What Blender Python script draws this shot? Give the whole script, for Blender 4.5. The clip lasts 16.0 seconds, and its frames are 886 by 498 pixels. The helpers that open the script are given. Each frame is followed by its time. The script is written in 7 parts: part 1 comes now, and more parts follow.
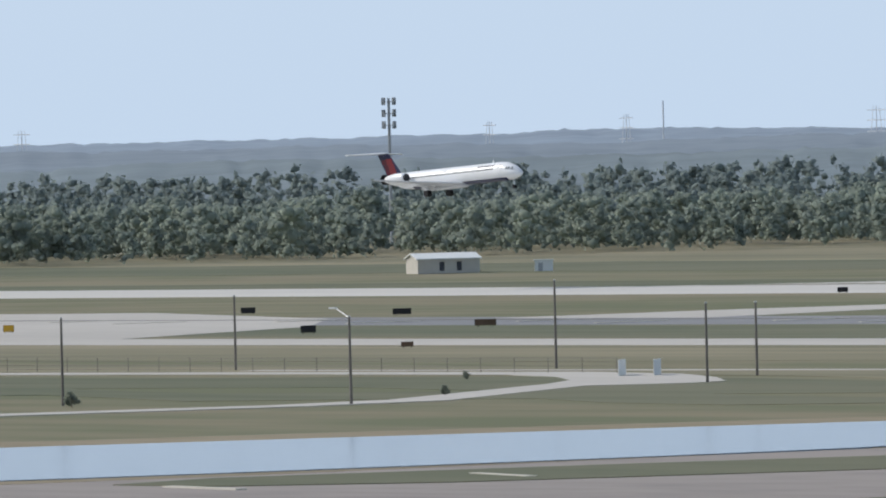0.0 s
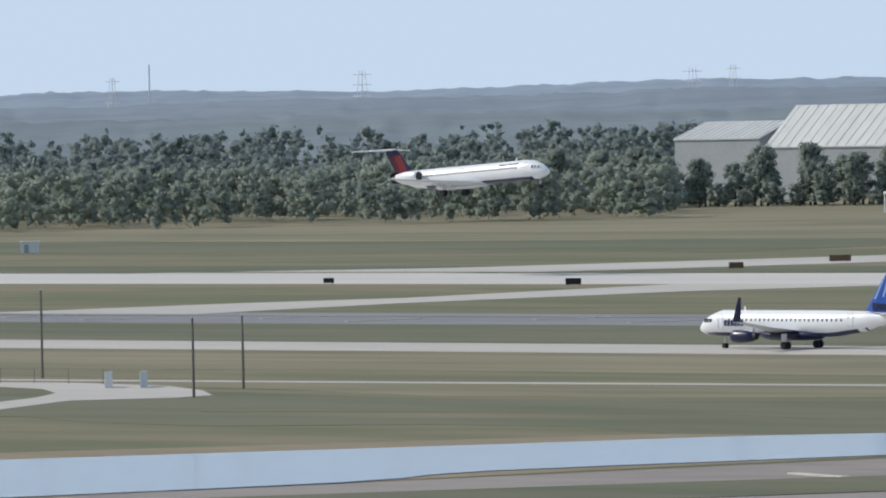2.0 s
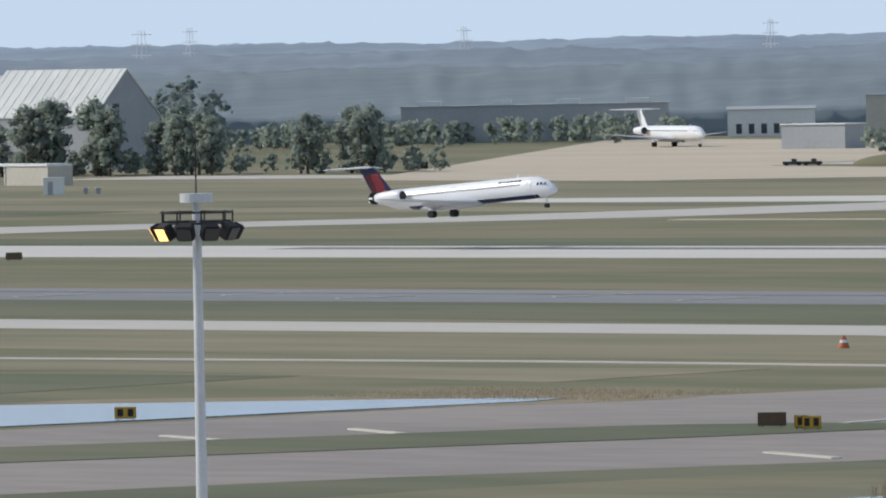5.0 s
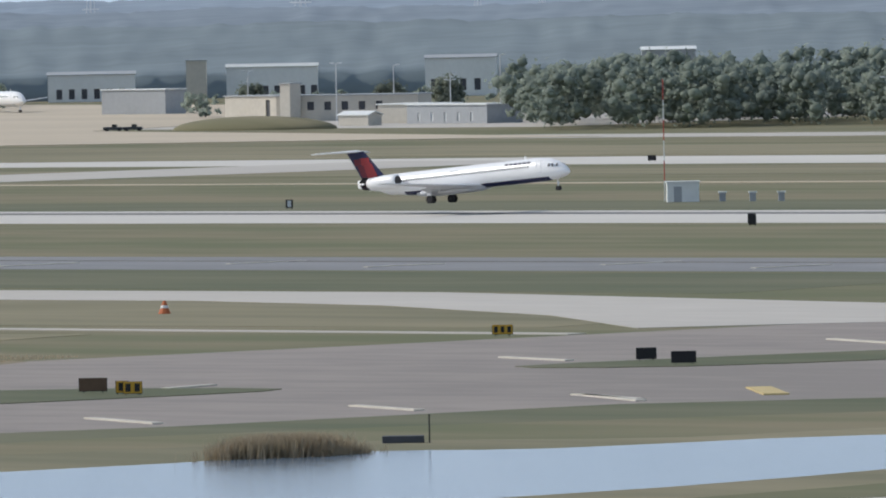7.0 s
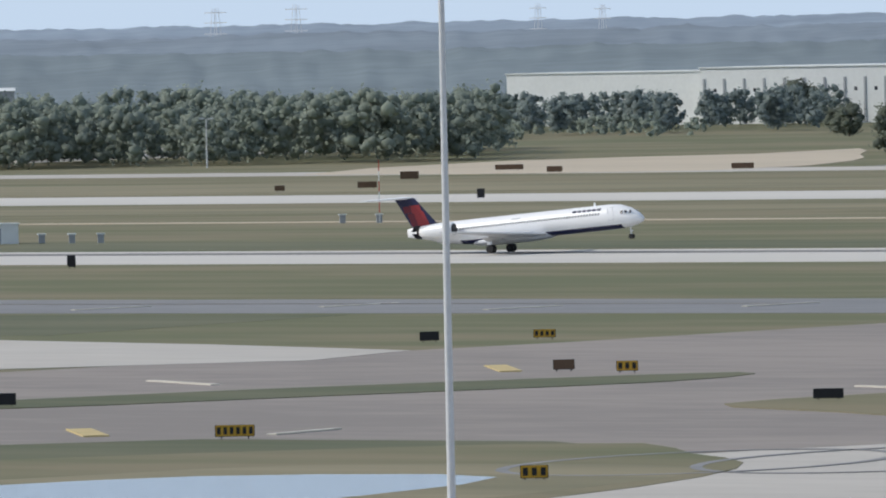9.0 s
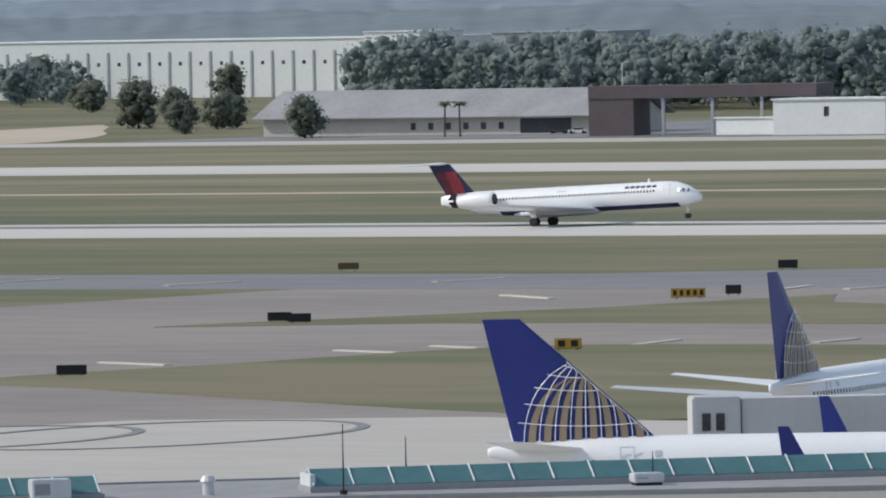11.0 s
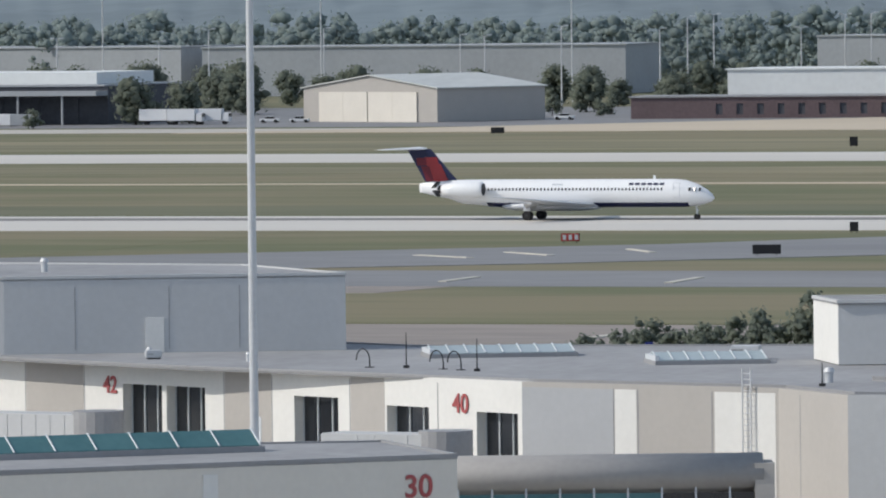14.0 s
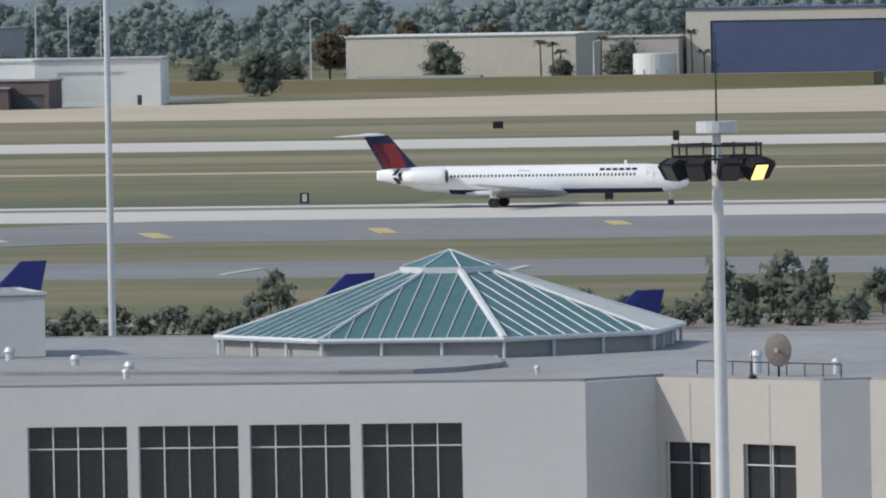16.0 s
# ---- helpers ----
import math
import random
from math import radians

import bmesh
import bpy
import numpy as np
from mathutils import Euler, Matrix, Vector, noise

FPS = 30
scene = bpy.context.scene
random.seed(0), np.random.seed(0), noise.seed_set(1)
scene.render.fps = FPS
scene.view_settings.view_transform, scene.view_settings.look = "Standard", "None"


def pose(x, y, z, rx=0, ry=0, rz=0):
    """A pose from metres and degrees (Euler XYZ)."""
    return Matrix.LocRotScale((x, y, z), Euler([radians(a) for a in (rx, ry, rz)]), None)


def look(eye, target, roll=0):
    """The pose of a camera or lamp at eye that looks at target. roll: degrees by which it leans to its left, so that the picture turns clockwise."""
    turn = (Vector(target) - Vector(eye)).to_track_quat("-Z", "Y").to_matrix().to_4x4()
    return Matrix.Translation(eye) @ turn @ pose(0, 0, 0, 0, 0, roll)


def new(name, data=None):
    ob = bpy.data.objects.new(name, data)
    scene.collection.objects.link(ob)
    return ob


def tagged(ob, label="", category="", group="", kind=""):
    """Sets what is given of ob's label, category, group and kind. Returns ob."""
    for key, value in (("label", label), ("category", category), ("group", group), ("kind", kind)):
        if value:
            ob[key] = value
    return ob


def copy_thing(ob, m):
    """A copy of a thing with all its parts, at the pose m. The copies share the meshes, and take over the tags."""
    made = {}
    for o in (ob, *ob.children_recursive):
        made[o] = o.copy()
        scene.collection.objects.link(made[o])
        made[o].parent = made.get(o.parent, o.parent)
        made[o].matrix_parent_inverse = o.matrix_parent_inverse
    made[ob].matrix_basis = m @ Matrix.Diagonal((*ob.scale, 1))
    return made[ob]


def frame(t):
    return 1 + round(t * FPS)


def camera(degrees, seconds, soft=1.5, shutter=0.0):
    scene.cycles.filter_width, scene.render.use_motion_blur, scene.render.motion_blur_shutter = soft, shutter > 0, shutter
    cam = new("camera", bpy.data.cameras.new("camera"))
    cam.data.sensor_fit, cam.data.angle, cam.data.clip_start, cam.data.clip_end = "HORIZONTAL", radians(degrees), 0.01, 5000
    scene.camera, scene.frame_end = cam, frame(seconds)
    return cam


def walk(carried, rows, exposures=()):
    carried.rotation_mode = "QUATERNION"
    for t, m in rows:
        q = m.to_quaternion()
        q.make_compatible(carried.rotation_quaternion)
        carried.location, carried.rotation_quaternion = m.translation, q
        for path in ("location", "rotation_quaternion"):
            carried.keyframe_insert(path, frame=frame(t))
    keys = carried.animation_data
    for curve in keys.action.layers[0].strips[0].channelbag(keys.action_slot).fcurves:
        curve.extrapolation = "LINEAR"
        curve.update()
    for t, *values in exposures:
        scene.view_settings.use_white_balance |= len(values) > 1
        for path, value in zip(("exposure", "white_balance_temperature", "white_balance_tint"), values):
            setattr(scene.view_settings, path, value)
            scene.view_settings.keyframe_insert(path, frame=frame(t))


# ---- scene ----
# ---- camera ----
# A long lens on a roof deck follows a landing jet; x runs along the runway, y away from the terminal.
cam = camera(5.493, 16.0, soft=2.0)

# seconds, eye height, pan, tilt, roll (degrees; pan from +y towards +x)
PATH = [
    (0.0, 26.55, -49.906, -0.588, -1.417),
    (0.5, 29.41, -49.078, -0.730, -1.526),
    (1.0, 32.50, -48.219, -0.891, -1.458),
    (1.5, 34.00, -47.364, -1.018, -1.280),
    (2.0, 34.00, -46.721, -0.979, -1.244),
    (2.5, 34.00, -45.969, -0.884, -1.252),
    (3.0, 34.00, -44.510, -0.848, -1.271),
    (3.5, 34.00, -43.651, -0.909, -1.311),
    (4.0, 34.00, -42.894, -1.050, -1.158),
    (4.2, 34.00, -42.557, -1.128, -1.168),
    (6.3, 34.00, -38.456, -1.346, -1.042),
    (6.5, 34.00, -38.063, -1.409, -1.120),
    (7.0, 34.00, -36.845, -1.556, -1.113),
    (7.5, 34.00, -35.641, -1.504, -1.200),
    (8.0, 34.00, -34.592, -1.368, -1.506),
    (8.2, 34.00, -34.198, -1.320, -1.392),
    (10.3, 34.00, -29.702, -1.645, -1.277),
    (10.5, 34.00, -29.185, -1.622, -1.225),
    (11.0, 34.00, -27.927, -1.619, -1.087),
    (11.5, 34.00, -26.673, -1.707, -0.833),
    (12.0, 34.00, -25.039, -1.829, -0.803),
    (12.5, 34.00, -23.386, -1.853, -1.012),
    (13.0, 34.00, -21.825, -1.762, -1.180),
    (13.5, 34.00, -20.787, -1.632, -0.993),
    (14.0, 34.00, -19.843, -1.755, -0.643),
    (14.5, 34.00, -18.520, -1.823, -0.488),
    (15.0, 34.00, -16.944, -1.818, -0.567),
    (15.5, 34.00, -15.562, -1.865, -1.016),
    (16.0, 34.00, -14.000, -1.880, -1.073),
]


def aim(h, pan, tilt, roll):
    a, b = radians(pan), radians(tilt)
    way = Vector((math.sin(a) * math.cos(b), math.cos(a) * math.cos(b), math.sin(b)))
    eye = Vector((0, 0, h))
    return look(eye, eye + way * 100, roll)


walk(cam, [(t, aim(h, p, ti, r)) for t, h, p, ti, r in PATH], exposures=[(0.0, 0.0), (16.0, 0.0)])

# ---- light ----
SUN_TO = Vector((-0.78, -0.42, 0.66)).normalized()
world = bpy.data.worlds.new("sky")
scene.world = world
world.use_nodes = True
wn = world.node_tree.nodes
sky = wn.new("ShaderNodeTexSky")
sky.sky_type, sky.sun_disc = "NISHITA", False
sky.sun_elevation = math.asin(SUN_TO.z)
sky.sun_rotation = math.atan2(SUN_TO.x, SUN_TO.y)
sky.altitude, sky.air_density, sky.dust_density, sky.ozone_density = 30, 1.0, 1.6, 1.5
# hazy winter air: the clear sky pales evenly towards the horizon
wl = world.node_tree.links.new
dim = wn.new("ShaderNodeVectorMath")
dim.operation = "SCALE"
dim.inputs["Scale"].default_value = 0.11
wl(sky.outputs[0], dim.inputs[0])
up = wn.new("ShaderNodeSeparateXYZ")
wl(wn.new("ShaderNodeTexCoord").outputs["Generated"], up.inputs[0])
fade = wn.new("ShaderNodeMapRange")
fade.interpolation_type = "SMOOTHSTEP"
fade.inputs[1].default_value, fade.inputs[2].default_value, fade.inputs[3].default_value, fade.inputs[4].default_value = -0.05, 0.55, 1.0, 0.25
wl(up.outputs[2], fade.inputs[0])
haze = wn.new("ShaderNodeMix")
haze.data_type = "RGBA"
haze.inputs[7].default_value = (0.56, 0.69, 0.86, 1)
wl(fade.outputs[0], haze.inputs[0])
wl(dim.outputs[0], haze.inputs[6])
wl(haze.outputs[2], wn["Background"].inputs[0])
wn["Background"].inputs[1].default_value = 1.0
sun = new("sun", bpy.data.lights.new("sun", "SUN"))
sun.data.energy, sun.data.angle, sun.data.color = 2.7, radians(0.55), (1.0, 0.95, 0.87)
sun.matrix_world = look(SUN_TO * 500, (0, 0, 0))


# ---- materials ----
def mat(name, col, rough=0.7, metal=0.0, var=0.15, scale=1.0, fine=8.0, col2=None, bump=0.0, stretch=None, rnd=0.0, spec=0.4, tight=0.15):
    """Base colour mixed at two scales, in object or world metres."""
    m = bpy.data.materials.new(name)
    m.use_nodes = True
    nt = m.node_tree
    n, ln = nt.nodes, nt.links.new
    b = n["Principled BSDF"]
    b.inputs["Roughness"].default_value, b.inputs["Metallic"].default_value = rough, metal
    b.inputs["Specular IOR Level"].default_value = spec
    c1 = (*col, 1)
    c2 = (*(col2 or tuple(c * (1 - var) for c in col)), 1)
    co = n.new("ShaderNodeNewGeometry")
    vec = co.outputs["Position"]
    if stretch:
        mp = n.new("ShaderNodeMapping")
        mp.inputs["Scale"].default_value = stretch
        ln(vec, mp.inputs[0])
        vec = mp.outputs[0]
    a = n.new("ShaderNodeTexNoise")
    a.inputs["Scale"].default_value, a.inputs["Detail"].default_value = scale, 4
    ln(vec, a.inputs[0])
    f = n.new("ShaderNodeTexNoise")
    f.inputs["Scale"].default_value, f.inputs["Detail"].default_value = fine, 3
    ln(vec, f.inputs[0])
    mr = n.new("ShaderNodeMapRange")
    mr.inputs[1].default_value, mr.inputs[2].default_value = 0.5 - tight, 0.5 + tight
    ad = n.new("ShaderNodeMath")
    ad.operation = "MULTIPLY_ADD"
    ad.inputs[1].default_value, ad.inputs[2].default_value = 0.45, 0.0
    ln(f.outputs[0], ad.inputs[0])
    sm = n.new("ShaderNodeMath")
    sm.operation = "MULTIPLY_ADD"
    sm.inputs[1].default_value = 0.55
    ln(a.outputs[0], sm.inputs[0])
    ln(ad.outputs[0], sm.inputs[2])
    ln(sm.outputs[0], mr.inputs[0])
    mx = n.new("ShaderNodeMix")
    mx.data_type = "RGBA"
    mx.inputs[6].default_value, mx.inputs[7].default_value = c1, c2
    ln(mr.outputs[0], mx.inputs[0])
    out = mx.outputs[2]
    if rnd:
        oi = n.new("ShaderNodeObjectInfo")
        gi = n.new("ShaderNodeNewGeometry")
        av = n.new("ShaderNodeMath")
        av.operation = "ADD"
        ln(oi.outputs["Random"], av.inputs[0])
        ln(gi.outputs["Random Per Island"], av.inputs[1])
        hs = n.new("ShaderNodeHueSaturation")
        r2 = n.new("ShaderNodeMapRange")
        r2.inputs[2].default_value = 2.0
        r2.inputs[3].default_value, r2.inputs[4].default_value = 1 - rnd, 1 + rnd
        ln(av.outputs[0], r2.inputs[0])
        ln(r2.outputs[0], hs.inputs["Value"])
        ln(out, hs.inputs["Color"])
        out = hs.outputs[0]
    ln(out, b.inputs["Base Color"])
    if bump:
        bp = n.new("ShaderNodeBump")
        bp.inputs["Strength"].default_value, bp.inputs["Distance"].default_value = bump, 0.1
        ln(f.outputs[0], bp.inputs["Height"])
        ln(bp.outputs[0], b.inputs["Normal"])
    return m


def glow(name, col, power):
    m = bpy.data.materials.new(name)
    m.use_nodes = True
    b = m.node_tree.nodes["Principled BSDF"]
    b.inputs["Base Color"].default_value = (*col, 1)
    b.inputs["Emission Color"].default_value = (*col, 1)
    b.inputs["Emission Strength"].default_value = power
    return m


def leafy(name, col, col2):
    """Leaves that let part of the light through."""
    m = mat(name, col, 0.85, scale=0.045, fine=0.4, col2=col2, rnd=0.16, spec=0.2)
    n, ln = m.node_tree.nodes, m.node_tree.links.new
    b = n["Principled BSDF"]
    tr = n.new("ShaderNodeBsdfTranslucent")
    ln(b.inputs["Base Color"].links[0].from_socket, tr.inputs[0])
    mx = n.new("ShaderNodeMixShader")
    mx.inputs[0].default_value = 0.5
    ln(b.outputs[0], mx.inputs[1])
    ln(tr.outputs[0], mx.inputs[2])
    ln(mx.outputs[0], n["Material Output"].inputs[0])
    return m


M = {
    "grass": mat("grass", (0.128, 0.135, 0.064), 0.9, scale=0.014, fine=0.07, col2=(0.208, 0.180, 0.106), bump=0.3, stretch=(0.3, 1.0, 1), tight=0.08),
    "grass_dark": mat("grass_dark", (0.098, 0.110, 0.058), 0.9, scale=0.02, fine=0.1, col2=(0.15, 0.147, 0.086), stretch=(0.25, 1, 1), tight=0.09),
    "grass_dry": mat("grass_dry", (0.262, 0.228, 0.142), 0.9, scale=0.015, fine=0.08, col2=(0.165, 0.155, 0.09), stretch=(0.2, 1, 1), tight=0.09),
    "earth": mat("earth", (0.30, 0.25, 0.17), 0.95, scale=0.03, fine=0.3, col2=(0.21, 0.17, 0.10), stretch=(0.3, 1, 1)),
    "sand": mat("sand", (0.55, 0.47, 0.36), 0.9, scale=0.02, fine=0.2, var=0.15, stretch=(0.3, 1, 1)),
    "concrete": mat("concrete", (0.53, 0.495, 0.445), 0.8, scale=0.02, fine=0.25, var=0.16, stretch=(0.3, 1, 1)),
    "runway": mat("runway_concrete", (0.62, 0.59, 0.54), 0.75, scale=0.015, fine=0.2, var=0.14, stretch=(0.1, 1, 1)),
    "rubber": mat("tyre_rubber_marks", (0.16, 0.155, 0.15), 0.8, scale=0.01, fine=0.4, col2=(0.27, 0.26, 0.25), stretch=(0.06, 1, 1)),
    "asphalt": mat("weathered_asphalt", (0.240, 0.236, 0.236), 0.65, scale=0.03, fine=0.3, col2=(0.195, 0.192, 0.192), stretch=(0.3, 1, 1), tight=0.09),
    "taxiway": mat("brown_grey_taxiway", (0.305, 0.265, 0.236), 0.8, scale=0.02, fine=0.2, col2=(0.24, 0.212, 0.19), stretch=(0.4, 1, 1), tight=0.09),
    "paint_line": mat("worn_line_paint", (0.62, 0.58, 0.5), 0.7, scale=0.3, fine=2, var=0.2),
    "paint_yellow": mat("yellow_line_paint", (0.6, 0.47, 0.22), 0.7, scale=0.3, fine=2, var=0.2),
    "white_paint": mat("aircraft_white", (0.86, 0.865, 0.87), 0.28, scale=0.3, fine=3, var=0.05, spec=0.5),
    "navy": mat("navy_paint", (0.018, 0.022, 0.07), 0.3, scale=0.5, fine=4, var=0.2),
    "blue_fin": mat("deep_blue_paint", (0.018, 0.03, 0.20), 0.4, scale=0.4, fine=3, var=0.12),
    "sky_blue": mat("bright_blue_paint", (0.03, 0.10, 0.42), 0.35, scale=0.5, fine=3, var=0.15),
    "pale_blue": mat("pale_blue_paint", (0.35, 0.5, 0.75), 0.35, scale=0.5, fine=3, var=0.1),
    "red": mat("red_paint", (0.34, 0.035, 0.04), 0.35, scale=0.5, fine=3, var=0.15),
    "dark_red": mat("maroon_paint", (0.15, 0.015, 0.03), 0.35, scale=0.5, fine=3, var=0.15),
    "gold": mat("bronze_stripe_paint", (0.33, 0.25, 0.16), 0.4, scale=0.5, fine=3, var=0.12),
    "grey_paint": mat("grey_wing_paint", (0.58, 0.60, 0.63), 0.4, scale=0.3, fine=2, var=0.12),
    "metal": mat("bare_aluminium", (0.62, 0.62, 0.63), 0.32, metal=0.85, scale=0.4, fine=4, var=0.12),
    "dark_metal": mat("dark_exhaust_metal", (0.05, 0.05, 0.055), 0.5, metal=0.6, scale=1, fine=5, var=0.3),
    "tyre": mat("tyre_rubber", (0.022, 0.022, 0.024), 0.85, scale=2, fine=10, var=0.3),
    "window_dark": mat("dark_window_glass", (0.02, 0.023, 0.028), 0.12, scale=0.4, fine=3, var=0.4, spec=0.7),
    "stucco": mat("cream_stucco", (0.72, 0.68, 0.61), 0.85, scale=0.25, fine=2.5, var=0.07, bump=0.1),
    "stucco_white": mat("white_stucco", (0.75, 0.74, 0.705), 0.85, scale=0.25, fine=2.5, var=0.07, bump=0.1),
    "stucco_grey": mat("grey_stucco", (0.535, 0.54, 0.54), 0.85, scale=0.2, fine=2.5, var=0.08, bump=0.1),
    "stucco_beige": mat("beige_stucco", (0.45, 0.425, 0.395), 0.85, scale=0.25, fine=2.5, var=0.07, bump=0.1),
    "panel_paint": mat("grey_panel_paint", (0.42, 0.43, 0.445), 0.8, scale=0.25, fine=2.5, var=0.07, bump=0.1),
    "roof_grey": mat("grey_membrane_roof", (0.36, 0.36, 0.365), 0.8, scale=0.12, fine=1.2, var=0.25, stretch=(1, 0.6, 1)),
    "canopy_grey": mat("weathered_canopy_coating", (0.36, 0.345, 0.33), 0.7, scale=0.3, fine=2.5, var=0.14, bump=0.08),
    "parapet": mat("grey_parapet_metal", (0.33, 0.33, 0.335), 0.6, scale=0.3, fine=3, var=0.15),
    "teal": mat("teal_glazing", (0.055, 0.150, 0.165), 0.4, scale=0.4, fine=2, col2=(0.085, 0.195, 0.205), spec=0.45, rnd=0.15),
    "pale_glass": mat("pale_wired_glass", (0.40, 0.47, 0.49), 0.35, scale=0.4, fine=2, var=0.15),
    "white_bar": mat("white_glazing_bar", (0.62, 0.65, 0.67), 0.5, scale=1, fine=6, var=0.1),
    "pole": mat("galvanised_pole", (0.62, 0.63, 0.64), 0.5, metal=0.2, scale=0.5, fine=4, var=0.12),
    "timber_pole": mat("weathered_pole", (0.20, 0.18, 0.16), 0.85, scale=0.5, fine=4, var=0.3),
    "black_iron": mat("black_ironwork", (0.018, 0.018, 0.02), 0.6, scale=1, fine=6, var=0.3),
    "sign_black": mat("black_sign_back", (0.015, 0.015, 0.018), 0.6, scale=1, fine=6, var=0.3),
    "sign_yellow": mat("yellow_sign_face", (0.62, 0.36, 0.03), 0.6, scale=1, fine=6, var=0.15),
    "sign_brown": mat("brown_sign_back", (0.14, 0.085, 0.05), 0.7, scale=1, fine=6, var=0.2),
    "sign_red": mat("red_sign_face", (0.5, 0.06, 0.05), 0.6, scale=1, fine=6, var=0.2),
    "number_red": mat("faded_red_numerals", (0.42, 0.10, 0.10), 0.7, scale=1, fine=6, var=0.2),
    "far_white": mat("far_white_wall", (0.74, 0.76, 0.75), 0.7, scale=0.1, fine=0.8, var=0.08),
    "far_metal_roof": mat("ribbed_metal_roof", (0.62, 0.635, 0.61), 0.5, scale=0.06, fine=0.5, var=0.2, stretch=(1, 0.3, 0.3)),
    "far_cream": mat("far_cream_wall", (0.55, 0.52, 0.46), 0.8, scale=0.1, fine=0.8, var=0.12),
    "far_grey": mat("far_grey_wall", (0.38, 0.40, 0.42), 0.8, scale=0.1, fine=0.8, var=0.12),
    "container_green": mat("dull_green_paint", (0.20, 0.27, 0.235), 0.6, scale=0.3, fine=3, var=0.15),
    # flat dark for far openings; in the dock bays it stands for shade
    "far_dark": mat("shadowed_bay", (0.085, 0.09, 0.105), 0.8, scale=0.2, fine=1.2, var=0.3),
    "brown_wall": mat("dark_brown_siding", (0.135, 0.11, 0.115), 0.8, scale=0.15, fine=1.0, var=0.2),
    "brick_wall": mat("maroon_brick", (0.145, 0.105, 0.11), 0.85, scale=0.15, fine=1.5, var=0.25),
    "blue_door": mat("slate_blue_hangar_door", (0.075, 0.10, 0.20), 0.6, scale=0.1, fine=0.8, var=0.15),
    "leaf": leafy("broad_leaf", (0.235, 0.262, 0.205), (0.170, 0.198, 0.162)),
    # far leaves: aerial haze is mixed into both base colours
    "leaf_far": leafy("haze_paled_foliage", (0.385, 0.435, 0.360), (0.285, 0.335, 0.300)),
    "leaf_distant": leafy("haze_blued_foliage", (0.315, 0.370, 0.350), (0.240, 0.295, 0.295)),
    "leaf_brown": leafy("autumn_foliage", (0.20, 0.15, 0.105), (0.13, 0.115, 0.085)),
    "bark": mat("bark", (0.11, 0.09, 0.075), 0.9, scale=0.8, fine=6, var=0.4),
    "reed": leafy("dry_reeds", (0.46, 0.39, 0.28), (0.32, 0.26, 0.18)),
    "terracotta": mat("orange_paint", (0.5, 0.14, 0.05), 0.7, scale=1, fine=5, var=0.2),
    "vehicle_white": mat("vehicle_white", (0.72, 0.73, 0.74), 0.4, scale=0.5, fine=4, var=0.06),
    "vehicle_dark": mat("vehicle_dark", (0.05, 0.055, 0.065), 0.4, scale=0.5, fine=4, var=0.15),
    "lamp_lit": glow("lit_floodlight", (1.0, 0.55, 0.16), 2.2),
}


def water_material():
    m = mat("pond_water", (0.12, 0.17, 0.23), 0.14, scale=0.02, fine=0.6, col2=(0.17, 0.22, 0.28), stretch=(0.4, 1, 1), spec=0.6)
    n, ln = m.node_tree.nodes, m.node_tree.links.new
    w = n.new("ShaderNodeTexNoise")
    w.inputs["Scale"].default_value, w.inputs["Detail"].default_value = 1.4, 3
    g = n.new("ShaderNodeNewGeometry")
    ln(g.outputs["Position"], w.inputs[0])
    b = n.new("ShaderNodeBump")
    b.inputs["Strength"].default_value, b.inputs["Distance"].default_value = 0.5, 0.12
    ln(w.outputs[0], b.inputs["Height"])
    ln(b.outputs[0], n["Principled BSDF"].inputs["Normal"])
    return m


M["water"] = water_material()


# ---- builders ----
def link(name, me, material, parent=None, m=None):
    me.materials.append(M[material] if isinstance(material, str) else material)
    ob = new(name, me)
    if parent is not None:
        ob.parent = parent
    if m is not None:
        ob.matrix_basis = m
    return ob


def part(name, bm, material, parent=None, label="", m=None, smooth=False):
    me = bpy.data.meshes.new(name)
    bmesh.ops.recalc_face_normals(bm, faces=bm.faces[:])
    if smooth:
        for f in bm.faces:
            f.smooth = True
    bm.to_mesh(me)
    bm.free()
    ob = link(name, me, material, parent, m)
    if label:
        ob["label"] = label
    return ob


def empty(name, label, category, m=None, group="", kind=""):
    ob = new(name)
    if m is not None:
        ob.matrix_basis = m
    return tagged(ob, label, category, group, kind)


def box(bm, x0, x1, y0, y1, z0, z1, m=None):
    vs = [bm.verts.new((x, y, z)) for z in (z0, z1) for x, y in ((x0, y0), (x1, y0), (x1, y1), (x0, y1))]
    for f in ((3, 2, 1, 0), (4, 5, 6, 7), (0, 1, 5, 4), (1, 2, 6, 5), (2, 3, 7, 6), (3, 0, 4, 7)):
        bm.faces.new([vs[i] for i in f])
    if m is not None:
        bmesh.ops.transform(bm, matrix=m, verts=vs)
    return vs


def boxed(*args, bevel=0.0):
    bm = bmesh.new()
    box(bm, *args)
    if bevel:
        bmesh.ops.bevel(bm, geom=bm.edges[:], offset=bevel, segments=2, affect="EDGES")
    return bm


def prism(bm, pts, z0, z1):
    """An upright prism over a plan outline."""
    lo = [bm.verts.new((x, y, z0)) for x, y in pts]
    hi = [bm.verts.new((x, y, z1)) for x, y in pts]
    n = len(pts)
    bm.faces.new(lo[::-1])
    bm.faces.new(hi)
    for i in range(n):
        bm.faces.new((lo[i], lo[(i + 1) % n], hi[(i + 1) % n], hi[i]))


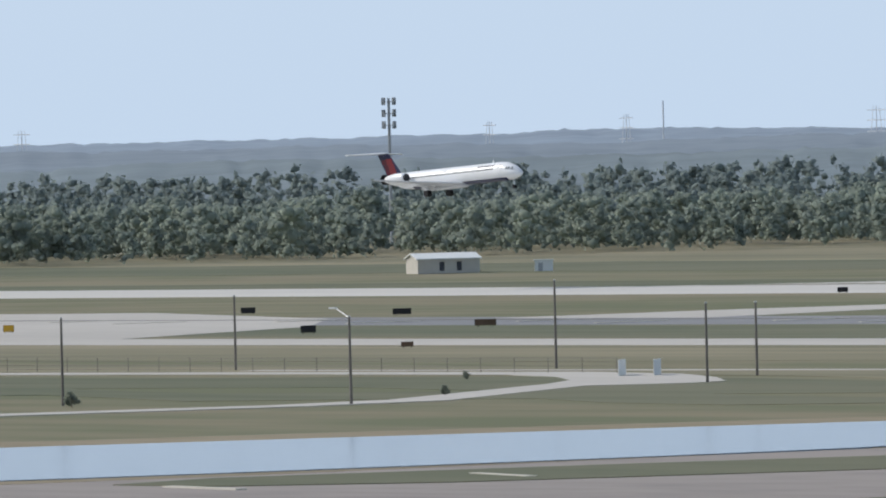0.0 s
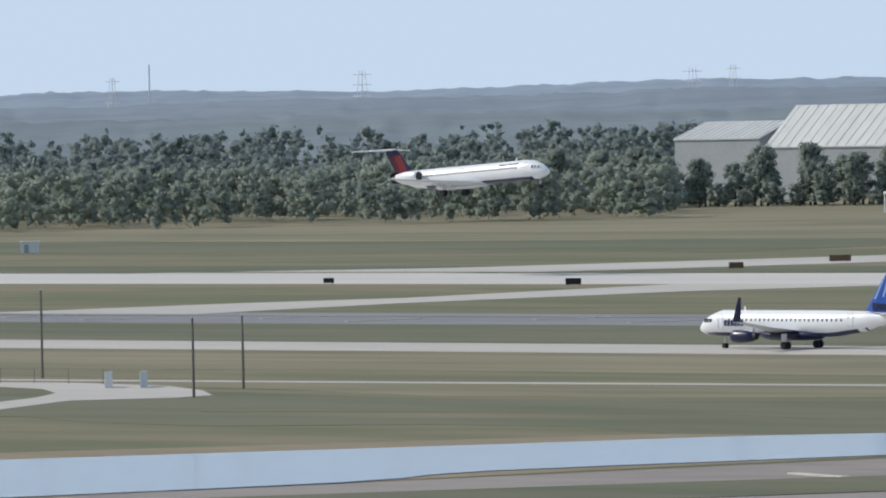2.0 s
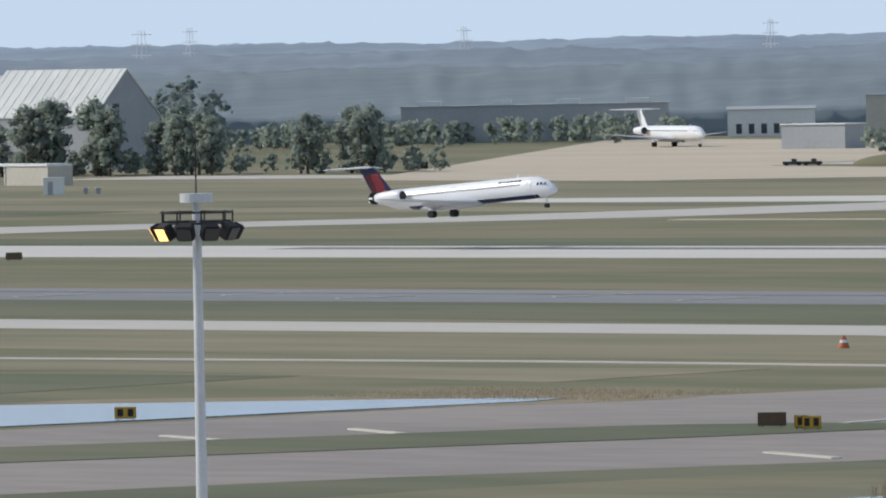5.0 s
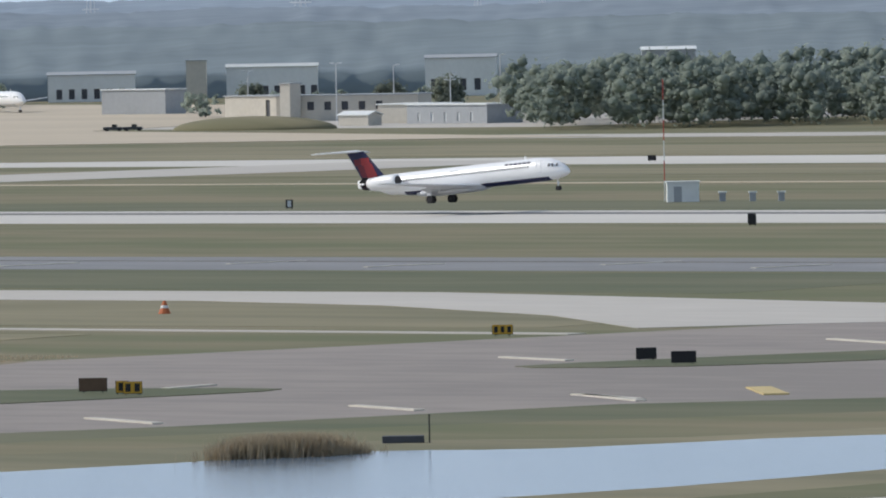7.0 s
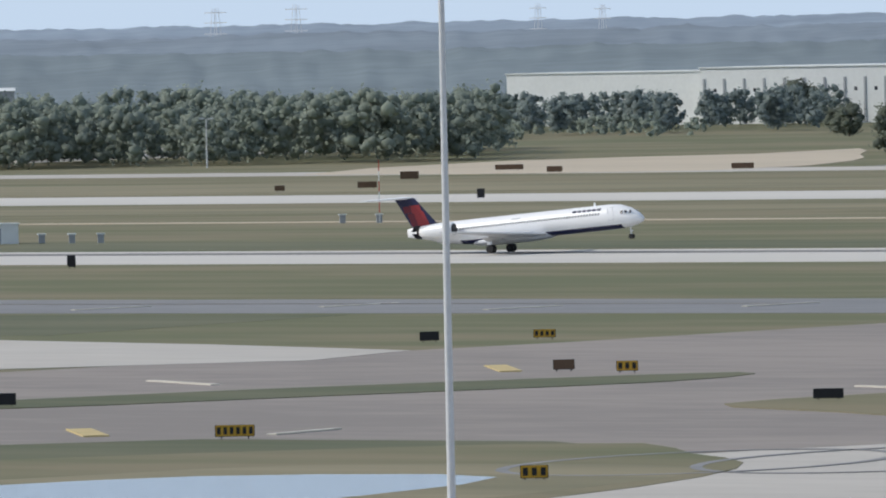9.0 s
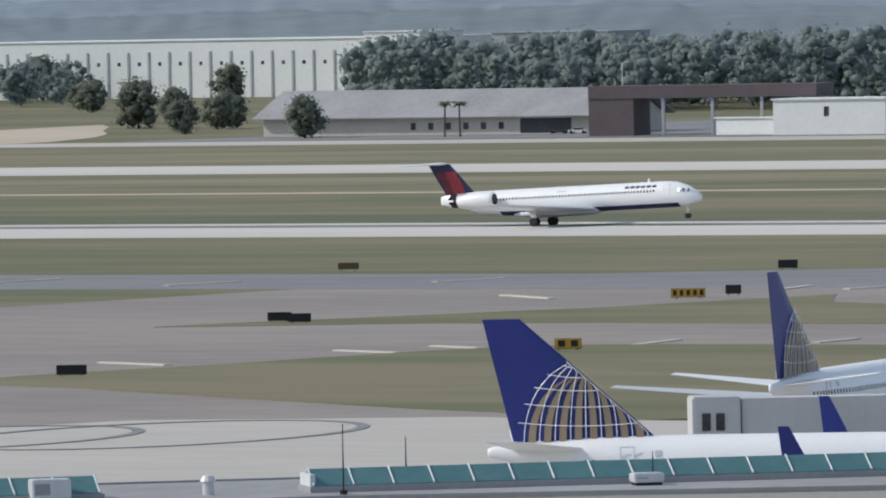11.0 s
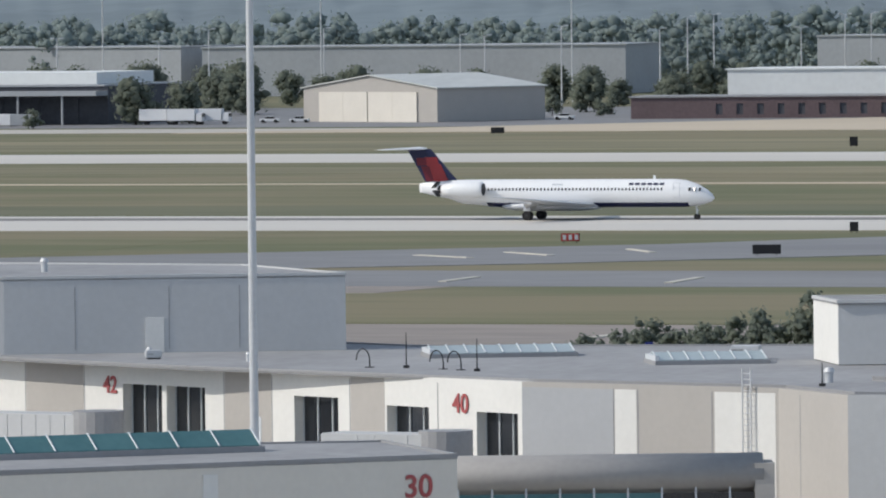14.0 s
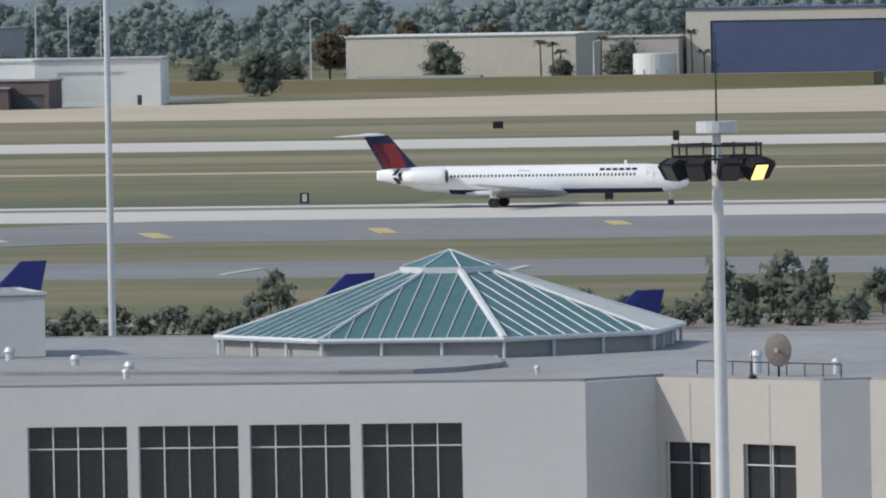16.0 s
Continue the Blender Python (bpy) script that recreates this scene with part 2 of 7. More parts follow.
def tube(bm, a, b, r0, r1=None, n=10, cap=True):
    """A round bar from a to b."""
    a, b = Vector(a), Vector(b)
    r1 = r0 if r1 is None else r1
    q = (b - a).to_track_quat("Z", "Y").to_matrix()
    ring = lambda c, r: [bm.verts.new(c + q @ Vector((r * math.cos(6.28319 * i / n), r * math.sin(6.28319 * i / n), 0))) for i in range(n)]
    u, v = ring(a, r0), ring(b, r1)
    for i in range(n):
        bm.faces.new((u[i], u[(i + 1) % n], v[(i + 1) % n], v[i]))
    if cap:
        bm.faces.new(u[::-1])
        bm.faces.new(v)


def tubed(*args, **kw):
    bm = bmesh.new()
    tube(bm, *args, **kw)
    return bm


def loft(bm, rings, close=True):
    """Rings of equal length, joined in order."""
    vs = [[bm.verts.new(p) for p in r] for r in rings]
    n = len(vs[0])
    for a, b in zip(vs, vs[1:]):
        for i in range(n):
            bm.faces.new((a[i], a[(i + 1) % n], b[(i + 1) % n], b[i]))
    if close:
        bm.faces.new(vs[0][::-1])
        bm.faces.new(vs[-1])


def smooth_outline(pts, step=4):
    """Catmull-Rom through a closed plan outline."""
    out, n = [], len(pts)
    for i in range(n):
        p0, p1, p2, p3 = (Vector(pts[(i + k) % n]) for k in (-1, 0, 1, 2))
        for s in range(step):
            u = s / step
            out.append(tuple(0.5 * (2 * p1 + (p2 - p0) * u + (2 * p0 - 5 * p1 + 4 * p2 - p3) * u * u + (3 * p1 - p0 - 3 * p2 + p3) * u ** 3)))
    return out


def patch(name, pts, z, material, label, category, smooth=0):
    """A flat piece of the ground with a low edge."""
    if smooth:
        pts = smooth_outline(pts, smooth)
    bm = bmesh.new()
    lo = [bm.verts.new((x, y, z - 0.3)) for x, y in pts]
    hi = [bm.verts.new((x, y, z)) for x, y in pts]
    top = bm.faces.new(hi)
    n = len(pts)
    for i in range(n):
        bm.faces.new((lo[i], lo[(i + 1) % n], hi[(i + 1) % n], hi[i]))
    bmesh.ops.triangulate(bm, faces=[top])
    return tagged(part(name, bm, material), label, category, kind="structure")


# ---- ground ----
bm = bmesh.new()
bmesh.ops.create_grid(bm, x_segments=40, y_segments=40, size=6500)
ground = tagged(part("ground", bm, "grass"), "wide mown airfield grass, green with dry straw patches", "ground", kind="structure")

patch("runway_1", [(-3600, 1116), (1500, 1116), (1500, 1180), (-3600, 1180)], 0.05, "runway", "pale concrete runway with dark rubber streaks", "runway")
patch("runway_rubber", [(-1050, 1160), (1400, 1160), (1400, 1170), (-1050, 1170)], 0.09, "rubber", "dark tyre rubber along the runway centre", "tyre marks")
patch("runway_2", [(-1330, 1505), (1500, 1505), (1500, 1575), (-1130, 1575), (-1330, 1540)], 0.05, "runway", "pale concrete parallel runway", "runway")
patch("taxiway_cross_link", [(-1345, 1178), (-1290, 1216), (-1256, 1304), (-1205, 1373), (-1178, 1498), (-1168, 1545), (-1120, 1520), (-1140, 1380), (-1195, 1296), (-1225, 1212), (-1260, 1178)], 0.055, "concrete",
      "pale taxiway slanting between the two runways", "taxiway", 2)
patch("taxiway_far", [(-1700, 1790), (1500, 1765), (1500, 1800), (-1700, 1835)], 0.05, "concrete", "pale concrete taxiway before the hangars", "taxiway")
patch("taxiway_mid", [(-2600, 926), (900, 918), (900, 970), (-2600, 966)], 0.05, "asphalt", "blue-grey asphalt taxiway", "taxiway")
patch("taxiway_near", [(-2600, 826), (-655, 826), (-620, 816), (-580, 793), (-548, 764), (-522, 790), (-526, 815), (-560, 829), (-640, 853), (-2600, 856)], 0.06, "concrete",
      "pale concrete parallel taxiway, bending towards the terminal", "taxiway")
patch("taxiway_crossing", [(-780, 220), (-625, 440), (-597, 520), (-576, 610), (-568, 660), (-548, 730), (-520, 838), (-505, 935), (-330, 935), (-335, 880), (-250, 822), (700, 818), (700, 788),
      (-240, 788), (-345, 760), (-330, 640), (-300, 500), (-330, 500), (-350, 553), (-360, 600), (-376, 622), (-398, 638), (-432, 637), (-448, 622), (-462, 580), (-482, 545), (-520, 440), (-600, 220)],
      0.03, "taxiway", "brown-grey asphalt taxiway junction with faded lines", "taxiway")
patch("taxiway_link_1", [(-1128, 960), (-1122, 1012), (-1113, 1039), (-1126, 1117), (-1066, 1117), (-1084, 1078), (-1086, 1014), (-1076, 960)], 0.065, "concrete", "pale concrete link to the runway", "taxiway")
patch("taxiway_link_2", [(-1560, 968), (-1266, 1000), (-1170, 960), (-1120, 915), (-1088, 850), (-1184, 850), (-1160, 885), (-1230, 915), (-1560, 924)], 0.066, "concrete", "wide pale concrete taxiway fork", "taxiway")
patch("high_speed_exit", [(-520, 955), (-440, 995), (-354, 1060), (-316, 1117), (600, 1117), (600, 1036), (-270, 1036), (-300, 1034), (-345, 992), (-385, 965)], 0.07, "asphalt",
      "grey asphalt runway exit", "taxiway")
patch("apron", [(-420, 480), (-378, 612), (-366, 637), (-340, 645), (-312, 640), (-280, 738), (40, 738), (40, 330), (-420, 330)], 0.08, "concrete", "pale concrete aircraft apron", "apron")
patch("grass_wedge", [(-455, 560), (-398, 632), (-374, 620), (-358, 600), (-350, 560), (-352, 500), (-455, 480)], 0.12, "grass", "grass wedge beside the apron", "grass", 3)
patch("grass_island_1", [(-420, 702), (-412, 735), (-402, 772), (-380, 777), (-340, 776), (-260, 776), (-100, 776), (-100, 742), (-285, 742), (-315, 648), (-340, 652), (-370, 669), (-400, 688)], 0.10, "grass",
      "grass island between taxiways", "grass", 3)
patch("grass_island_2", [(-466, 816), (-458, 834), (-440, 868), (-430, 902), (-420, 880), (-385, 868), (-340, 880), (-300, 905), (600, 905), (600, 824), (-300, 824), (-420, 828), (-450, 822)], 0.09, "grass",
      "long grass island between taxiways", "grass", 2)
patch("grass_island_3", [(-503, 682), (-492, 712), (-477, 738), (-456, 765), (-452, 745), (-470, 712), (-486, 686)], 0.10, "grass_dark", "narrow grass island between taxiways", "grass", 3)
patch("grass_island_4", [(-600, 480), (-538, 600), (-520, 630), (-496, 638), (-500, 618), (-515, 586), (-570, 480)], 0.10, "grass_dark", "narrow grass island between taxiways", "grass", 3)
patch("grass_island_5", [(-1330, 1190), (-1100, 1190), (-1100, 1186), (-1330, 1184)], 0.07, "grass_dark", "thin grass strip", "grass")
patch("apron_far", [(-2080, 2480), (-1560, 1760), (-1440, 1735), (-1300, 1800), (-1560, 1925), (-1700, 2330)], 0.16, "sand", "wide pale concrete far apron", "apron")
patch("apron_spur", [(-1190, 1800), (-1230, 1955), (-1196, 2016), (-1202, 2080), (-1150, 1990), (-1100, 1900), (-1080, 1800)], 0.10, "sand", "pale concrete far taxiway spur", "taxiway", 2)
patch("sand_apron", [(-700, 1775), (-581, 1934), (-414, 2084), (-200, 2100), (-200, 1800), (-536, 1782)], 0.10, "sand", "bare sandy concrete ramp", "apron")
patch("hangar_yard", [(-1060, 1836), (-580, 1840), (-560, 2080), (-1000, 2100)], 0.04, "asphalt", "grey asphalt freight yard", "yard")
patch("compound_yard", [(-1700, 1960), (-1420, 1940), (-1400, 2160), (-1640, 2300), (-1760, 2200)], 0.03, "concrete", "pale paved yard of the service compound", "yard")
# paler patch stands in for haze over the far grass
patch("field_west", [(-3000, 1450), (-1350, 1450), (-1200, 1580), (-1500, 1740), (-2080, 2150), (-3000, 2400)], 0.035, "grass_dry", "grass at the field edge, painted paler for haze", "grass")
patch("drain_path_1", [(-1120, 1351), (-800, 1354), (-300, 1349), (700, 1340), (700, 1346), (-300, 1355), (-800, 1360), (-1120, 1356)], 0.11, "sand", "thin worn pale track through the grass", "path")
for k, (x0, x1, y0, y1, mt) in enumerate(((-2600, -300, 1182, 1230, "grass_dark"), (-2600, -420, 972, 1112, "grass"), (-2600, -600, 860, 922, "grass_dark"), (-2600, -560, 765, 820, "grass_dry"),
                                          (-2400, -250, 1420, 1470, "grass_dry"), (-1500, 900, 1600, 1700, "grass_dry"), (-2600, -1330, 1330, 1440, "grass_dark"), (-1500, -640, 668, 705, "grass_dark"), (-1500, -600, 712, 742, "grass_dry"), (-1150, -620, 640, 662, "grass_dark"))):
    pts = [(x0 + (x1 - x0) * i / 24, y0 + 7 * math.sin(i * 1.7 + k)) for i in range(25)] + [(x1 - (x1 - x0) * i / 24, y1 + 7 * math.sin(i * 1.3 + 2 * k)) for i in range(25)]
    patch("grass_band", pts, 0.012 + 0.004 * k, mt, "band of mown grass of another tone", "grass")


# ---- aircraft ----
def ring_at(x, zc, rw, rh, n=24):
    return [(x, rw * math.cos(6.28319 * i / n), zc + rh * math.sin(6.28319 * i / n)) for i in range(n)]


def section(secs, x):
    """zc, rw, rh at distance x from the nose, between the sections."""
    for a, b in zip(secs, secs[1:]):
        if a[0] <= x <= b[0]:
            u = (x - a[0]) / (b[0] - a[0])
            u = u * u * (3 - 2 * u) if b[0] - a[0] > 3 else u
            return [a[k] + (b[k] - a[k]) * u for k in (1, 2, 3)]
    return secs[-1][1:4]


def aerofoil(bm, root, tip, thick=0.11):
    """A tapered surface; root and tip are (leading edge point, chord, thickness axis)."""
    shape = [(0, 0), (0.05, 0.5), (0.3, 1.0), (0.65, 0.6), (1.0, 0.04), (1.0, -0.04), (0.65, -0.4), (0.3, -0.7), (0.05, -0.4)]
    rings = []
    for (le, ch, ax) in (root, tip):
        rings.append([Vector(le) + Vector((-u * ch, 0, 0)) + Vector(ax) * (w * thick * ch * 0.5) for u, w in shape])
    loft(bm, rings)


def wheel(parent, x, y, r, w):
    hub = part("wheel", tubed((0, -w / 2, 0), (0, w / 2, 0), r, n=18), "tyre", parent, "black rubber tyre", pose(x, y, r))
    part("rim", tubed((0, -w / 2 - 0.02, 0), (0, w / 2 + 0.02, 0), r * 0.34, n=12), "dark_metal", hub)
    return hub


def fine_line(pts, r):
    """One thin bent line in the fin's plane."""
    ps = [Vector(pts[0])]
    for p in pts[1:]:
        if (Vector(p) - ps[-1]).length > 0.02:
            ps.append(Vector(p))
    if len(ps) < 2:
        ps.append(ps[0] + Vector((0, 0, 0.03)))
    rings = []
    for i, p in enumerate(ps):
        d = ps[min(i + 1, len(ps) - 1)] - ps[max(i - 1, 0)]
        n = Vector((d.z, 0, -d.x))
        n = n.normalized() * r if n.length > 1e-6 else Vector((r, 0, 0))
        rings.append([p + n, p + Vector((0, r, 0)), p - n, p - Vector((0, r, 0))])
    bm = bmesh.new()
    loft(bm, rings)
    return bm


def airliner(name, label, s, m, gear=True):
    """s: a spec; nose towards +x, origin on the ground under the main gear."""
    top = empty(name, label, "aircraft", m)
    N, secs = s["nose"], s["secs"]
    n = 26
    xs = []
    for a, b in zip(secs, secs[1:]):
        k = 5 if b[0] - a[0] > 3 else 2
        xs += [a[0] + (b[0] - a[0]) * i / k for i in range(k)]
    xs.append(secs[-1][0])
    rings = [ring_at(N - x, *section(secs, x), n) for x in xs]
    bm = bmesh.new()
    loft(bm, rings)
    part("fuselage", bm, s.get("body", "white_paint"), top, "glossy white fuselage", smooth=True)
    if s.get("belly"):
        x0, x1 = s["belly_x"]
        rr = []
        for i in range(17):
            x = x0 + (x1 - x0) * i / 16
            zc, rw, rh = section(secs, x)
            lo, hi = radians(180 + s["belly_a"]), radians(360 - s["belly_a"])
            arc = [(N - x, (rw + 0.03) * math.cos(lo + (hi - lo) * j / 12), zc + (rh + 0.03) * math.sin(lo + (hi - lo) * j / 12)) for j in range(13)]
            arc += [(px, py * 0.985, pz + 0.02) for px, py, pz in arc[::-1]]
            rr.append(arc)
        bm = bmesh.new()
        loft(bm, rr)
        part("belly", bm, s["belly"], top, "dark navy belly", smooth=True)
    # fairing between the wings
    fx0, fx1, fz, fw, fh = s["fairing"]
    bm = bmesh.new()
    loft(bm, [ring_at(N - fx0 - (fx1 - fx0) * u, fz, fw * k, fh * k, 16) for u, k in ((0, 0.55), (0.12, 0.9), (0.3, 1), (0.7, 1), (0.9, 0.85), (1, 0.5))])
    part("wing_fairing", bm, s.get("fairing_mat", "grey_paint"), top, smooth=True)
    # wings
    wx, wz, wc, span, tipc, sweep, dih = s["wing"]
    for sg in (-1, 1):
        yr, yt = sg * s["r"] * 0.7, sg * span / 2
        bm = bmesh.new()
        kx, ky = wx + sweep * 0.36, yr + (yt - yr) * 0.33
        aerofoil(bm, ((N - wx, yr, wz), wc, (0, 0, 1)), ((N - kx, ky, wz + dih * 0.33), wc * 0.55, (0, 0, 1)), 0.13)
        aerofoil(bm, ((N - kx, ky, wz + dih * 0.33), wc * 0.55, (0, 0, 1)), ((N - wx - sweep, yt, wz + dih), tipc, (0, 0, 1)), 0.12)
        w = part("wing", bm, s.get("wing_mat", "grey_paint"), top, smooth=False)
        if s.get("flaps"):
            bm = bmesh.new()
            a, b = Vector((N - wx - wc + 0.3, yr * 1.1, wz - 0.1)), Vector((N - kx - wc * 0.55 + 0.2, ky, wz + dih * 0.33 - 0.1))
            aerofoil(bm, (a, 1.7, (0.3, 0, 1)), (b, 1.3, (0.3, 0, 1)), 0.14)
            for v in bm.verts:
                v.co.z -= max(0, (a.x - v.co.x)) * 0.35
            part("flap", bm, "grey_paint", w)
        if s.get("winglet"):
            bm = bmesh.new()
            t0 = Vector((N - wx - sweep, yt, wz + dih))
            aerofoil(bm, (t0, tipc, (0, 1, 0)), (t0 + Vector((-1.6, sg * 0.5, 3.1)), tipc * 0.35, (0, 1, 0)), 0.08)
            part("winglet", bm, s["winglet"], w, "upturned blue winglet")
    # fin
    lx, lz, rc, tx, tz, tc = s["fin"]
    bm = bmesh.new()
    aerofoil(bm, ((N - lx, 0, lz), rc, (0, 1, 0)), ((N - tx, 0, tz), tc, (0, 1, 0)), 0.09)
    fin = part("fin", bm, s["fin_mat"], top, s["fin_label"])
    for (u0, u1, v0, v1, c) in s.get("fin_bands", ()):
        # a painted swash that follows the fin's own taper
        for sg in (-1, 1):
            bm = bmesh.new()
            pts = []
            for u, v in ((u0, v0), (u1, v0), (u1 - 0.12, v1), (u0 - 0.18, v1)):
                le = lx + (tx - lx) * v
                ch = rc + (tc - rc) * v
                t = 0.045 * ch * (1 - abs(2 * max(0.02, min(u, 0.98)) - 0.7) * 0.55) + 0.035
                pts.append((N - le - max(0.03, min(u, 0.95)) * ch, sg * t, lz + (tz - lz) * v))
            outer = [bm.verts.new(p) for p in pts]
            inner = [bm.verts.new((p[0], p[1] - sg * 0.03, p[2])) for p in pts]
            bm.faces.new(outer)
            bm.faces.new(inner[::-1])
            for i in range(4):
                bm.faces.new((outer[i], outer[(i + 1) % 4], inner[(i + 1) % 4], inner[i]))
            part("painted_band", bm, c, fin)
    if s.get("globe"):
        # a globe of fine lines over the lower rear of the fin, with upright bronze bands inside it
        gx, gz, gr = s["globe"]

        def on_fin(x, z, sg, off):
            v = (z - lz) / (tz - lz)
            le, ch = N - lx - (tx - lx) * v, rc + (tc - rc) * v
            x = min(le - 0.1, max(le - ch + 0.1, x))
            return (x, sg * (0.045 * ch * (1 - 0.6 * abs((le - x) / ch - 0.32)) + off), z)

        for sg in (-1, 1):
            for k in range(-4, 5):
                bm = fine_line([on_fin(gx + gr * (k / 4.5) * math.cos(a), gz + 1.15 * gr * math.sin(a), sg, 0.05) for a in [radians(90 * j / 14) for j in range(15)]], 0.024)
                part("globe_line", bm, "white_paint", fin)
            for k in range(1, 6):
                z = gz + 1.15 * gr * math.sin(radians(90 * k / 6.3))
                h = gr * math.cos(radians(90 * k / 6.3))
                bm = fine_line([on_fin(gx + h * u, z - 0.25 * (1 - u * u), sg, 0.05) for u in [-1 + j / 4 for j in range(9)]], 0.024)
                part("globe_line", bm, "white_paint", fin)
            for k in range(-4, 4):
                u = (k + 0.5) / 4.5
                bm = bmesh.new()
                rings = []
                for q in range(9):
                    a = radians(80 * q / 8)
                    x, z = gx + gr * u * math.cos(a), gz + 0.95 * gr * math.sin(a)
                    w = 0.2 * math.cos(a) + 0.02
                    l, r = on_fin(x - w, z, sg, 0.03), on_fin(x + w, z, sg, 0.03)
                    rings.append([l, (r[0] + 0.01, r[1], r[2]), (r[0] + 0.01, r[1] - sg * 0.03, r[2]), (l[0], l[1] - sg * 0.03, l[2])])
                loft(bm, rings)
                part("globe_band", bm, "gold", fin)
    # tailplane
    hx, hz, hc, hs, ht, hsw = s["tail"]
    for sg in (-1, 1):
        bm = bmesh.new()
        aerofoil(bm, ((N - hx, 0.05 * sg, hz), hc, (0, 0, 1)), ((N - hx - hsw, sg * hs / 2, hz + s.get("tail_dih", 0)), ht, (0, 0, 1)), s.get("tail_thick", 0.09))
        part("tailplane", bm, s.get("tail_mat", "grey_paint"), top)
    # engines
    for (ex, ey, ez, el, er) in s["engines"]:
        bm = bmesh.new()
        loft(bm, [ring_at(N - ex - el * u, ez, er * k, er * k, 20) for u, k in ((0, 0.86), (0.03, 0.96), (0.15, 1.03), (0.45, 1.05), (0.75, 0.9), (1, 0.68))])
        bmesh.ops.translate(bm, vec=(0, ey, 0), verts=bm.verts[:])
        e = part("engine", bm, s.get("engine_mat", "white_paint"), top, smooth=True)
        bm = tubed((N - ex - 0.05, ey, ez), (N - ex + 0.03, ey, ez), er * 0.8, n=20)
        part("intake", bm, "dark_metal", e, "dark engine intake")
        part("exhaust", tubed((N - ex - el - 0.05, ey, ez), (N - ex - el * 0.97 - 0.7, ey, ez), er * 0.6, er * 0.48, n=16), "dark_metal", e)
        if s.get("reverser"):
            for zz in (1, -1):
                bm = bmesh.new()
                box(bm, -0.9, 0.1, -er * 0.75, er * 0.75, 0.0, 0.12, Matrix.Translation((N - ex - el - 0.55, ey, ez + zz * er * 0.85)) @ Matrix.Rotation(radians(-48 * zz), 4, "Y"))
                part("reverser_bucket", bm, "dark_metal", e, "open thrust reverser bucket")
        if s.get("pylon"):
            part("pylon", boxed(N - ex - el * 0.85, N - ex - el * 0.3, *sorted((ey * 0.45, ey)), ez - 0.15, ez + 0.2), s.get("engine_mat", "white_paint"), e)
        elif abs(ey) > 0:
            part("pylon", boxed(N - ex - el, N - ex - el * 0.3, ey - 0.2, ey + 0.2, ez, wz + 0.5), "grey_paint", e)
    # cabin windows, shared mesh
    wm = bpy.data.meshes.new("cabin_window")
    b2 = boxed(-0.11, 0.11, -0.015, 0.015, -0.16, 0.16)
    b2.to_mesh(wm)
    b2.free()
    wm.materials.append(M["window_dark"])
    x0, x1, zw, pitch = s["windows"]
    for k in range(int((x1 - x0) / pitch) + 1):
        x = x0 + k * pitch
        zc, rw, rh = section(secs, x)
        yy = rw * math.sqrt(max(0.0, 1 - ((zw - zc) / rh) ** 2))
        for sg in (-1, 1):
            o = new("cabin_window", wm)
            o.parent = top
            o.matrix_basis = Matrix.Translation((N - x, sg * (yy + 0.005), zw)) @ Matrix.Rotation(sg * math.asin(max(-1, min(1, (zw - zc) / rh))) * 1.0, 4, "X")
    # cockpit glass
    cx, cz = s["cockpit"]
    for sg in (-1, 1):
        for k, (dx, dz) in enumerate(((0.0, 0.0), (0.62, 0.03), (1.2, 0.05))):
            zc, rw, rh = section(secs, cx + dx)
            yy = rw * math.sqrt(max(0.05, 1 - ((cz + dz - zc) / rh) ** 2))
            bm = bmesh.new()
            box(bm, -0.24, 0.24, -0.05, 0.05, -0.22, 0.24, Matrix.Translation((N - cx - dx, sg * yy * 0.99, cz + dz)) @ Matrix.Rotation(sg * radians(28 - 9 * k), 4, "Z") @ Matrix.Rotation(sg * radians(24), 4, "X"))
            part("cockpit_window", bm, "window_dark", top)
    # doors: thin outlines
    for dx, dz, dh in s.get("doors", ()):
        zc, rw, rh = section(secs, dx)
        for sg in (-1, 1):
            bm = bmesh.new()
            for (a, b, c, d) in ((-0.45, -0.40, 0, dh), (0.40, 0.45, 0, dh), (-0.45, 0.45, 0, 0.05), (-0.45, 0.45, dh - 0.05, dh)):
                zz = dz + c
                y = rw * math.sqrt(max(0.05, 1 - ((dz + (c + d) / 2 - zc) / rh) ** 2))
                box(bm, N - dx + a, N - dx + b, sg * y - 0.03, sg * y + 0.03, zz, dz + d)
            part("door_outline", bm, "grey_paint", top)
    # title bars in place of the airline's name
    for tx0, tz0, tw, th, cnt, c in s.get("titles", ()):
        for sg in (-1, 1):
            for k in range(cnt):
                x = tx0 + tw / cnt * (k + 0.5)
                zc, rw, rh = section(secs, x)
                y = rw * math.sqrt(max(0.05, 1 - ((tz0 - zc) / rh) ** 2))
                bm = bmesh.new()
                ww = tw / cnt * 0.36
                box(bm, -ww, ww, -0.03, 0.03, -th / 2, th / 2, Matrix.Translation((N - x, sg * (y + 0.01), tz0)) @ Matrix.Rotation(sg * math.asin(max(-1, min(1, (tz0 - zc) / rh))), 4, "X"))
                part("title_bar", bm, c, top)
    part("antenna", boxed(N - 8.2, N - 7.9, -0.03, 0.03, section(secs, 8)[0] + section(secs, 8)[2] - 0.05, section(secs, 8)[0] + section(secs, 8)[2] + 0.45), "white_paint", top)
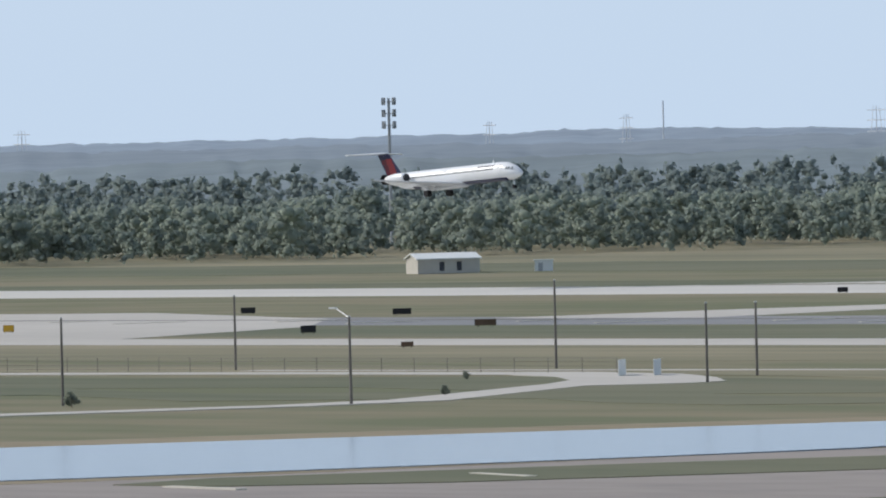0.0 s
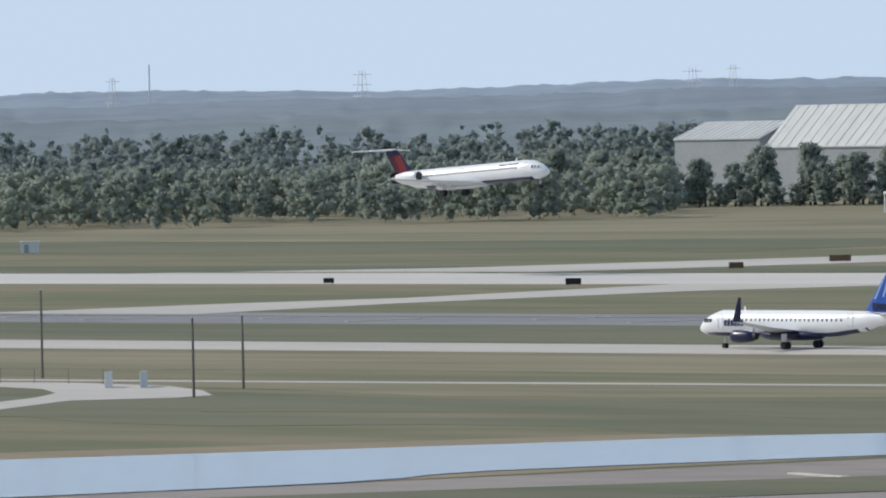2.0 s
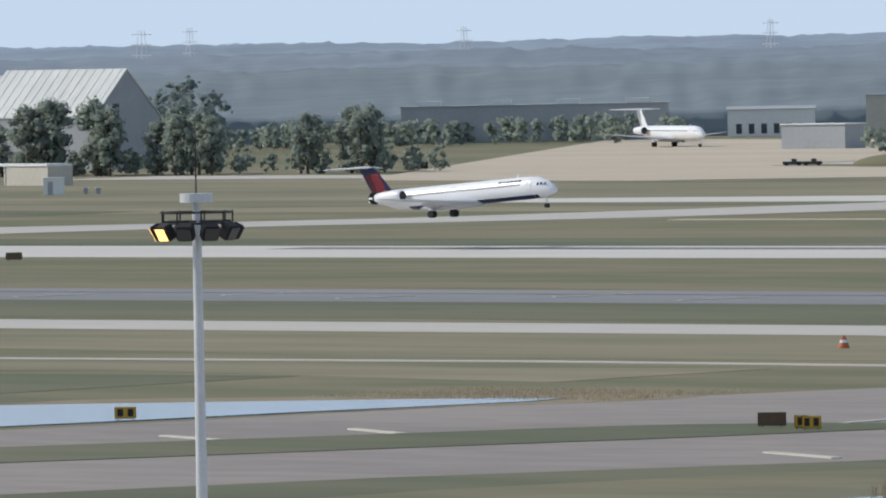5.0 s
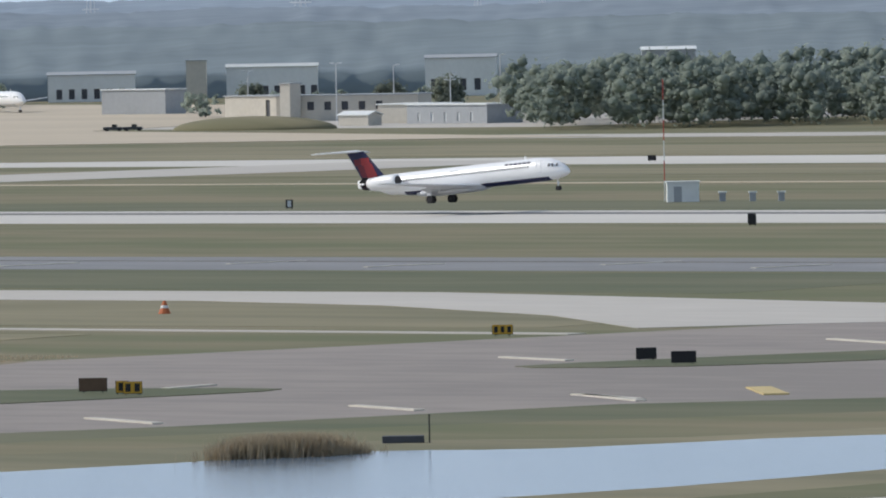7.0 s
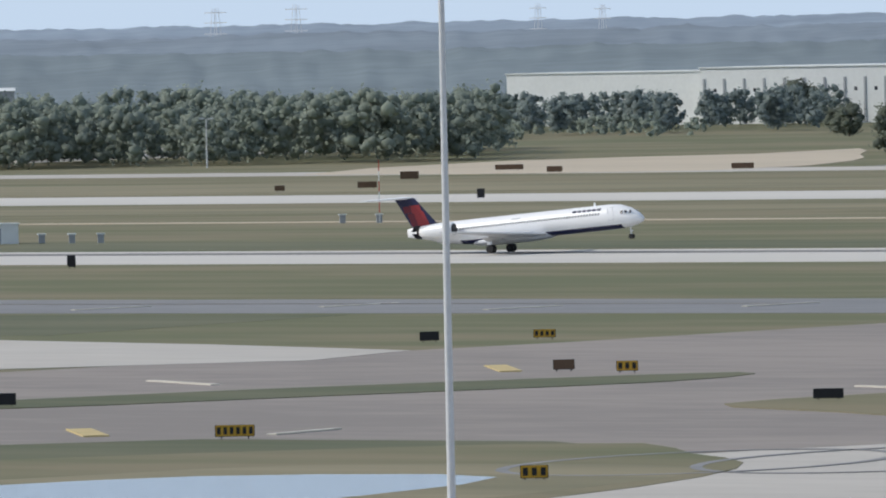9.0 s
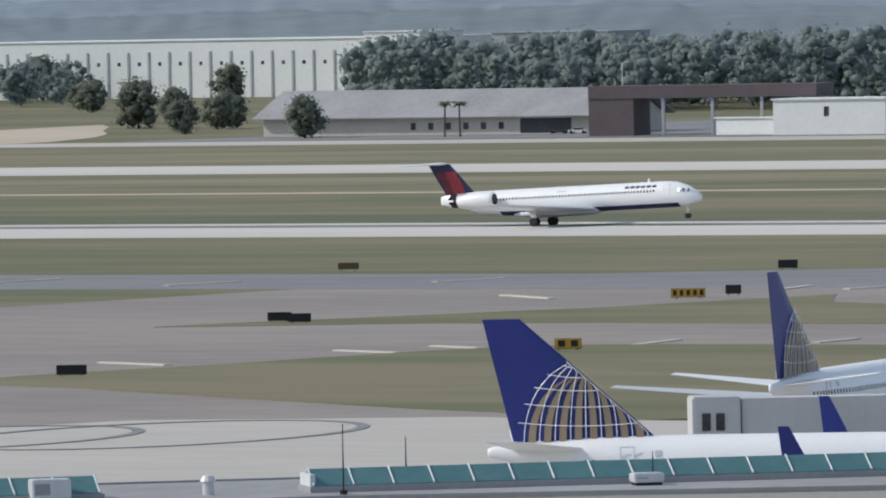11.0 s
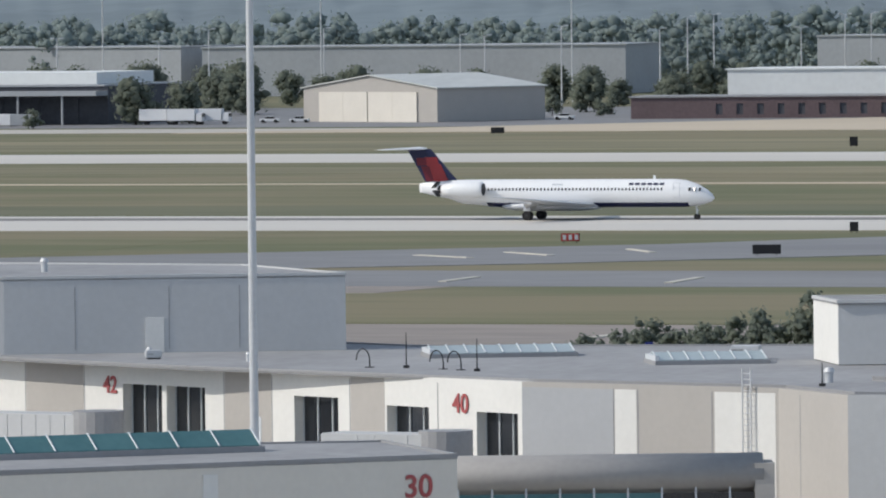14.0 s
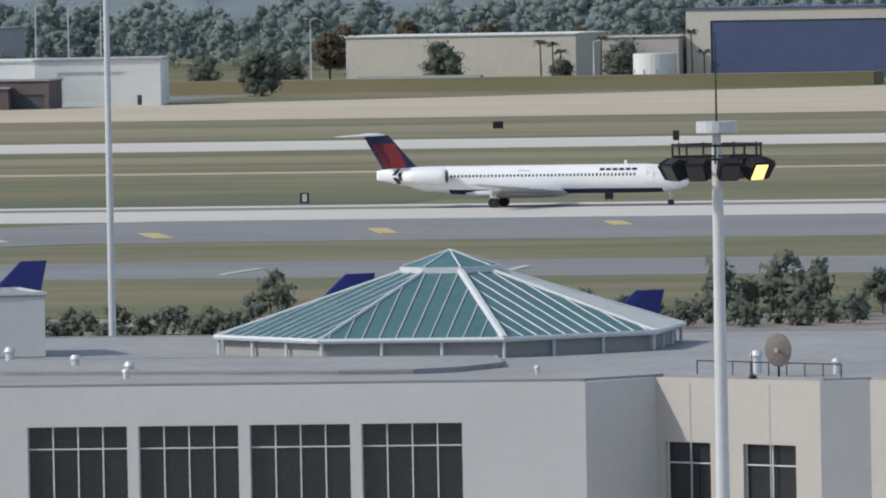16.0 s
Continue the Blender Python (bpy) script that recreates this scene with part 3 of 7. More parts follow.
    if gear:
        gx, gy, gr, gw, gz = s["main_gear"]
        for sg in (-1, 1):
            leg = part("main_gear_leg", tubed((0, sg * gy, gr * 0.9), (0.1, sg * gy * 0.95, gz), 0.14, n=10), "metal", top, "steel landing gear leg")
            part("gear_door", boxed(-0.45, 0.45, sg * (gy + 0.3) - 0.03, sg * (gy + 0.3) + 0.03, gr * 2.0, gz), "grey_paint", leg)
            for ax in s.get("axles", (0,)):
                for d in (-0.33, 0.33):
                    wheel(leg, ax, sg * gy + d, gr, gw)
        nx, nr = s["nose_gear"]
        leg = part("nose_gear_leg", tubed((N - nx, 0, nr), (N - nx - 0.1, 0, section(secs, nx)[0] - section(secs, nx)[2] * 0.8), 0.1, n=10), "metal", top, "steel nose gear leg")
        for d in (-0.2, 0.2):
            wheel(leg, N - nx, d, nr, 0.2)
        part("landing_light", tubed((N - nx + 0.12, 0, nr + 0.8), (N - nx + 0.22, 0, nr + 0.8), 0.1, n=10), "white_bar", leg)
    return top


MD = dict(
    nose=24.4, r=1.67,
    secs=[(0, 2.75, 0.05, 0.05), (0.35, 2.8, 0.55, 0.5), (1.0, 2.95, 0.95, 0.9), (2.2, 3.15, 1.35, 1.38), (3.8, 3.36, 1.6, 1.72), (5.5, 3.42, 1.67, 1.8), (29.0, 3.42, 1.67, 1.8), (33.5, 3.6, 1.45, 1.6),
          (36.8, 3.95, 0.95, 1.1), (39.2, 4.1, 0.35, 0.75), (40.1, 4.12, 0.12, 0.6)],
    belly="navy", belly_x=(3.2, 30.5), belly_a=42, fairing=(15.5, 28.5, 1.75, 1.75, 0.62), fairing_mat="grey_paint",
    wing=(15.6, 1.95, 8.0, 32.8, 1.4, 7.4, 1.35), wing_mat="grey_paint", flaps=True,
    fin=(34.6, 4.75, 4.6, 38.5, 9.15, 3.3), fin_mat="navy", fin_label="navy swept fin with red and maroon swash",
    fin_bands=((0.28, 0.72, 0.05, 0.55, "red"), (0.72, 0.96, 0.05, 0.5, "dark_red"), (0.16, 0.62, 0.55, 0.76, "red"), (0.62, 0.95, 0.52, 0.74, "dark_red")),
    tail=(39.0, 9.2, 3.7, 13.4, 1.5, 3.3), tail_mat="white_paint", tail_thick=0.13,
    engines=[(30.4, -2.75, 4.0, 5.6, 1.0), (30.4, 2.75, 4.0, 5.6, 1.0)], pylon=True, reverser=True,
    windows=(6.6, 31.4, 3.95, 0.48), cockpit=(1.75, 3.85), doors=((4.6, 2.9, 1.85),),
    titles=((6.2, 4.6, 5.0, 0.34, 6, "navy"), (20.0, 4.55, 1.5, 0.22, 5, "grey_paint")),
    main_gear=(0, 2.7, 0.6, 0.4, 2.1), nose_gear=(2.35, 0.36))
EJ = dict(
    nose=18.2, r=1.5,
    secs=[(0, 2.5, 0.05, 0.05), (0.35, 2.55, 0.55, 0.5), (1.1, 2.75, 1.0, 1.0), (2.4, 3.0, 1.35, 1.4), (4.2, 3.25, 1.5, 1.68), (24.0, 3.25, 1.5, 1.68), (29.0, 3.5, 1.15, 1.35), (33.0, 3.85, 0.6, 0.8),
          (35.6, 4.1, 0.2, 0.35), (36.1, 4.12, 0.12, 0.2)],
    belly="navy", belly_x=(2.0, 30.5), belly_a=44, fairing=(11.5, 22.0, 1.8, 1.75, 0.75), fairing_mat="navy",
    wing=(13.0, 2.3, 6.0, 28.7, 1.5, 7.0, 1.6), wing_mat="grey_paint", winglet="navy",
    fin=(29.4, 4.6, 5.0, 34.0, 10.5, 1.9), fin_mat="sky_blue", fin_label="bright blue fin with pale streaks",
    fin_bands=((0.3, 0.5, 0.05, 0.22, "navy"), (0.55, 0.95, 0.05, 0.2, "navy"), (0.12, 0.2, 0.3, 0.9, "pale_blue"), (0.45, 0.52, 0.35, 0.95, "pale_blue"), (0.7, 0.76, 0.4, 0.9, "pale_blue"), (0.2, 0.9, 0.93, 0.99, "navy")),
    tail=(32.4, 4.3, 3.2, 12.1, 1.4, 3.0), tail_mat="white_paint", tail_dih=0.6,
    engines=[(10.2, -4.3, 1.7, 3.6, 0.82), (10.2, 4.3, 1.7, 3.6, 0.82)], engine_mat="navy", dark_intake=False,
    windows=(6.5, 27.0, 3.7, 0.8), cockpit=(1.9, 3.55), doors=((5.0, 2.5, 1.85), (28.0, 2.9, 1.7)),
    titles=((5.6, 3.3, 3.6, 0.75, 6, "navy"),),
    main_gear=(0, 2.97, 0.5, 0.34, 2.0), nose_gear=(4.3, 0.33))
B7 = dict(
    nose=24.0, r=1.88,
    secs=[(0, 3.7, 0.05, 0.05), (0.4, 3.75, 0.6, 0.6), (1.3, 3.95, 1.15, 1.15), (2.9, 4.2, 1.65, 1.7), (5.0, 4.35, 1.88, 2.0), (33.0, 4.35, 1.88, 2.0), (39.0, 4.75, 1.4, 1.55), (44.0, 5.2, 0.7, 0.85), (46.6, 5.4, 0.22, 0.35),
          (46.9, 5.4, 0.12, 0.2)],
    belly="grey_paint", belly_x=(3.0, 44.0), belly_a=38, fairing=(14, 28, 2.5, 2.1, 1.0), fairing_mat="grey_paint",
    wing=(15.5, 3.0, 8.5, 38.0, 1.9, 10.0, 1.6), wing_mat="grey_paint", winglet="blue_fin",
    fin=(36.3, 6.0, 9.0, 44.8, 13.56, 2.3), fin_mat="blue_fin", fin_label="deep blue fin with a lined globe", globe=(-16.8, 6.0, 4.3),
    tail=(40.5, 5.5, 4.8, 15.2, 1.8, 4.0), tail_mat="white_paint", tail_dih=0.9,
    engines=[(15.0, -6.5, 2.0, 5.0, 1.25), (15.0, 6.5, 2.0, 5.0, 1.25)],
    windows=(7.0, 41.0, 4.75, 0.52), cockpit=(2.1, 4.8), doors=((6.0, 3.6, 1.9), (38.2, 3.9, 1.8)),
    titles=((5.4, 5.4, 5.2, 0.75, 6, "navy"), (6.2, 4.1, 4.0, 0.25, 8, "grey_paint"), (36.0, 5.3, 0.6, 0.35, 1, "grey_paint")),
    main_gear=(0, 3.65, 0.5, 0.36, 2.6), axles=(-0.6, 0.6), nose_gear=(5.0, 0.4))

landing_jet = airliner("landing_jet", "white twin-engined T-tail airliner with navy belly, landing", MD, pose(-1364, 1162, 18.3))
landing_jet.scale = (1.035, 1.035, 1.035)
taxiing_jet = airliner("taxiing_jet", "white regional airliner with blue tail, taxiing on concrete", EJ, pose(-860, 843, 0.06, 0, 0, 180))
parked_1 = airliner("parked_airliner", "white airliner with blue globe fin at a gate", B7, pose(-241.4, 509.4, 0.08, 0, 0, 22))
parked_1.scale = (1.0, 1.0, 1.0)
for lab, m in (("white airliner with blue globe fin parked nose-in", pose(-285.6, 604.8, 0.08, 0, 0, 97)),
               ("white airliner with blue fin, parked behind the low roof", pose(-201.7, 473.3, 0.08, 0, 0, 76)),
               ("blue-tailed airliner parked behind the terminal", pose(-199, 608.4, 0.08, 0, 0, -135)),
               ("blue-tailed airliner parked behind the terminal", pose(-169.6, 580.4, 0.08, 0, 0, -145)),
               ("blue-tailed airliner parked behind the terminal", pose(-147.7, 574.4, 0.08, 0, 0, -150))):
    jet = tagged(copy_thing(parked_1, m), lab)
    if "nose-in" in lab:
        for o in [o for o in jet.children_recursive if o.name.startswith("winglet")]:
            bpy.data.objects.remove(o)
    if "behind the terminal" in lab:
        k = 0.84 if m.translation.x > -160 else 0.91
        jet.scale = (k, k, k)
TJ = dict(MD, fin_mat="white_paint", fin_label="white swept fin", fin_bands=(), belly="grey_paint", fairing_mat="grey_paint", reverser=False, titles=(), flaps=False)
old_jet = airliner("old_trijet", "plain white T-tail jet parked on the far apron", TJ, pose(-1895, 2285, 0.17, 0, 0, -27))
old_jet.scale = (1.3, 1.3, 1.3)


# ---- buildings ----
def turned(a, b):
    """The pose whose x axis runs from plan point a to b."""
    return pose(a[0], a[1], 0, 0, 0, math.degrees(math.atan2(b[1] - a[1], b[0] - a[0])))


def cut_wall(bm, length, z0, z1, thick, holes):
    """A wall along x from 0 to length, its outer face at y = 0 and body towards +y, with holes (x0, x1, z0, z1)."""
    xs = sorted({0.0, length, *(h[0] for h in holes), *(h[1] for h in holes)})
    zs = sorted({z0, z1, *(h[2] for h in holes), *(h[3] for h in holes)})
    nx, nz = len(xs) - 1, len(zs) - 1
    vs = {}

    def vert(i, k, y):
        if (i, k, y) not in vs:
            vs[i, k, y] = bm.verts.new((xs[i], y, zs[k]))
        return vs[i, k, y]

    def solid(i, k):
        if not (0 <= i < nx and 0 <= k < nz):
            return False
        cx, cz = (xs[i] + xs[i + 1]) / 2, (zs[k] + zs[k + 1]) / 2
        return not any(h[0] < cx < h[1] and h[2] < cz < h[3] for h in holes)

    for i in range(nx):
        for k in range(nz):
            if not solid(i, k):
                continue
            ring = ((i, k), (i + 1, k), (i + 1, k + 1), (i, k + 1))
            bm.faces.new([vert(a, b, 0.0) for a, b in ring])
            bm.faces.new([vert(a, b, thick) for a, b in ring[::-1]])
            for (a, b), (c, d), side in ((ring[0], ring[1], (i, k - 1)), (ring[1], ring[2], (i + 1, k)), (ring[2], ring[3], (i, k + 1)), (ring[3], ring[0], (i - 1, k))):
                if not solid(*side):
                    bm.faces.new((vert(c, d, 0.0), vert(a, b, 0.0), vert(a, b, thick), vert(c, d, thick)))


def window(parent, m, w, h, cols, rows, frame_mat="white_bar", depth=0.35):
    """A recessed glazed opening; its lower left outer corner at the pose's origin."""
    bm = bmesh.new()
    t = 0.07
    xs = [w * i / cols for i in range(cols + 1)]
    for x in xs:
        box(bm, max(0, x - t / 2), min(w, x + t / 2), depth - 0.1, depth, 0, h)
    for z in rows:
        box(bm, 0, w, depth - 0.12, depth - 0.02, h * z - t / 2, h * z + t / 2)
    win = part("window", bm, frame_mat, parent, m=m)
    zs = sorted([0, *rows, 1])
    zs = [z for i, z in enumerate(zs) if i == 0 or z - zs[i - 1] > 0.01]
    for xa, xb in zip(xs, xs[1:]):
        for za, zb in zip(zs, zs[1:]):
            part("pane", boxed(xa, xb, depth, depth + 0.04, h * za, h * zb), "window_dark", win)
    return win


def wall_run(name, a, b, z1, material, label, windows=(), thick=0.5, joints=(), z0=0.0, depth=0.35):
    """A standing stretch of terminal wall from a to b as seen from outside (left to right)."""
    length = (Vector(b) - Vector(a)).length
    holes = [(x, x + w, z, z + h) for x, w, z, h, c, r in windows]
    bm = bmesh.new()
    cut_wall(bm, length, z0, z1, thick, holes)
    wall = part(name, bm, material, m=turned(a, b))
    tagged(wall, label, "wall", kind="structure")
    for x, w, z, h, c, r in windows:
        window(wall, pose(x, 0, z), w, h, c, r, depth=depth)
    for x in joints:
        part("joint", boxed(x - 0.04, x + 0.04, -0.012, 0.02, z0 + 0.5, z1 - 0.3), "parapet", wall)
    return wall


def roof_slab(name, pts, z, label, material="roof_grey", coping="parapet"):
    bm = bmesh.new()
    prism(bm, pts, z - 0.18, z)
    roof = tagged(part(name, bm, material), label, "roof", kind="structure")
    n = len(pts)
    for i in range(n):
        a, b = Vector(pts[i]), Vector(pts[(i + 1) % n])
        bm = bmesh.new()
        box(bm, 0, (b - a).length, -0.05, 0.2, z - 0.08, z + 0.1)
        part("coping", bm, coping, roof, m=turned(a, b))
    return roof


def numerals(text, a, b, along, z, size, proud=0.06, material="number_red"):
    cu = bpy.data.curves.new("gate_number", "FONT")
    cu.body, cu.size, cu.extrude, cu.align_x, cu.offset = text, size, 0.03, "CENTER", 0.02
    ob = new("gate_number", cu)
    cu.materials.append(M[material])
    t = turned(a, b)
    ob.matrix_basis = t @ Matrix.Translation((along, -proud, z)) @ Matrix.Rotation(radians(90), 4, "X")
    return tagged(ob, "faded red gate numerals " + text + " on the wall", "sign")


ZR = 9.5
W46, W44, W42, W40, W40D, FL, FR = (-261, 563.5), (-241.9, 552.3), (-208.3, 527.4), (-180, 512.2), (-162.2, 506.1), (-155.6, 498.3), (-117.2, 502.3)
wall_run("wall_gate_46", W46, W44, ZR, "stucco_white", "white stucco gate wall with dark windows",
         [(9.6, 4.4, 5.0, 3.0, 4, (0, 1)), (15.0, 4.2, 5.0, 3.0, 4, (0, 1))], joints=(6.5, 21))
wall_run("wall_gate_42", (-228.2, 543.6), W40, ZR, "stucco_white", "white and beige stucco gate wall with dark windows",
         [(16.7, 4.2, 3.3, 4.9, 3, (0, 0.12, 1)), (21.4, 4.1, 3.3, 4.9, 3, (0, 0.12, 1)), (34.8, 4.5, 3.6, 4.4, 3, (0, 1)), (44.2, 4.2, 5.4, 2.3, 3, (0, 1)), (53.1, 4.0, 3.0, 4.6, 3, (0, 0.12, 1))], thick=1.0, joints=(6, 12.5, 27.5, 32.5, 40.5, 49.3), depth=0.75)
wall_run("wall_gate_40", W40, W40D, ZR, "stucco_beige", "grey and beige stucco wall panels", [], joints=(6.8, 8.6, 14))
bm = boxed(0.02, 6.8, -0.02, 0.05, 2, 9.2)
tagged(part("panel_grey", bm, "panel_paint", m=turned(W40, W40D)), "grey stucco wall panel", "wall panel", kind="structure")
tagged(part("panel_white", boxed(6.9, 8.5, -0.02, 0.05, 2, 9.2), "stucco_white", m=turned(W40, W40D)), "white stucco wall panel", "wall panel", kind="structure")
tagged(part("panel_white", boxed(14.2, 18.6, -0.02, 0.05, 2, 9.2), "stucco_white", m=turned(W40, W40D)), "white stucco wall panel with roller door", "wall panel", kind="structure")
wall_run("wall_return", W40D, FL, ZR, "stucco_beige", "beige stucco return wall", [], joints=(3.2,))
big = [(6.86 + 6.35 * k, 5.7, 2.2, 5.1, 4, (0, 0.75, 1.0)) for k in range(4)]
wall_run("wall_facade", FL, FR, ZR, "stucco_grey", "pale grey stucco facade with large dark windows", big)
wall_run("wall_facade_end", FR, (-114.2, 507), ZR, "stucco_grey", "grey stucco end wall", [])
wall_run("wall_east_1", (-114.2, 507), (-103.5, 500.8), ZR, "stucco_beige", "beige stucco wall with dark windows", [(0.62, 3.45, 2.2, 3.7, 2, (0, 0.68, 1)), (6.55, 3.95, 2.2, 3.7, 2, (0, 0.68, 1))], joints=(2.6, 5.4, 8.6))
wall_run("wall_east_2", (-103.5, 500.8), (-100.9, 501.9), ZR, "stucco_grey", "grey stucco return wall", [])
wall_run("wall_east_3", (-100.9, 501.9), (-60, 478), ZR, "stucco_beige", "beige stucco wall", [])
roof_slab("roof_main", [(-243.4, 552), (-208.0, 528.2), (-179.8, 513), (-162, 507), (-155.4, 499.2), (-117.4, 503.2), (-114, 508), (-103.4, 501.3), (-100.9, 502.4), (-60, 478.6), (-60, 566), (-165, 563), (-203, 558), (-225, 572)], ZR + 0.05,
          "flat grey membrane terminal roof with patches")
roof_slab("roof_gate_46", [(-262, 562.4), (-244, 552), (-232, 572), (-250, 582)], ZR + 0.02, "flat grey roof over the gate lounge")
STEP = [(-159, 514), (-154, 512.4), (-133.6, 510.8), (-129.4, 511.4), (-127.4, 513.4), (-126, 519), (-128.5, 528), (-158, 528)]
bm = bmesh.new()
prism(bm, STEP, ZR - 0.1, ZR + 0.3)
step = tagged(part("roof_step", bm, "roof_grey"), "slightly raised part of the flat membrane roof", "roof", kind="structure")
for a, b in zip(STEP, STEP[1:]):
    part("coping", boxed(0, (Vector(b) - Vector(a)).length, -0.04, 0.15, ZR + 0.22, ZR + 0.36), "parapet", step, m=turned(a, b))
# upper block with a rounded corner; shaded faces painted grey, sunlit face white
UB = [(-241.9, 552.4), (-228.2, 543.6)] + [(-226.8 + 2.0 * math.cos(a), 545.4 + 2.0 * math.sin(a)) for a in (radians(q) for q in (235, 255, 275, 295))] + [(-206.0, 552.4), (-219, 568), (-238, 571)]
bm = bmesh.new()
prism(bm, UB[1:], 0, 14.3)
ub = tagged(part("upper_block", bm, "stucco_grey"), "two-storey terminal block with rounded corner, shaded sides painted grey", "building", kind="structure")
roof_slab("roof_upper", [(x * 1.0, y) for x, y in UB], 14.42, "flat grey roof of the upper block", coping="stucco_grey")
wall_run("wall_upper_left", UB[0], UB[1], 14.3, "stucco_white", "white stucco wall with two tiers of windows",
         [(5.6, 3.6, 9.6, 3.0, 3, (0, 1)), (10.2, 3.6, 9.6, 3.0, 3, (0, 1)), (5.6, 3.6, 4.6, 3.0, 3, (0, 1)), (10.2, 3.6, 4.6, 3.0, 3, (0, 1))], joints=(4.6,))
t = turned(UB[0], UB[1])
tagged(part("string_course", boxed(0, 17, -0.05, 0.02, 9.0, 9.12), "parapet", m=t), "shallow horizontal wall groove", "trim", kind="structure")
for x in (4.5, 10.5, 15.0):
    tagged(part("wall_groove", boxed(x, x + 0.06, -0.012, 0.03, 9.8, 13.8), "parapet", m=turned(UB[5], UB[6])), "vertical wall groove", "trim", kind="structure")
tagged(part("roof_door", boxed(9.0, 10.2, -0.06, 0.05, 9.6, 11.8), "stucco_white", m=turned(UB[5], UB[6])), "pale metal roof door", "door", kind="structure")
tagged(part("door", boxed(30.5, 31.4, -0.05, 0.05, 4.6, 6.6), "white_bar", m=turned((-228.2, 543.6), W40)), "small white wall panel", "panel", kind="structure")
for x0, x1 in ((6.1, 12.4), (27.6, 32.4), (40.6, 44.0)):
    tagged(part("wall_panel", boxed(x0, x1, -0.015, 0.05, 3.0, 9.3), "stucco_beige", m=turned((-228.2, 543.6), W40)), "beige stucco wall panel", "wall panel", kind="structure")
numerals("46", W46, W44, 7.2, 7.7, 1.7)
numerals("44", W46, W44, 21.0, 7.6, 1.5)
numerals("42", (-228.2, 543.6), W40, 15.4, 7.6, 1.5)
numerals("40", (-228.2, 543.6), W40, 51.6, 7.5, 1.6)

# penthouse; grey carries the shade, a white sheet the sunlit left face
bm = bmesh.new()
prism(bm, [(-171.2, 541.5), (-167.2, 533.8), (-158.6, 536.2), (-162.6, 544)], 9.6, 13.3)
tagged(part("penthouse", bm, "stucco_grey"), "plain rooftop plant room, shaded faces painted grey", "plant room", kind="structure")
tagged(part("penthouse_panel", boxed(0, 8.68, -0.04, 0.1, 9.6, 13.3), "stucco_white", m=turned((-171.2, 541.5), (-167.2, 533.8))), "plant room wall painted whiter on the sunlit side", "wall", kind="structure")
roof_slab("roof_penthouse", [(-171.3, 541.5), (-167.2, 533.6), (-158.5, 536.2), (-162.6, 544.1)], 13.42, "flat plant room roof", coping="stucco_grey")


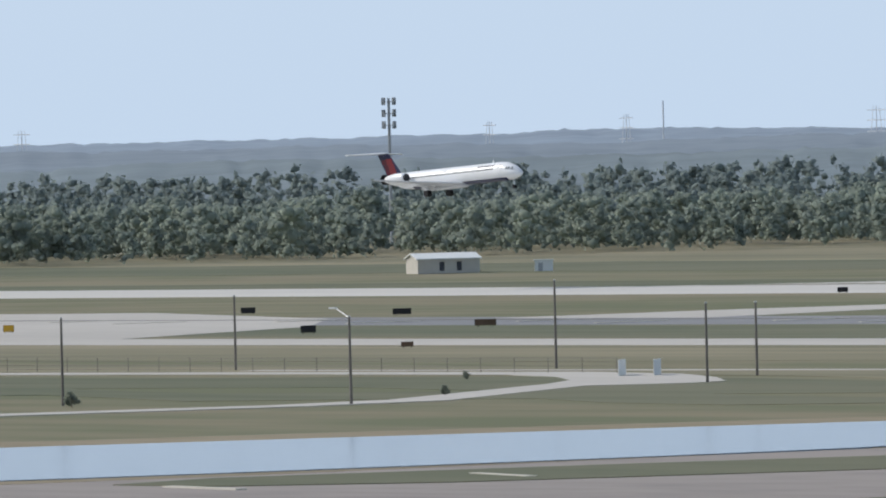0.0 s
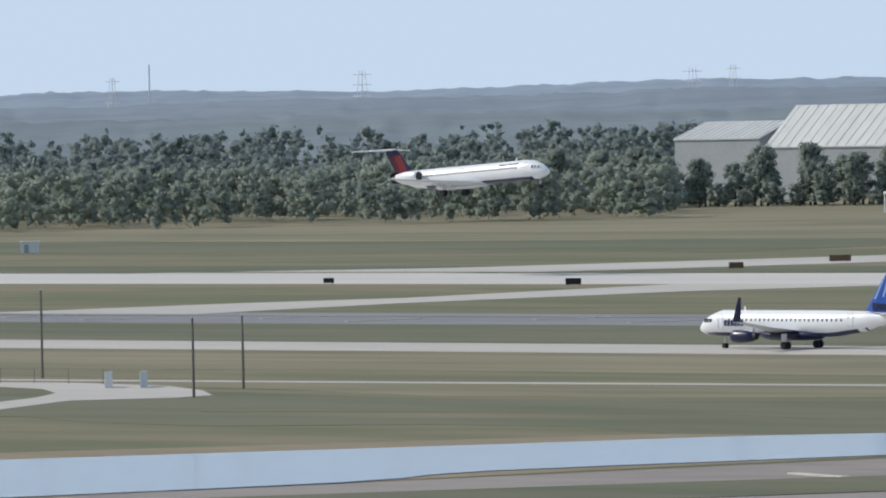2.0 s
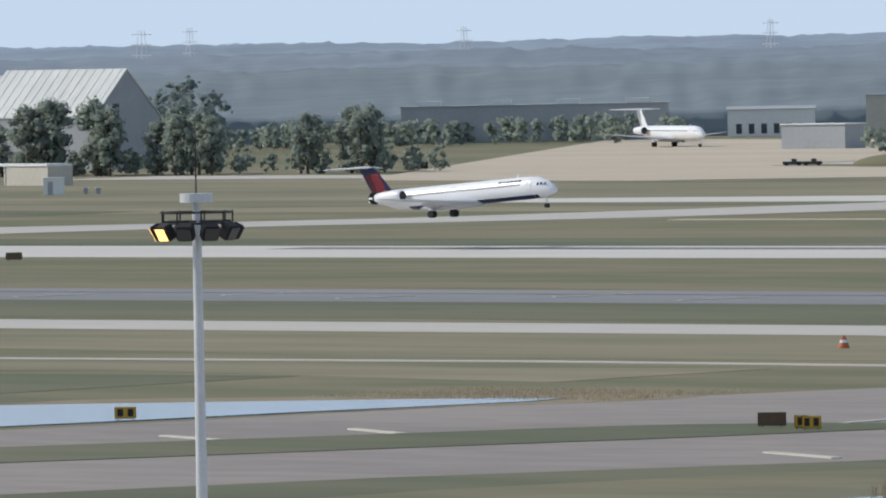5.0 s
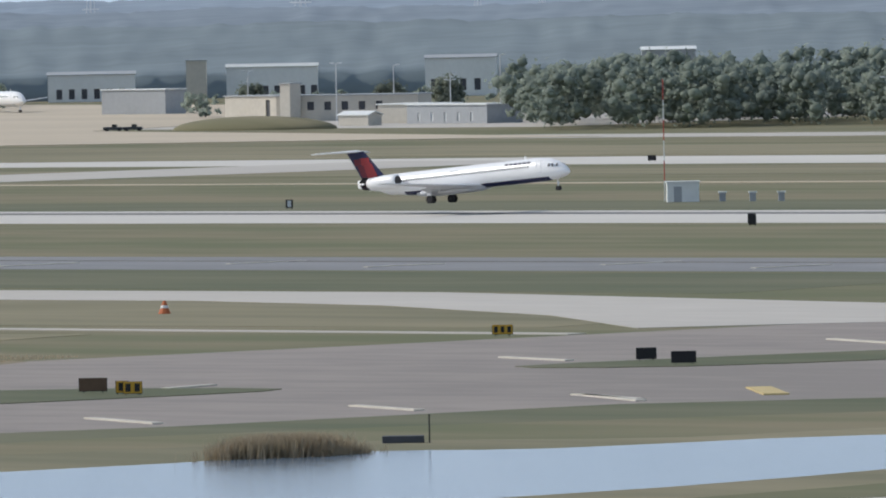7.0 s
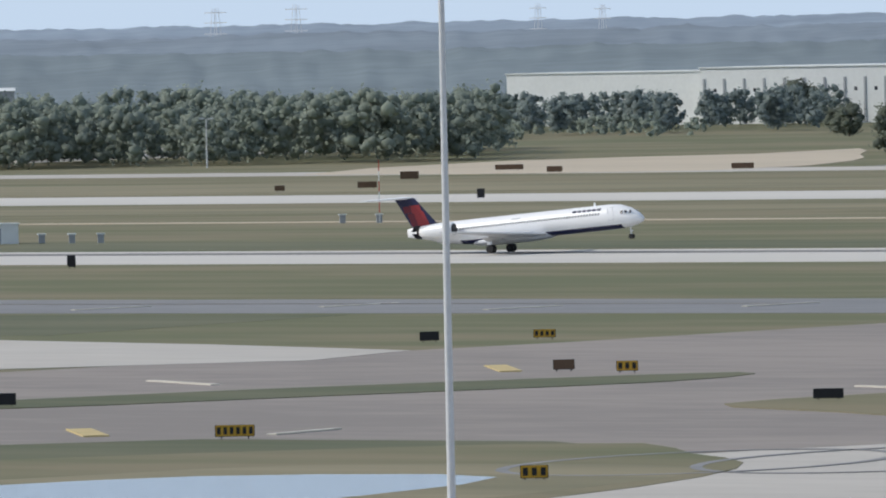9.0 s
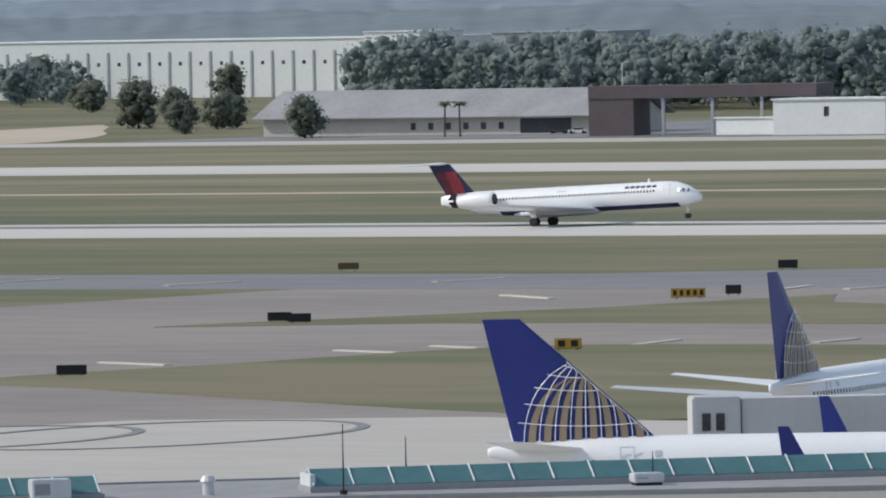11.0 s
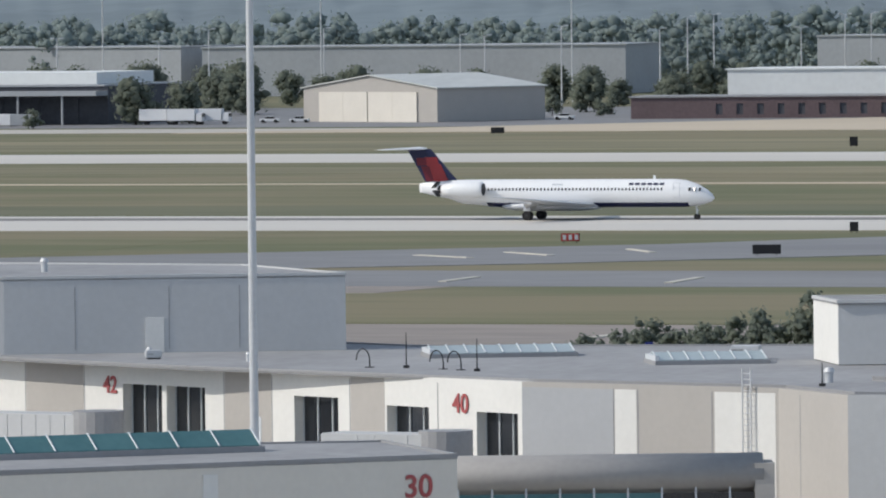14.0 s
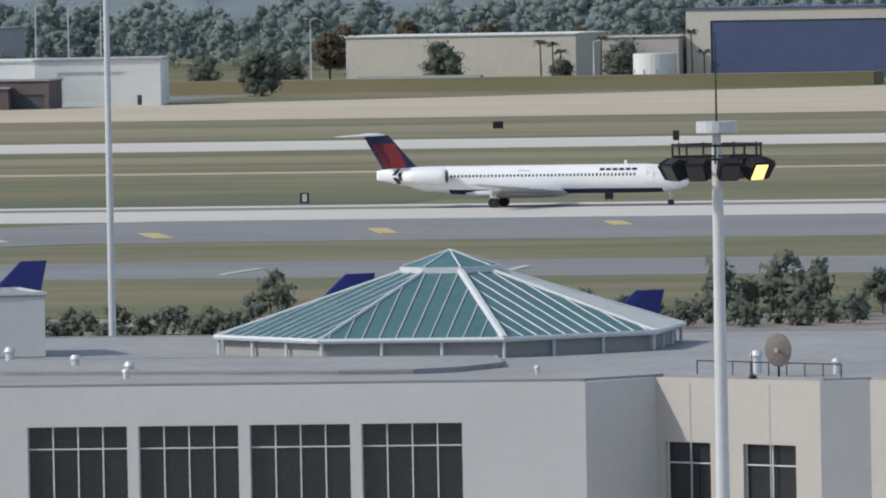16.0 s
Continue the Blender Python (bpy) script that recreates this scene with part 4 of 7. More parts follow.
# glazed pyramid over the hall
def glass_pyramid(cx, cy, r, z0, z1, turn):
    top = empty("glass_pyramid", "eight-sided teal glass pyramid roof with white bars and lantern", "skylight", pose(cx, cy, 0, 0, 0, turn))
    ang = [radians(22.5 + 45 * k) for k in range(8)]
    base = [Vector((r * math.cos(a), r * math.sin(a), z0)) for a in ang]
    rt = 2.9
    crown = [Vector((rt * math.cos(a), rt * math.sin(a), z0 + (z1 - z0) * (1 - rt / r) - 0.15)) for a in ang]
    skirt = bmesh.new()
    prism(skirt, [(b.x * 0.965, b.y * 0.965) for b in base], ZR, z0)
    part("skirt_wall", skirt, "parapet", top, "grey metal skirt wall")
    for k in range(8):
        a, b, c, d = base[k], base[(k + 1) % 8], crown[(k + 1) % 8], crown[k]
        nrm = (b - a).cross(d - a).normalized()
        rows, cols = 3, 9
        lerp = lambda u, v: (a.lerp(b, u)).lerp(d.lerp(c, u), v)
        bm = bmesh.new()
        q = [bm.verts.new(p) for p in (a, b, c, d)]
        q2 = [bm.verts.new(p - nrm * 0.08) for p in (a, b, c, d)]
        bm.faces.new(q)
        bm.faces.new(q2[::-1])
        for i in range(4):
            bm.faces.new((q[i], q[(i + 1) % 4], q2[(i + 1) % 4], q2[i]))
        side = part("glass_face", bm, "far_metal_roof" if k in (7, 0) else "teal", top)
        # bars run straight up the slope from the eave and stop at the hips
        mid0, mid1 = (a + b) / 2, (c + d) / 2
        up, half = mid1 - mid0, (b - a).length / 2
        e = (b - a).normalized()
        ht = (c - d).length / 2
        for i in range(-5, 6):
            s = i * half / 5.5
            v1 = 1.0 if abs(s) <= ht else (half - abs(s)) / (half - ht)
            if v1 > 0.05:
                p0, p1 = mid0 + e * s + nrm * 0.04, mid0 + e * s + up * v1 + nrm * 0.04
                part("glazing_bar", tubed(p0, p1, 0.045, n=5), "white_bar", side)
        hip = bmesh.new()
        tube(hip, a + Vector((0, 0, 0.05)), d + Vector((0, 0, 0.05)), 0.12 if k != 6 else 0.24, n=6)
        part("hip_bar", hip, "white_bar", side)
        part("eave_gutter", tubed(a, b, 0.17, n=6), "white_bar", side)
        for u in (0.0, 0.33, 0.66):
            p = a.lerp(b, u) * 0.985
            part("downpipe", tubed((p.x, p.y, ZR), (p.x, p.y, z0), 0.1, n=6), "white_bar", side)
    lan = bmesh.new()
    zc = crown[0].z
    prism(lan, [(p.x * 1.08, p.y * 1.08) for p in crown], zc - 0.15, zc + 0.28)
    lt = part("lantern", lan, "white_bar", top, "white lantern ring")
    cap = bmesh.new()
    tipv = cap.verts.new((0, 0, z1 + 0.15))
    ring = [cap.verts.new((p.x * 1.02, p.y * 1.02, zc + 0.28)) for p in crown]
    for k in range(8):
        cap.faces.new((ring[k], ring[(k + 1) % 8], tipv))
    cap.faces.new(ring[::-1])
    part("lantern_glass", cap, "teal", lt, "small teal glass cap")
    for k in range(8):
        part("hip_bar", tubed((crown[k].x * 1.02, crown[k].y * 1.02, zc + 0.3), (0, 0, z1 + 0.18), 0.06, n=5), "white_bar", lt)
    return top


glass_pyramid(-135.2, 543.9, 14.6, 10.65, 15.4, 4)

# front arm of the concourse
ARM = [(-242, 367), (-213.5, 391.0), (-182.2, 408.0), (-156.2, 434.6), (-164.5, 446.5), (-190, 434), (-222, 407), (-254, 381)]
roof_slab("roof_arm", ARM, ZR, "flat grey roof of the front concourse arm")
wall_run("wall_arm_1", ARM[0], ARM[1], ZR - 0.16, "stucco", "grey-beige stucco concourse wall", [(5 + 13 * k, 10, 3.2, 3.6, 6, (0, 1)) for k in range(2)])
wall_run("wall_arm_2", ARM[1], ARM[2], ZR - 0.16, "stucco", "grey stucco concourse wall with dark windows", [(3, 4.9, 3.6, 4.3, 4, (0, 1)), (8.4, 4.9, 3.6, 4.3, 4, (0, 1)), (24.6, 4.9, 3.6, 4.3, 4, (0, 1)), (30.0, 4.9, 3.6, 4.3, 4, (0, 1))])
wall_run("wall_arm_3", ARM[2], ARM[3], ZR - 0.16, "stucco", "grey stucco concourse wall with dark windows", [(17.9, 4.6, 3.4, 4.4, 4, (0, 1))])
wall_run("wall_arm_4", ARM[3], ARM[4], ZR - 0.16, "stucco_white", "white stucco end wall", [])
wall_run("wall_arm_5", ARM[5], ARM[6], ZR - 0.16, "stucco_grey", "grey stucco rear wall", [])
wall_run("wall_arm_6", ARM[4], ARM[5], ZR - 0.16, "stucco_grey", "grey stucco rear wall", [])
numerals("34", ARM[1], ARM[2], -8.0, 7.0, 1.5)
numerals("32", ARM[1], ARM[2], 18.4, 7.2, 1.5)
numerals("30", ARM[2], ARM[3], 35.0, 7.5, 1.6)
part_white = part("pilaster", boxed(23.2, 24.0, -0.08, 0.1, 0, 9.0), "stucco_white", m=turned(ARM[2], ARM[3]))
tagged(part_white, "white stucco pilaster", "pilaster", kind="structure")


def roof_light(a, b, w, h, count, group, glass="teal"):
    """A long low teal skylight with white bars, lying along a to b on the roof."""
    d = (Vector(b) - Vector(a)).length
    m = turned(a, b) @ Matrix.Translation((0, 0, ZR))
    top = empty("roof_skylight", "long low teal glass skylight with white bars", "skylight", m, group)
    bm = bmesh.new()
    prof = [(0, 0), (0, 0.35), (w / 2, h), (w, 0.35), (w, 0)]
    loft(bm, [[(x, y, z) for y, z in prof] for x in (0, d)])
    part("curb", boxed(-0.2, d + 0.2, -0.2, w + 0.2, -0.05, 0.3), "parapet", top, "grey metal curb")
    part("glazing", bm, glass, top, "glass slopes")
    for k in range(count + 1):
        x = d * k / count
        b2 = bmesh.new()
        tube(b2, (x, -0.03, 0.38), (x, w / 2, h + 0.04), 0.05, n=5)
        tube(b2, (x, w / 2, h + 0.04), (x, w + 0.03, 0.38), 0.05, n=5)
        part("glazing_bar", b2, "white_bar", top)
    part("end_cap", boxed(-0.15, 0.1, 0.1, w - 0.1, 0.3, h * 0.8), "white_bar", top, "white end cap")
    return top


roof_light((-216.5, 394.5), (-187, 418.5), 3.0, 1.1, 19, "roof skylights")
roof_light((-242, 372.5), (-224.5, 387.5), 3.0, 1.1, 11, "roof skylights")
roof_light((-180.5, 424.5), (-167.5, 436.5), 2.6, 1.1, 8, "roof skylights")
roof_light((-196, 541), (-188, 545), 4.6, 0.75, 8, "roof skylights", "pale_glass")
roof_light((-178.5, 533), (-172.5, 536), 4.6, 0.75, 7, "roof skylights", "pale_glass")

# glazed link bridge
LA, LB = (-178.5, 480.0), (-157.3, 488.0)
ll = (Vector(LB) - Vector(LA)).length
link_b = empty("link_bridge", "curved grey-beige canopy over a green-glazed passenger bridge", "bridge", turned(LA, LB))
bm = bmesh.new()
loft(bm, [[(x, 2.0 + 2.2 * math.cos(a), 5.6 + 1.1 * math.sin(a)) for a in [radians(18 * k) for k in range(20)]] for x in (0, ll)])
part("canopy", bm, "canopy_grey", link_b, "rounded grey-beige canopy", smooth=True)
part("floor_slab", boxed(0, ll, 0.1, 3.9, 0.0, 0.5), "stucco_grey", link_b)
for k in range(12):
    x0 = ll * k / 12
    part("pane", boxed(x0 + 0.05, x0 + ll / 12 - 0.05, 0.35, 0.4, 0.5, 4.6), "teal" if k not in (0, 1, 9, 10, 11) else "window_dark", link_b)
    part("mullion", boxed(x0 - 0.05, x0 + 0.05, 0.25, 0.42, 0.5, 4.9), "white_bar", link_b)
part("end_post", boxed(ll - 0.5, ll + 0.6, -0.1, 3.9, 0, 6.2), "stucco_beige", link_b)


def jet_bridge(a, b, z0, z1, cab=True):
    d = (Vector(b) - Vector(a)).length
    top = empty("jet_bridge", "pale grey ribbed jet bridge beside the gate", "jet bridge", turned(a, b), "jet bridges")
    part("tunnel", boxed(2.2 if cab else 0, d, 0, 2.6, z0, z1, bevel=0.06), "stucco_grey", top, "grey ribbed tunnel")
    for k in range(int(d / 1.1)):
        part("rib", boxed(2.4 + k * 1.1, 2.5 + k * 1.1, -0.03, 0.02, z0 + 0.1, z1 - 0.1), "stucco_grey", top) if 2.5 + k * 1.1 < d else None
    part("leg", boxed(d * 0.45, d * 0.45 + 0.5, 0.6, 2.0, 0.08, z0), "parapet", top, "steel support leg")
    if cab:
        c = part("cab", boxed(-1.0, 2.1, -0.3, 3.0, z0 - 0.2, z1 + 0.15, bevel=0.1), "stucco_grey", top, "boxy grey cab")
        for x in (-0.4, 0.5):
            part("cab_window", boxed(x, x + 0.55, -0.36, -0.28, z0 + 0.9, z0 + 2.0), "window_dark", c)
    part("rotunda", tubed((d, 1.3, 0.08), (d, 1.3, z1 + 0.2), 1.6, n=18), "parapet", top, "round rotunda")
    return top


jet_bridge((-260.5, 527.0), (-237.0, 541.8), 4.6, 7.5)
jet_bridge((-233.5, 527.5), (-211.5, 521.5), 4.2, 6.9, False)
jet_bridge((-188.5, 501.0), (-181.0, 499.8), 4.2, 7.0, False)


# roof clutter
def roof_vent(x, y, z, r, h):
    v = empty("roof_vent", "small galvanised roof vent on the flat roof", "vent", pose(x, y, z), "roof vents")
    r, h = r * 0.7, h * 0.75
    part("stack", tubed((0, 0, 0), (0, 0, h), r, n=12), "pole", v)
    part("cowl", tubed((0, 0, h), (0, 0, h + r), r * 1.5, r * 0.9, n=12), "pole", v)


for x, y, z, r, h in ((-161, 512, ZR, 0.35, 0.9), (-159, 530, ZR, 0.4, 0.9), (-147, 514, ZR, 0.35, 0.7), (-150, 552, ZR, 0.3, 0.8), (-145.5, 508, ZR, 0.25, 0.6), (-152, 520, ZR, 0.35, 0.9), (-227, 553, 14.5, 0.3, 0.9),
                      (-178, 430, ZR, 0.35, 0.8), (-221, 392, ZR, 0.4, 0.9), (-206, 535, ZR, 0.2, 0.7), (-215, 541, ZR, 0.2, 0.7), (-109, 510, ZR, 0.4, 1.4), (-104, 508, ZR, 0.3, 1.0), (-122, 511, ZR, 0.2, 0.5)):
    roof_vent(x, y, z, r, h)


def ac_unit(x, y, z, w, d, h, rot):
    a = empty("roof_unit", "boxy grey rooftop air unit", "air conditioner", pose(x, y, z, 0, 0, rot), "roof units")
    part("casing", boxed(0, w, 0, d, 0.15, h, bevel=0.05), "pole", a)
    part("grille", boxed(0.1, w * 0.45, -0.03, 0.02, 0.35, h - 0.2), "parapet", a)
    part("base_rail", boxed(0.1, w - 0.1, 0.1, d - 0.1, 0, 0.15), "black_iron", a)


for q in ((-231.5, 553, 14.5, 1.2, 1.0, 1.2, 20), (-176.5, 541, ZR, 1.8, 1.4, 0.9, 10), (-203, 402.5, ZR, 1.5, 1.2, 0.6, 40), (-226.5, 384.5, ZR, 1.9, 1.4, 1.1, 40), (-192.5, 421, ZR, 2.2, 1.0, 0.8, 40), (-214, 538, ZR, 1.0, 0.8, 0.6, 30)):
    ac_unit(*q)


def whip(x, y, z, h, r=0.03):
    w = empty("roof_antenna", "thin dark whip antenna on the roof", "antenna", pose(x, y, z), "roof antennas")
    part("rod", tubed((0, 0, 0), (0, 0, h), r, r * 0.5, n=6), "black_iron", w)
    part("base", tubed((0, 0, 0), (0, 0, 0.2), r * 4, n=8), "black_iron", w)


for x, y, h in ((-214.3, 393.5, 3.4), (-217, 405, 2.2), (-203, 404.5, 1.6), (-186, 414, 1.6), (-152.5, 501.6, 0.01), (-193, 528, 2.2), (-187, 524, 2.0), (-100, 505.5, 4.0), (-108, 504, 1.5), (-160, 507.5, 1.4)):
    whip(x, y, ZR + 0.02, h, 0.05)
for x, y in ((-196, 528.5), (-190.5, 526.5), (-189, 525.5)):
    h = empty("roof_hoop", "bent dark cable hoop on the roof", "cable hoop", pose(x, y, ZR, 0, 0, -15), "cable hoops")
    bm = bmesh.new()
    for k in range(8):
        a0, a1 = math.pi * k / 8, math.pi * (k + 1) / 8
        tube(bm, (0.5 * math.cos(a0), 0, 0.5 + 0.7 * math.sin(a0)), (0.5 * math.cos(a1), 0, 0.5 + 0.7 * math.sin(a1)), 0.04, n=5, cap=False)
    tube(bm, (0.5, 0, 0), (0.5, 0, 0.5), 0.05, n=5)
    part("hoop", bm, "black_iron", h)
    part("foot", boxed(0.3, 0.7, -0.2, 0.2, 0, 0.1), "black_iron", h)
# ladder on the panel wall
lad = empty("wall_ladder", "grey steel cage ladder fixed to the wall", "ladder", turned(W40, W40D) @ Matrix.Translation((16.4, -0.25, 0)))
for x in (0, 0.6):
    part("stile", tubed((x, 0, 4.5), (x, 0, 10.6), 0.05, n=6), "pole", lad)
for k in range(18):
    part("rung", tubed((0, 0, 4.7 + k * 0.33), (0.6, 0, 4.7 + k * 0.33), 0.03, n=5), "pole", lad)
# satellite dish
dish = empty("satellite_dish", "round grey satellite dish on a roof post", "satellite dish", pose(-106.8, 505.5, ZR))
bm = bmesh.new()
loft(bm, [[(r * math.cos(a), -0.5 * (1 - r * r) * 0.5, 1.55 + r * math.sin(a)) for a in [6.28319 * k / 20 for k in range(20)]] for r in (0.15, 0.5, 0.85, 0.95)], close=False)
part("reflector", bm, "timber_pole", dish, m=Matrix.Rotation(radians(-25), 4, "Z"))
part("post", tubed((0, 0, 0), (0, 0, 1.5), 0.07, n=8), "black_iron", dish)
part("feed_arm", tubed((0, 0.2, 1.2), (0.2, -0.7, 1.6), 0.03, n=5), "black_iron", dish)
# roof railing
rail = empty("roof_railing", "thin black pipe railing along the roof edge", "railing", turned((-113, 508.5), (-103, 502.3)) @ Matrix.Translation((0, 1.2, ZR)))
for k in range(9):
    part("post", tubed((k * 1.4, 0, 0), (k * 1.4, 0, 0.8), 0.035, n=5), "black_iron", rail)
part("rail", tubed((0, 0, 0.8), (11.2, 0, 0.8), 0.035, n=5), "black_iron", rail)
# small railing below a gate window
cage = empty("gate_railing", "small white steel railing at a gate door", "railing", turned((-228.2, 543.6), W40) @ Matrix.Translation((35.2, -1.2, 3.4)))
for k in range(8):
    part("post", tubed((k * 0.5, 0, 0), (k * 0.5, 0, 1.3), 0.04, n=5), "white_bar", cage)
for z in (0.65, 1.3):
    part("rail", tubed((0, 0, z), (3.5, 0, z), 0.04, n=5), "white_bar", cage)
part("platform", boxed(-0.2, 3.7, -0.2, 1.2, -0.15, 0), "parapet", cage)


# ---- light masts ----
def flood_mast(x, y, h, turn, lit):
    top = empty("floodlight_mast", "pale steel apron mast with black floodlight ring", "light mast", pose(x, y, 0.08, 0, 0, turn), "floodlight masts")
    part("pole", tubed((0, 0, 0), (0, 0, h + 0.6), 0.36, 0.24, n=16), "pole", top, "tapered pale steel pole")
    bm = bmesh.new()
    tube(bm, (0, 0, h + 1.15), (0, 0, h + 1.65), 0.92, n=20)
    tube(bm, (0, 0, h + 0.6), (0, 0, h + 1.15), 0.2, n=10)
    part("cap", bm, "pole", top, "round pale cap")
    part("lightning_rod", tubed((0, 0, h + 1.6), (0, 0, h + 5.6), 0.05, 0.02, n=6), "black_iron", top)
    bm = bmesh.new()
    for k in range(18):
        a0, a1 = 6.28319 * k / 18, 6.28319 * (k + 1) / 18
        for z in (h, h + 0.6):
            tube(bm, (2.0 * math.cos(a0), 2.0 * math.sin(a0), z), (2.0 * math.cos(a1), 2.0 * math.sin(a1), z), 0.06, n=5, cap=False)
        if k % 2 == 0:
            tube(bm, (2.0 * math.cos(a0), 2.0 * math.sin(a0), h - 0.2), (2.0 * math.cos(a0), 2.0 * math.sin(a0), h + 0.7), 0.05, n=5)
    for k in range(6):
        a = 6.28319 * k / 6
        tube(bm, (0, 0, h + 0.1), (2 * math.cos(a), 2 * math.sin(a), h + 0.1), 0.06, n=5)
    ring = part("lamp_ring", bm, "black_iron", top, "black steel lamp ring")
    for k in range(10):
        a = 36 * k + 8
        m = Matrix.Translation((2.15 * math.cos(radians(a)), 2.15 * math.sin(radians(a)), h - 0.45)) @ Matrix.Rotation(radians(a), 4, "Z") @ Matrix.Rotation(radians(28), 4, "Y")
        f = part("floodlight", boxed(-0.3, 0.35, -0.48, 0.48, -0.45, 0.45, bevel=0.08), "black_iron", top, m=m)
        part("lens", boxed(0.36, 0.38, -0.4, 0.4, -0.36, 0.36), "lamp_lit" if k in lit else "window_dark", f)
    for zz in (-0.95,):
        part("cable_loop", tubed((1.1, 0.3, h - 0.3), (1.1, 0.3, h + zz), 0.03, n=5), "black_iron", ring)
    return top


flood_mast(-347.8, 378.5, 24.3, 0, (6, 7))
flood_mast(-87.9, 403.5, 24.2, 0, (9,))


def tall_mast(x, y, h):
    top = empty("tall_mast", "tall plain white tapered apron mast", "light mast", pose(x, y, 0.08), "tall masts")
    part("pole", tubed((0, 0, 0), (0, 0, h), 0.27, 0.17, n=14), "pole", top)
    part("base_plate", tubed((0, 0, 0), (0, 0, 0.25), 0.6, n=14), "pole", top)
    part("lamp_ring", tubed((0, 0, h), (0, 0, h + 0.5), 0.8, n=16), "black_iron", top)


for x, y in ((-266.5, 571), (-179.4, 466.7), (-166, 576.6), (-301.7, 471.8)):
    tall_mast(x, y, 41)


# ---- pond and banks ----
POND = [(-760, 380), (-700, 500), (-667, 560), (-640, 608), (-626, 634), (-600, 655), (-570, 672), (-575, 640), (-582, 606), (-596, 566), (-592, 545), (-604, 500), (-622, 457), (-680, 360)]
patch("pond", POND, 0.13, "water", "pale blue rippled drainage pond", "pond", 3)
patch("pond_bank", [(-790, 380), (-722, 500), (-688, 562), (-652, 620), (-630, 648), (-602, 668), (-566, 684), (-560, 670), (-575, 640), (-590, 560), (-615, 450), (-690, 350)], 0.045, "earth", "bare tan earth bank round the pond", "bank", 3)
POND2 = [(-440, 470), (-424, 532), (-420, 550), (-408, 558), (-395, 582), (-370, 585), (-366, 545), (-372, 500), (-400, 440)]
patch("pond_2", POND2, 0.13, "water", "small pale pond with reeds", "pond", 3)
patch("pond_2_bank", [(-462, 470), (-440, 548), (-425, 566), (-408, 575), (-396, 598), (-360, 600), (-355, 540), (-365, 480), (-400, 420)], 0.125, "grass_dry", "dry grass bank of the small pond", "bank", 3)
# service road loop
patch("service_road", [(-1300, 715), (-960, 712), (-874, 721), (-835, 725), (-812, 720), (-795, 710), (-781, 699), (-779, 692), (-786, 682), (-760, 640), (-762, 622), (-790, 560), (-900, 440), (-905, 446), (-798, 564), (-770, 624), (-770, 640),
                       (-798, 687), (-808, 699), (-822, 709), (-838, 715), (-874, 714), (-960, 705), (-1300, 707)], 0.09, "concrete", "narrow pale concrete service road", "road")
patch("grass_bank", [(-575, 430), (-545, 560), (-505, 640), (-440, 655), (-358, 640), (-340, 500), (-400, 400)], 0.024, "grass_dark", "dark green rough grass round the small pond", "grass", 3)
patch("service_path", [(-900, 724), (-640, 749), (-545, 748), (-545, 751), (-640, 752.5), (-900, 727.5)], 0.09, "concrete", "thin pale concrete path", "path")


# ---- ground markings ----
def dash(a, b, w, material="paint_line"):
    d = (Vector(b) - Vector(a)).length
    bm = bmesh.new()
    box(bm, 0, d, -w / 2, w / 2, 0.0, 0.16)
    o = part("painted_line", bm, material, m=turned(a, b))
    tagged(o, "faded painted taxiway line", "ground marking", kind="structure")


for ax, ay, bx, by in ((-589, 466, -577, 464), (-583, 493.6, -572, 490.4), (-564.5, 572.8, -554, 568.6), (-553, 597, -542, 592), (-545, 613, -534, 607), (-478, 589, -466, 583), (-507.4, 636, -507.7, 643), (-469, 613, -458, 607.5),
                       (-462, 635, -451, 629), (-517, 699, -505.6, 694), (-509, 742, -496, 734), (-461, 634.6, -449, 626.4), (-429.6, 644, -429.6, 654), (-470, 900.6, -459, 891), (-426.5, 737, -416.6, 732), (-416, 763, -407, 758.4),
                       (-411, 773, -403.5, 768.3), (-443.7, 916, -445.5, 928), (-391, 776, -392, 787), (-436, 917, -434, 925), (-399.5, 879, -387.5, 868), (-374.7, 781, -374.6, 790), (-337, 933.5, -338, 947.4), (-310.4, 930.6, -312, 946),
                       (-285, 929, -286.5, 946), (-272, 791, -272, 801), (-371, 1019, -361, 1009.5), (-363.5, 1029.6, -354, 1018), (-352, 1040.7, -345, 1028.7), (-320, 1057, -312.6, 1041), (-255.7, 930, -256, 946), (-226, 935, -227, 947)):
    dash((ax, ay), (bx, by), 1.0)
for ax, ay, bx, by in ((-303, 1068.7, -295.4, 1049), (-277, 1078.4, -270.4, 1058.7), (-252, 1096.6, -247, 1081), (-492, 778, -482, 765), (-453.5, 650, -444, 639)):
    dash((ax, ay), (bx, by), 2.2, "paint_yellow")
for k in range(26):
    x = -1250 + k * 30
    dash((x, 931 + 10 * (k % 2)), (x + 2.5, 944 + 10 * (k % 2)), 0.9)
dash((-1330, 952), (-560, 951), 0.8, "rubber")
# oval painted ring and wheel track on the apron
for (cx, cy, rx, ry, mt) in ((-366, 608, 13, 20, "asphalt"), (-352, 616, 14, 22, "asphalt")):
    bm = bmesh.new()
    rr = []
    for k in range(40):
        a = 6.28319 * k / 40
        rr.append([(cx + (rx + d) * math.cos(a), cy + (ry + d) * math.sin(a), z) for d, z in ((-0.5, 0.1), (0.5, 0.1), (0.5, 0.14), (-0.5, 0.14))])
    loft(bm, rr + [rr[0]], close=False)
    tagged(part("apron_ring", bm, mt), "dark curved wheel track painted on the apron", "ground marking", kind="structure")


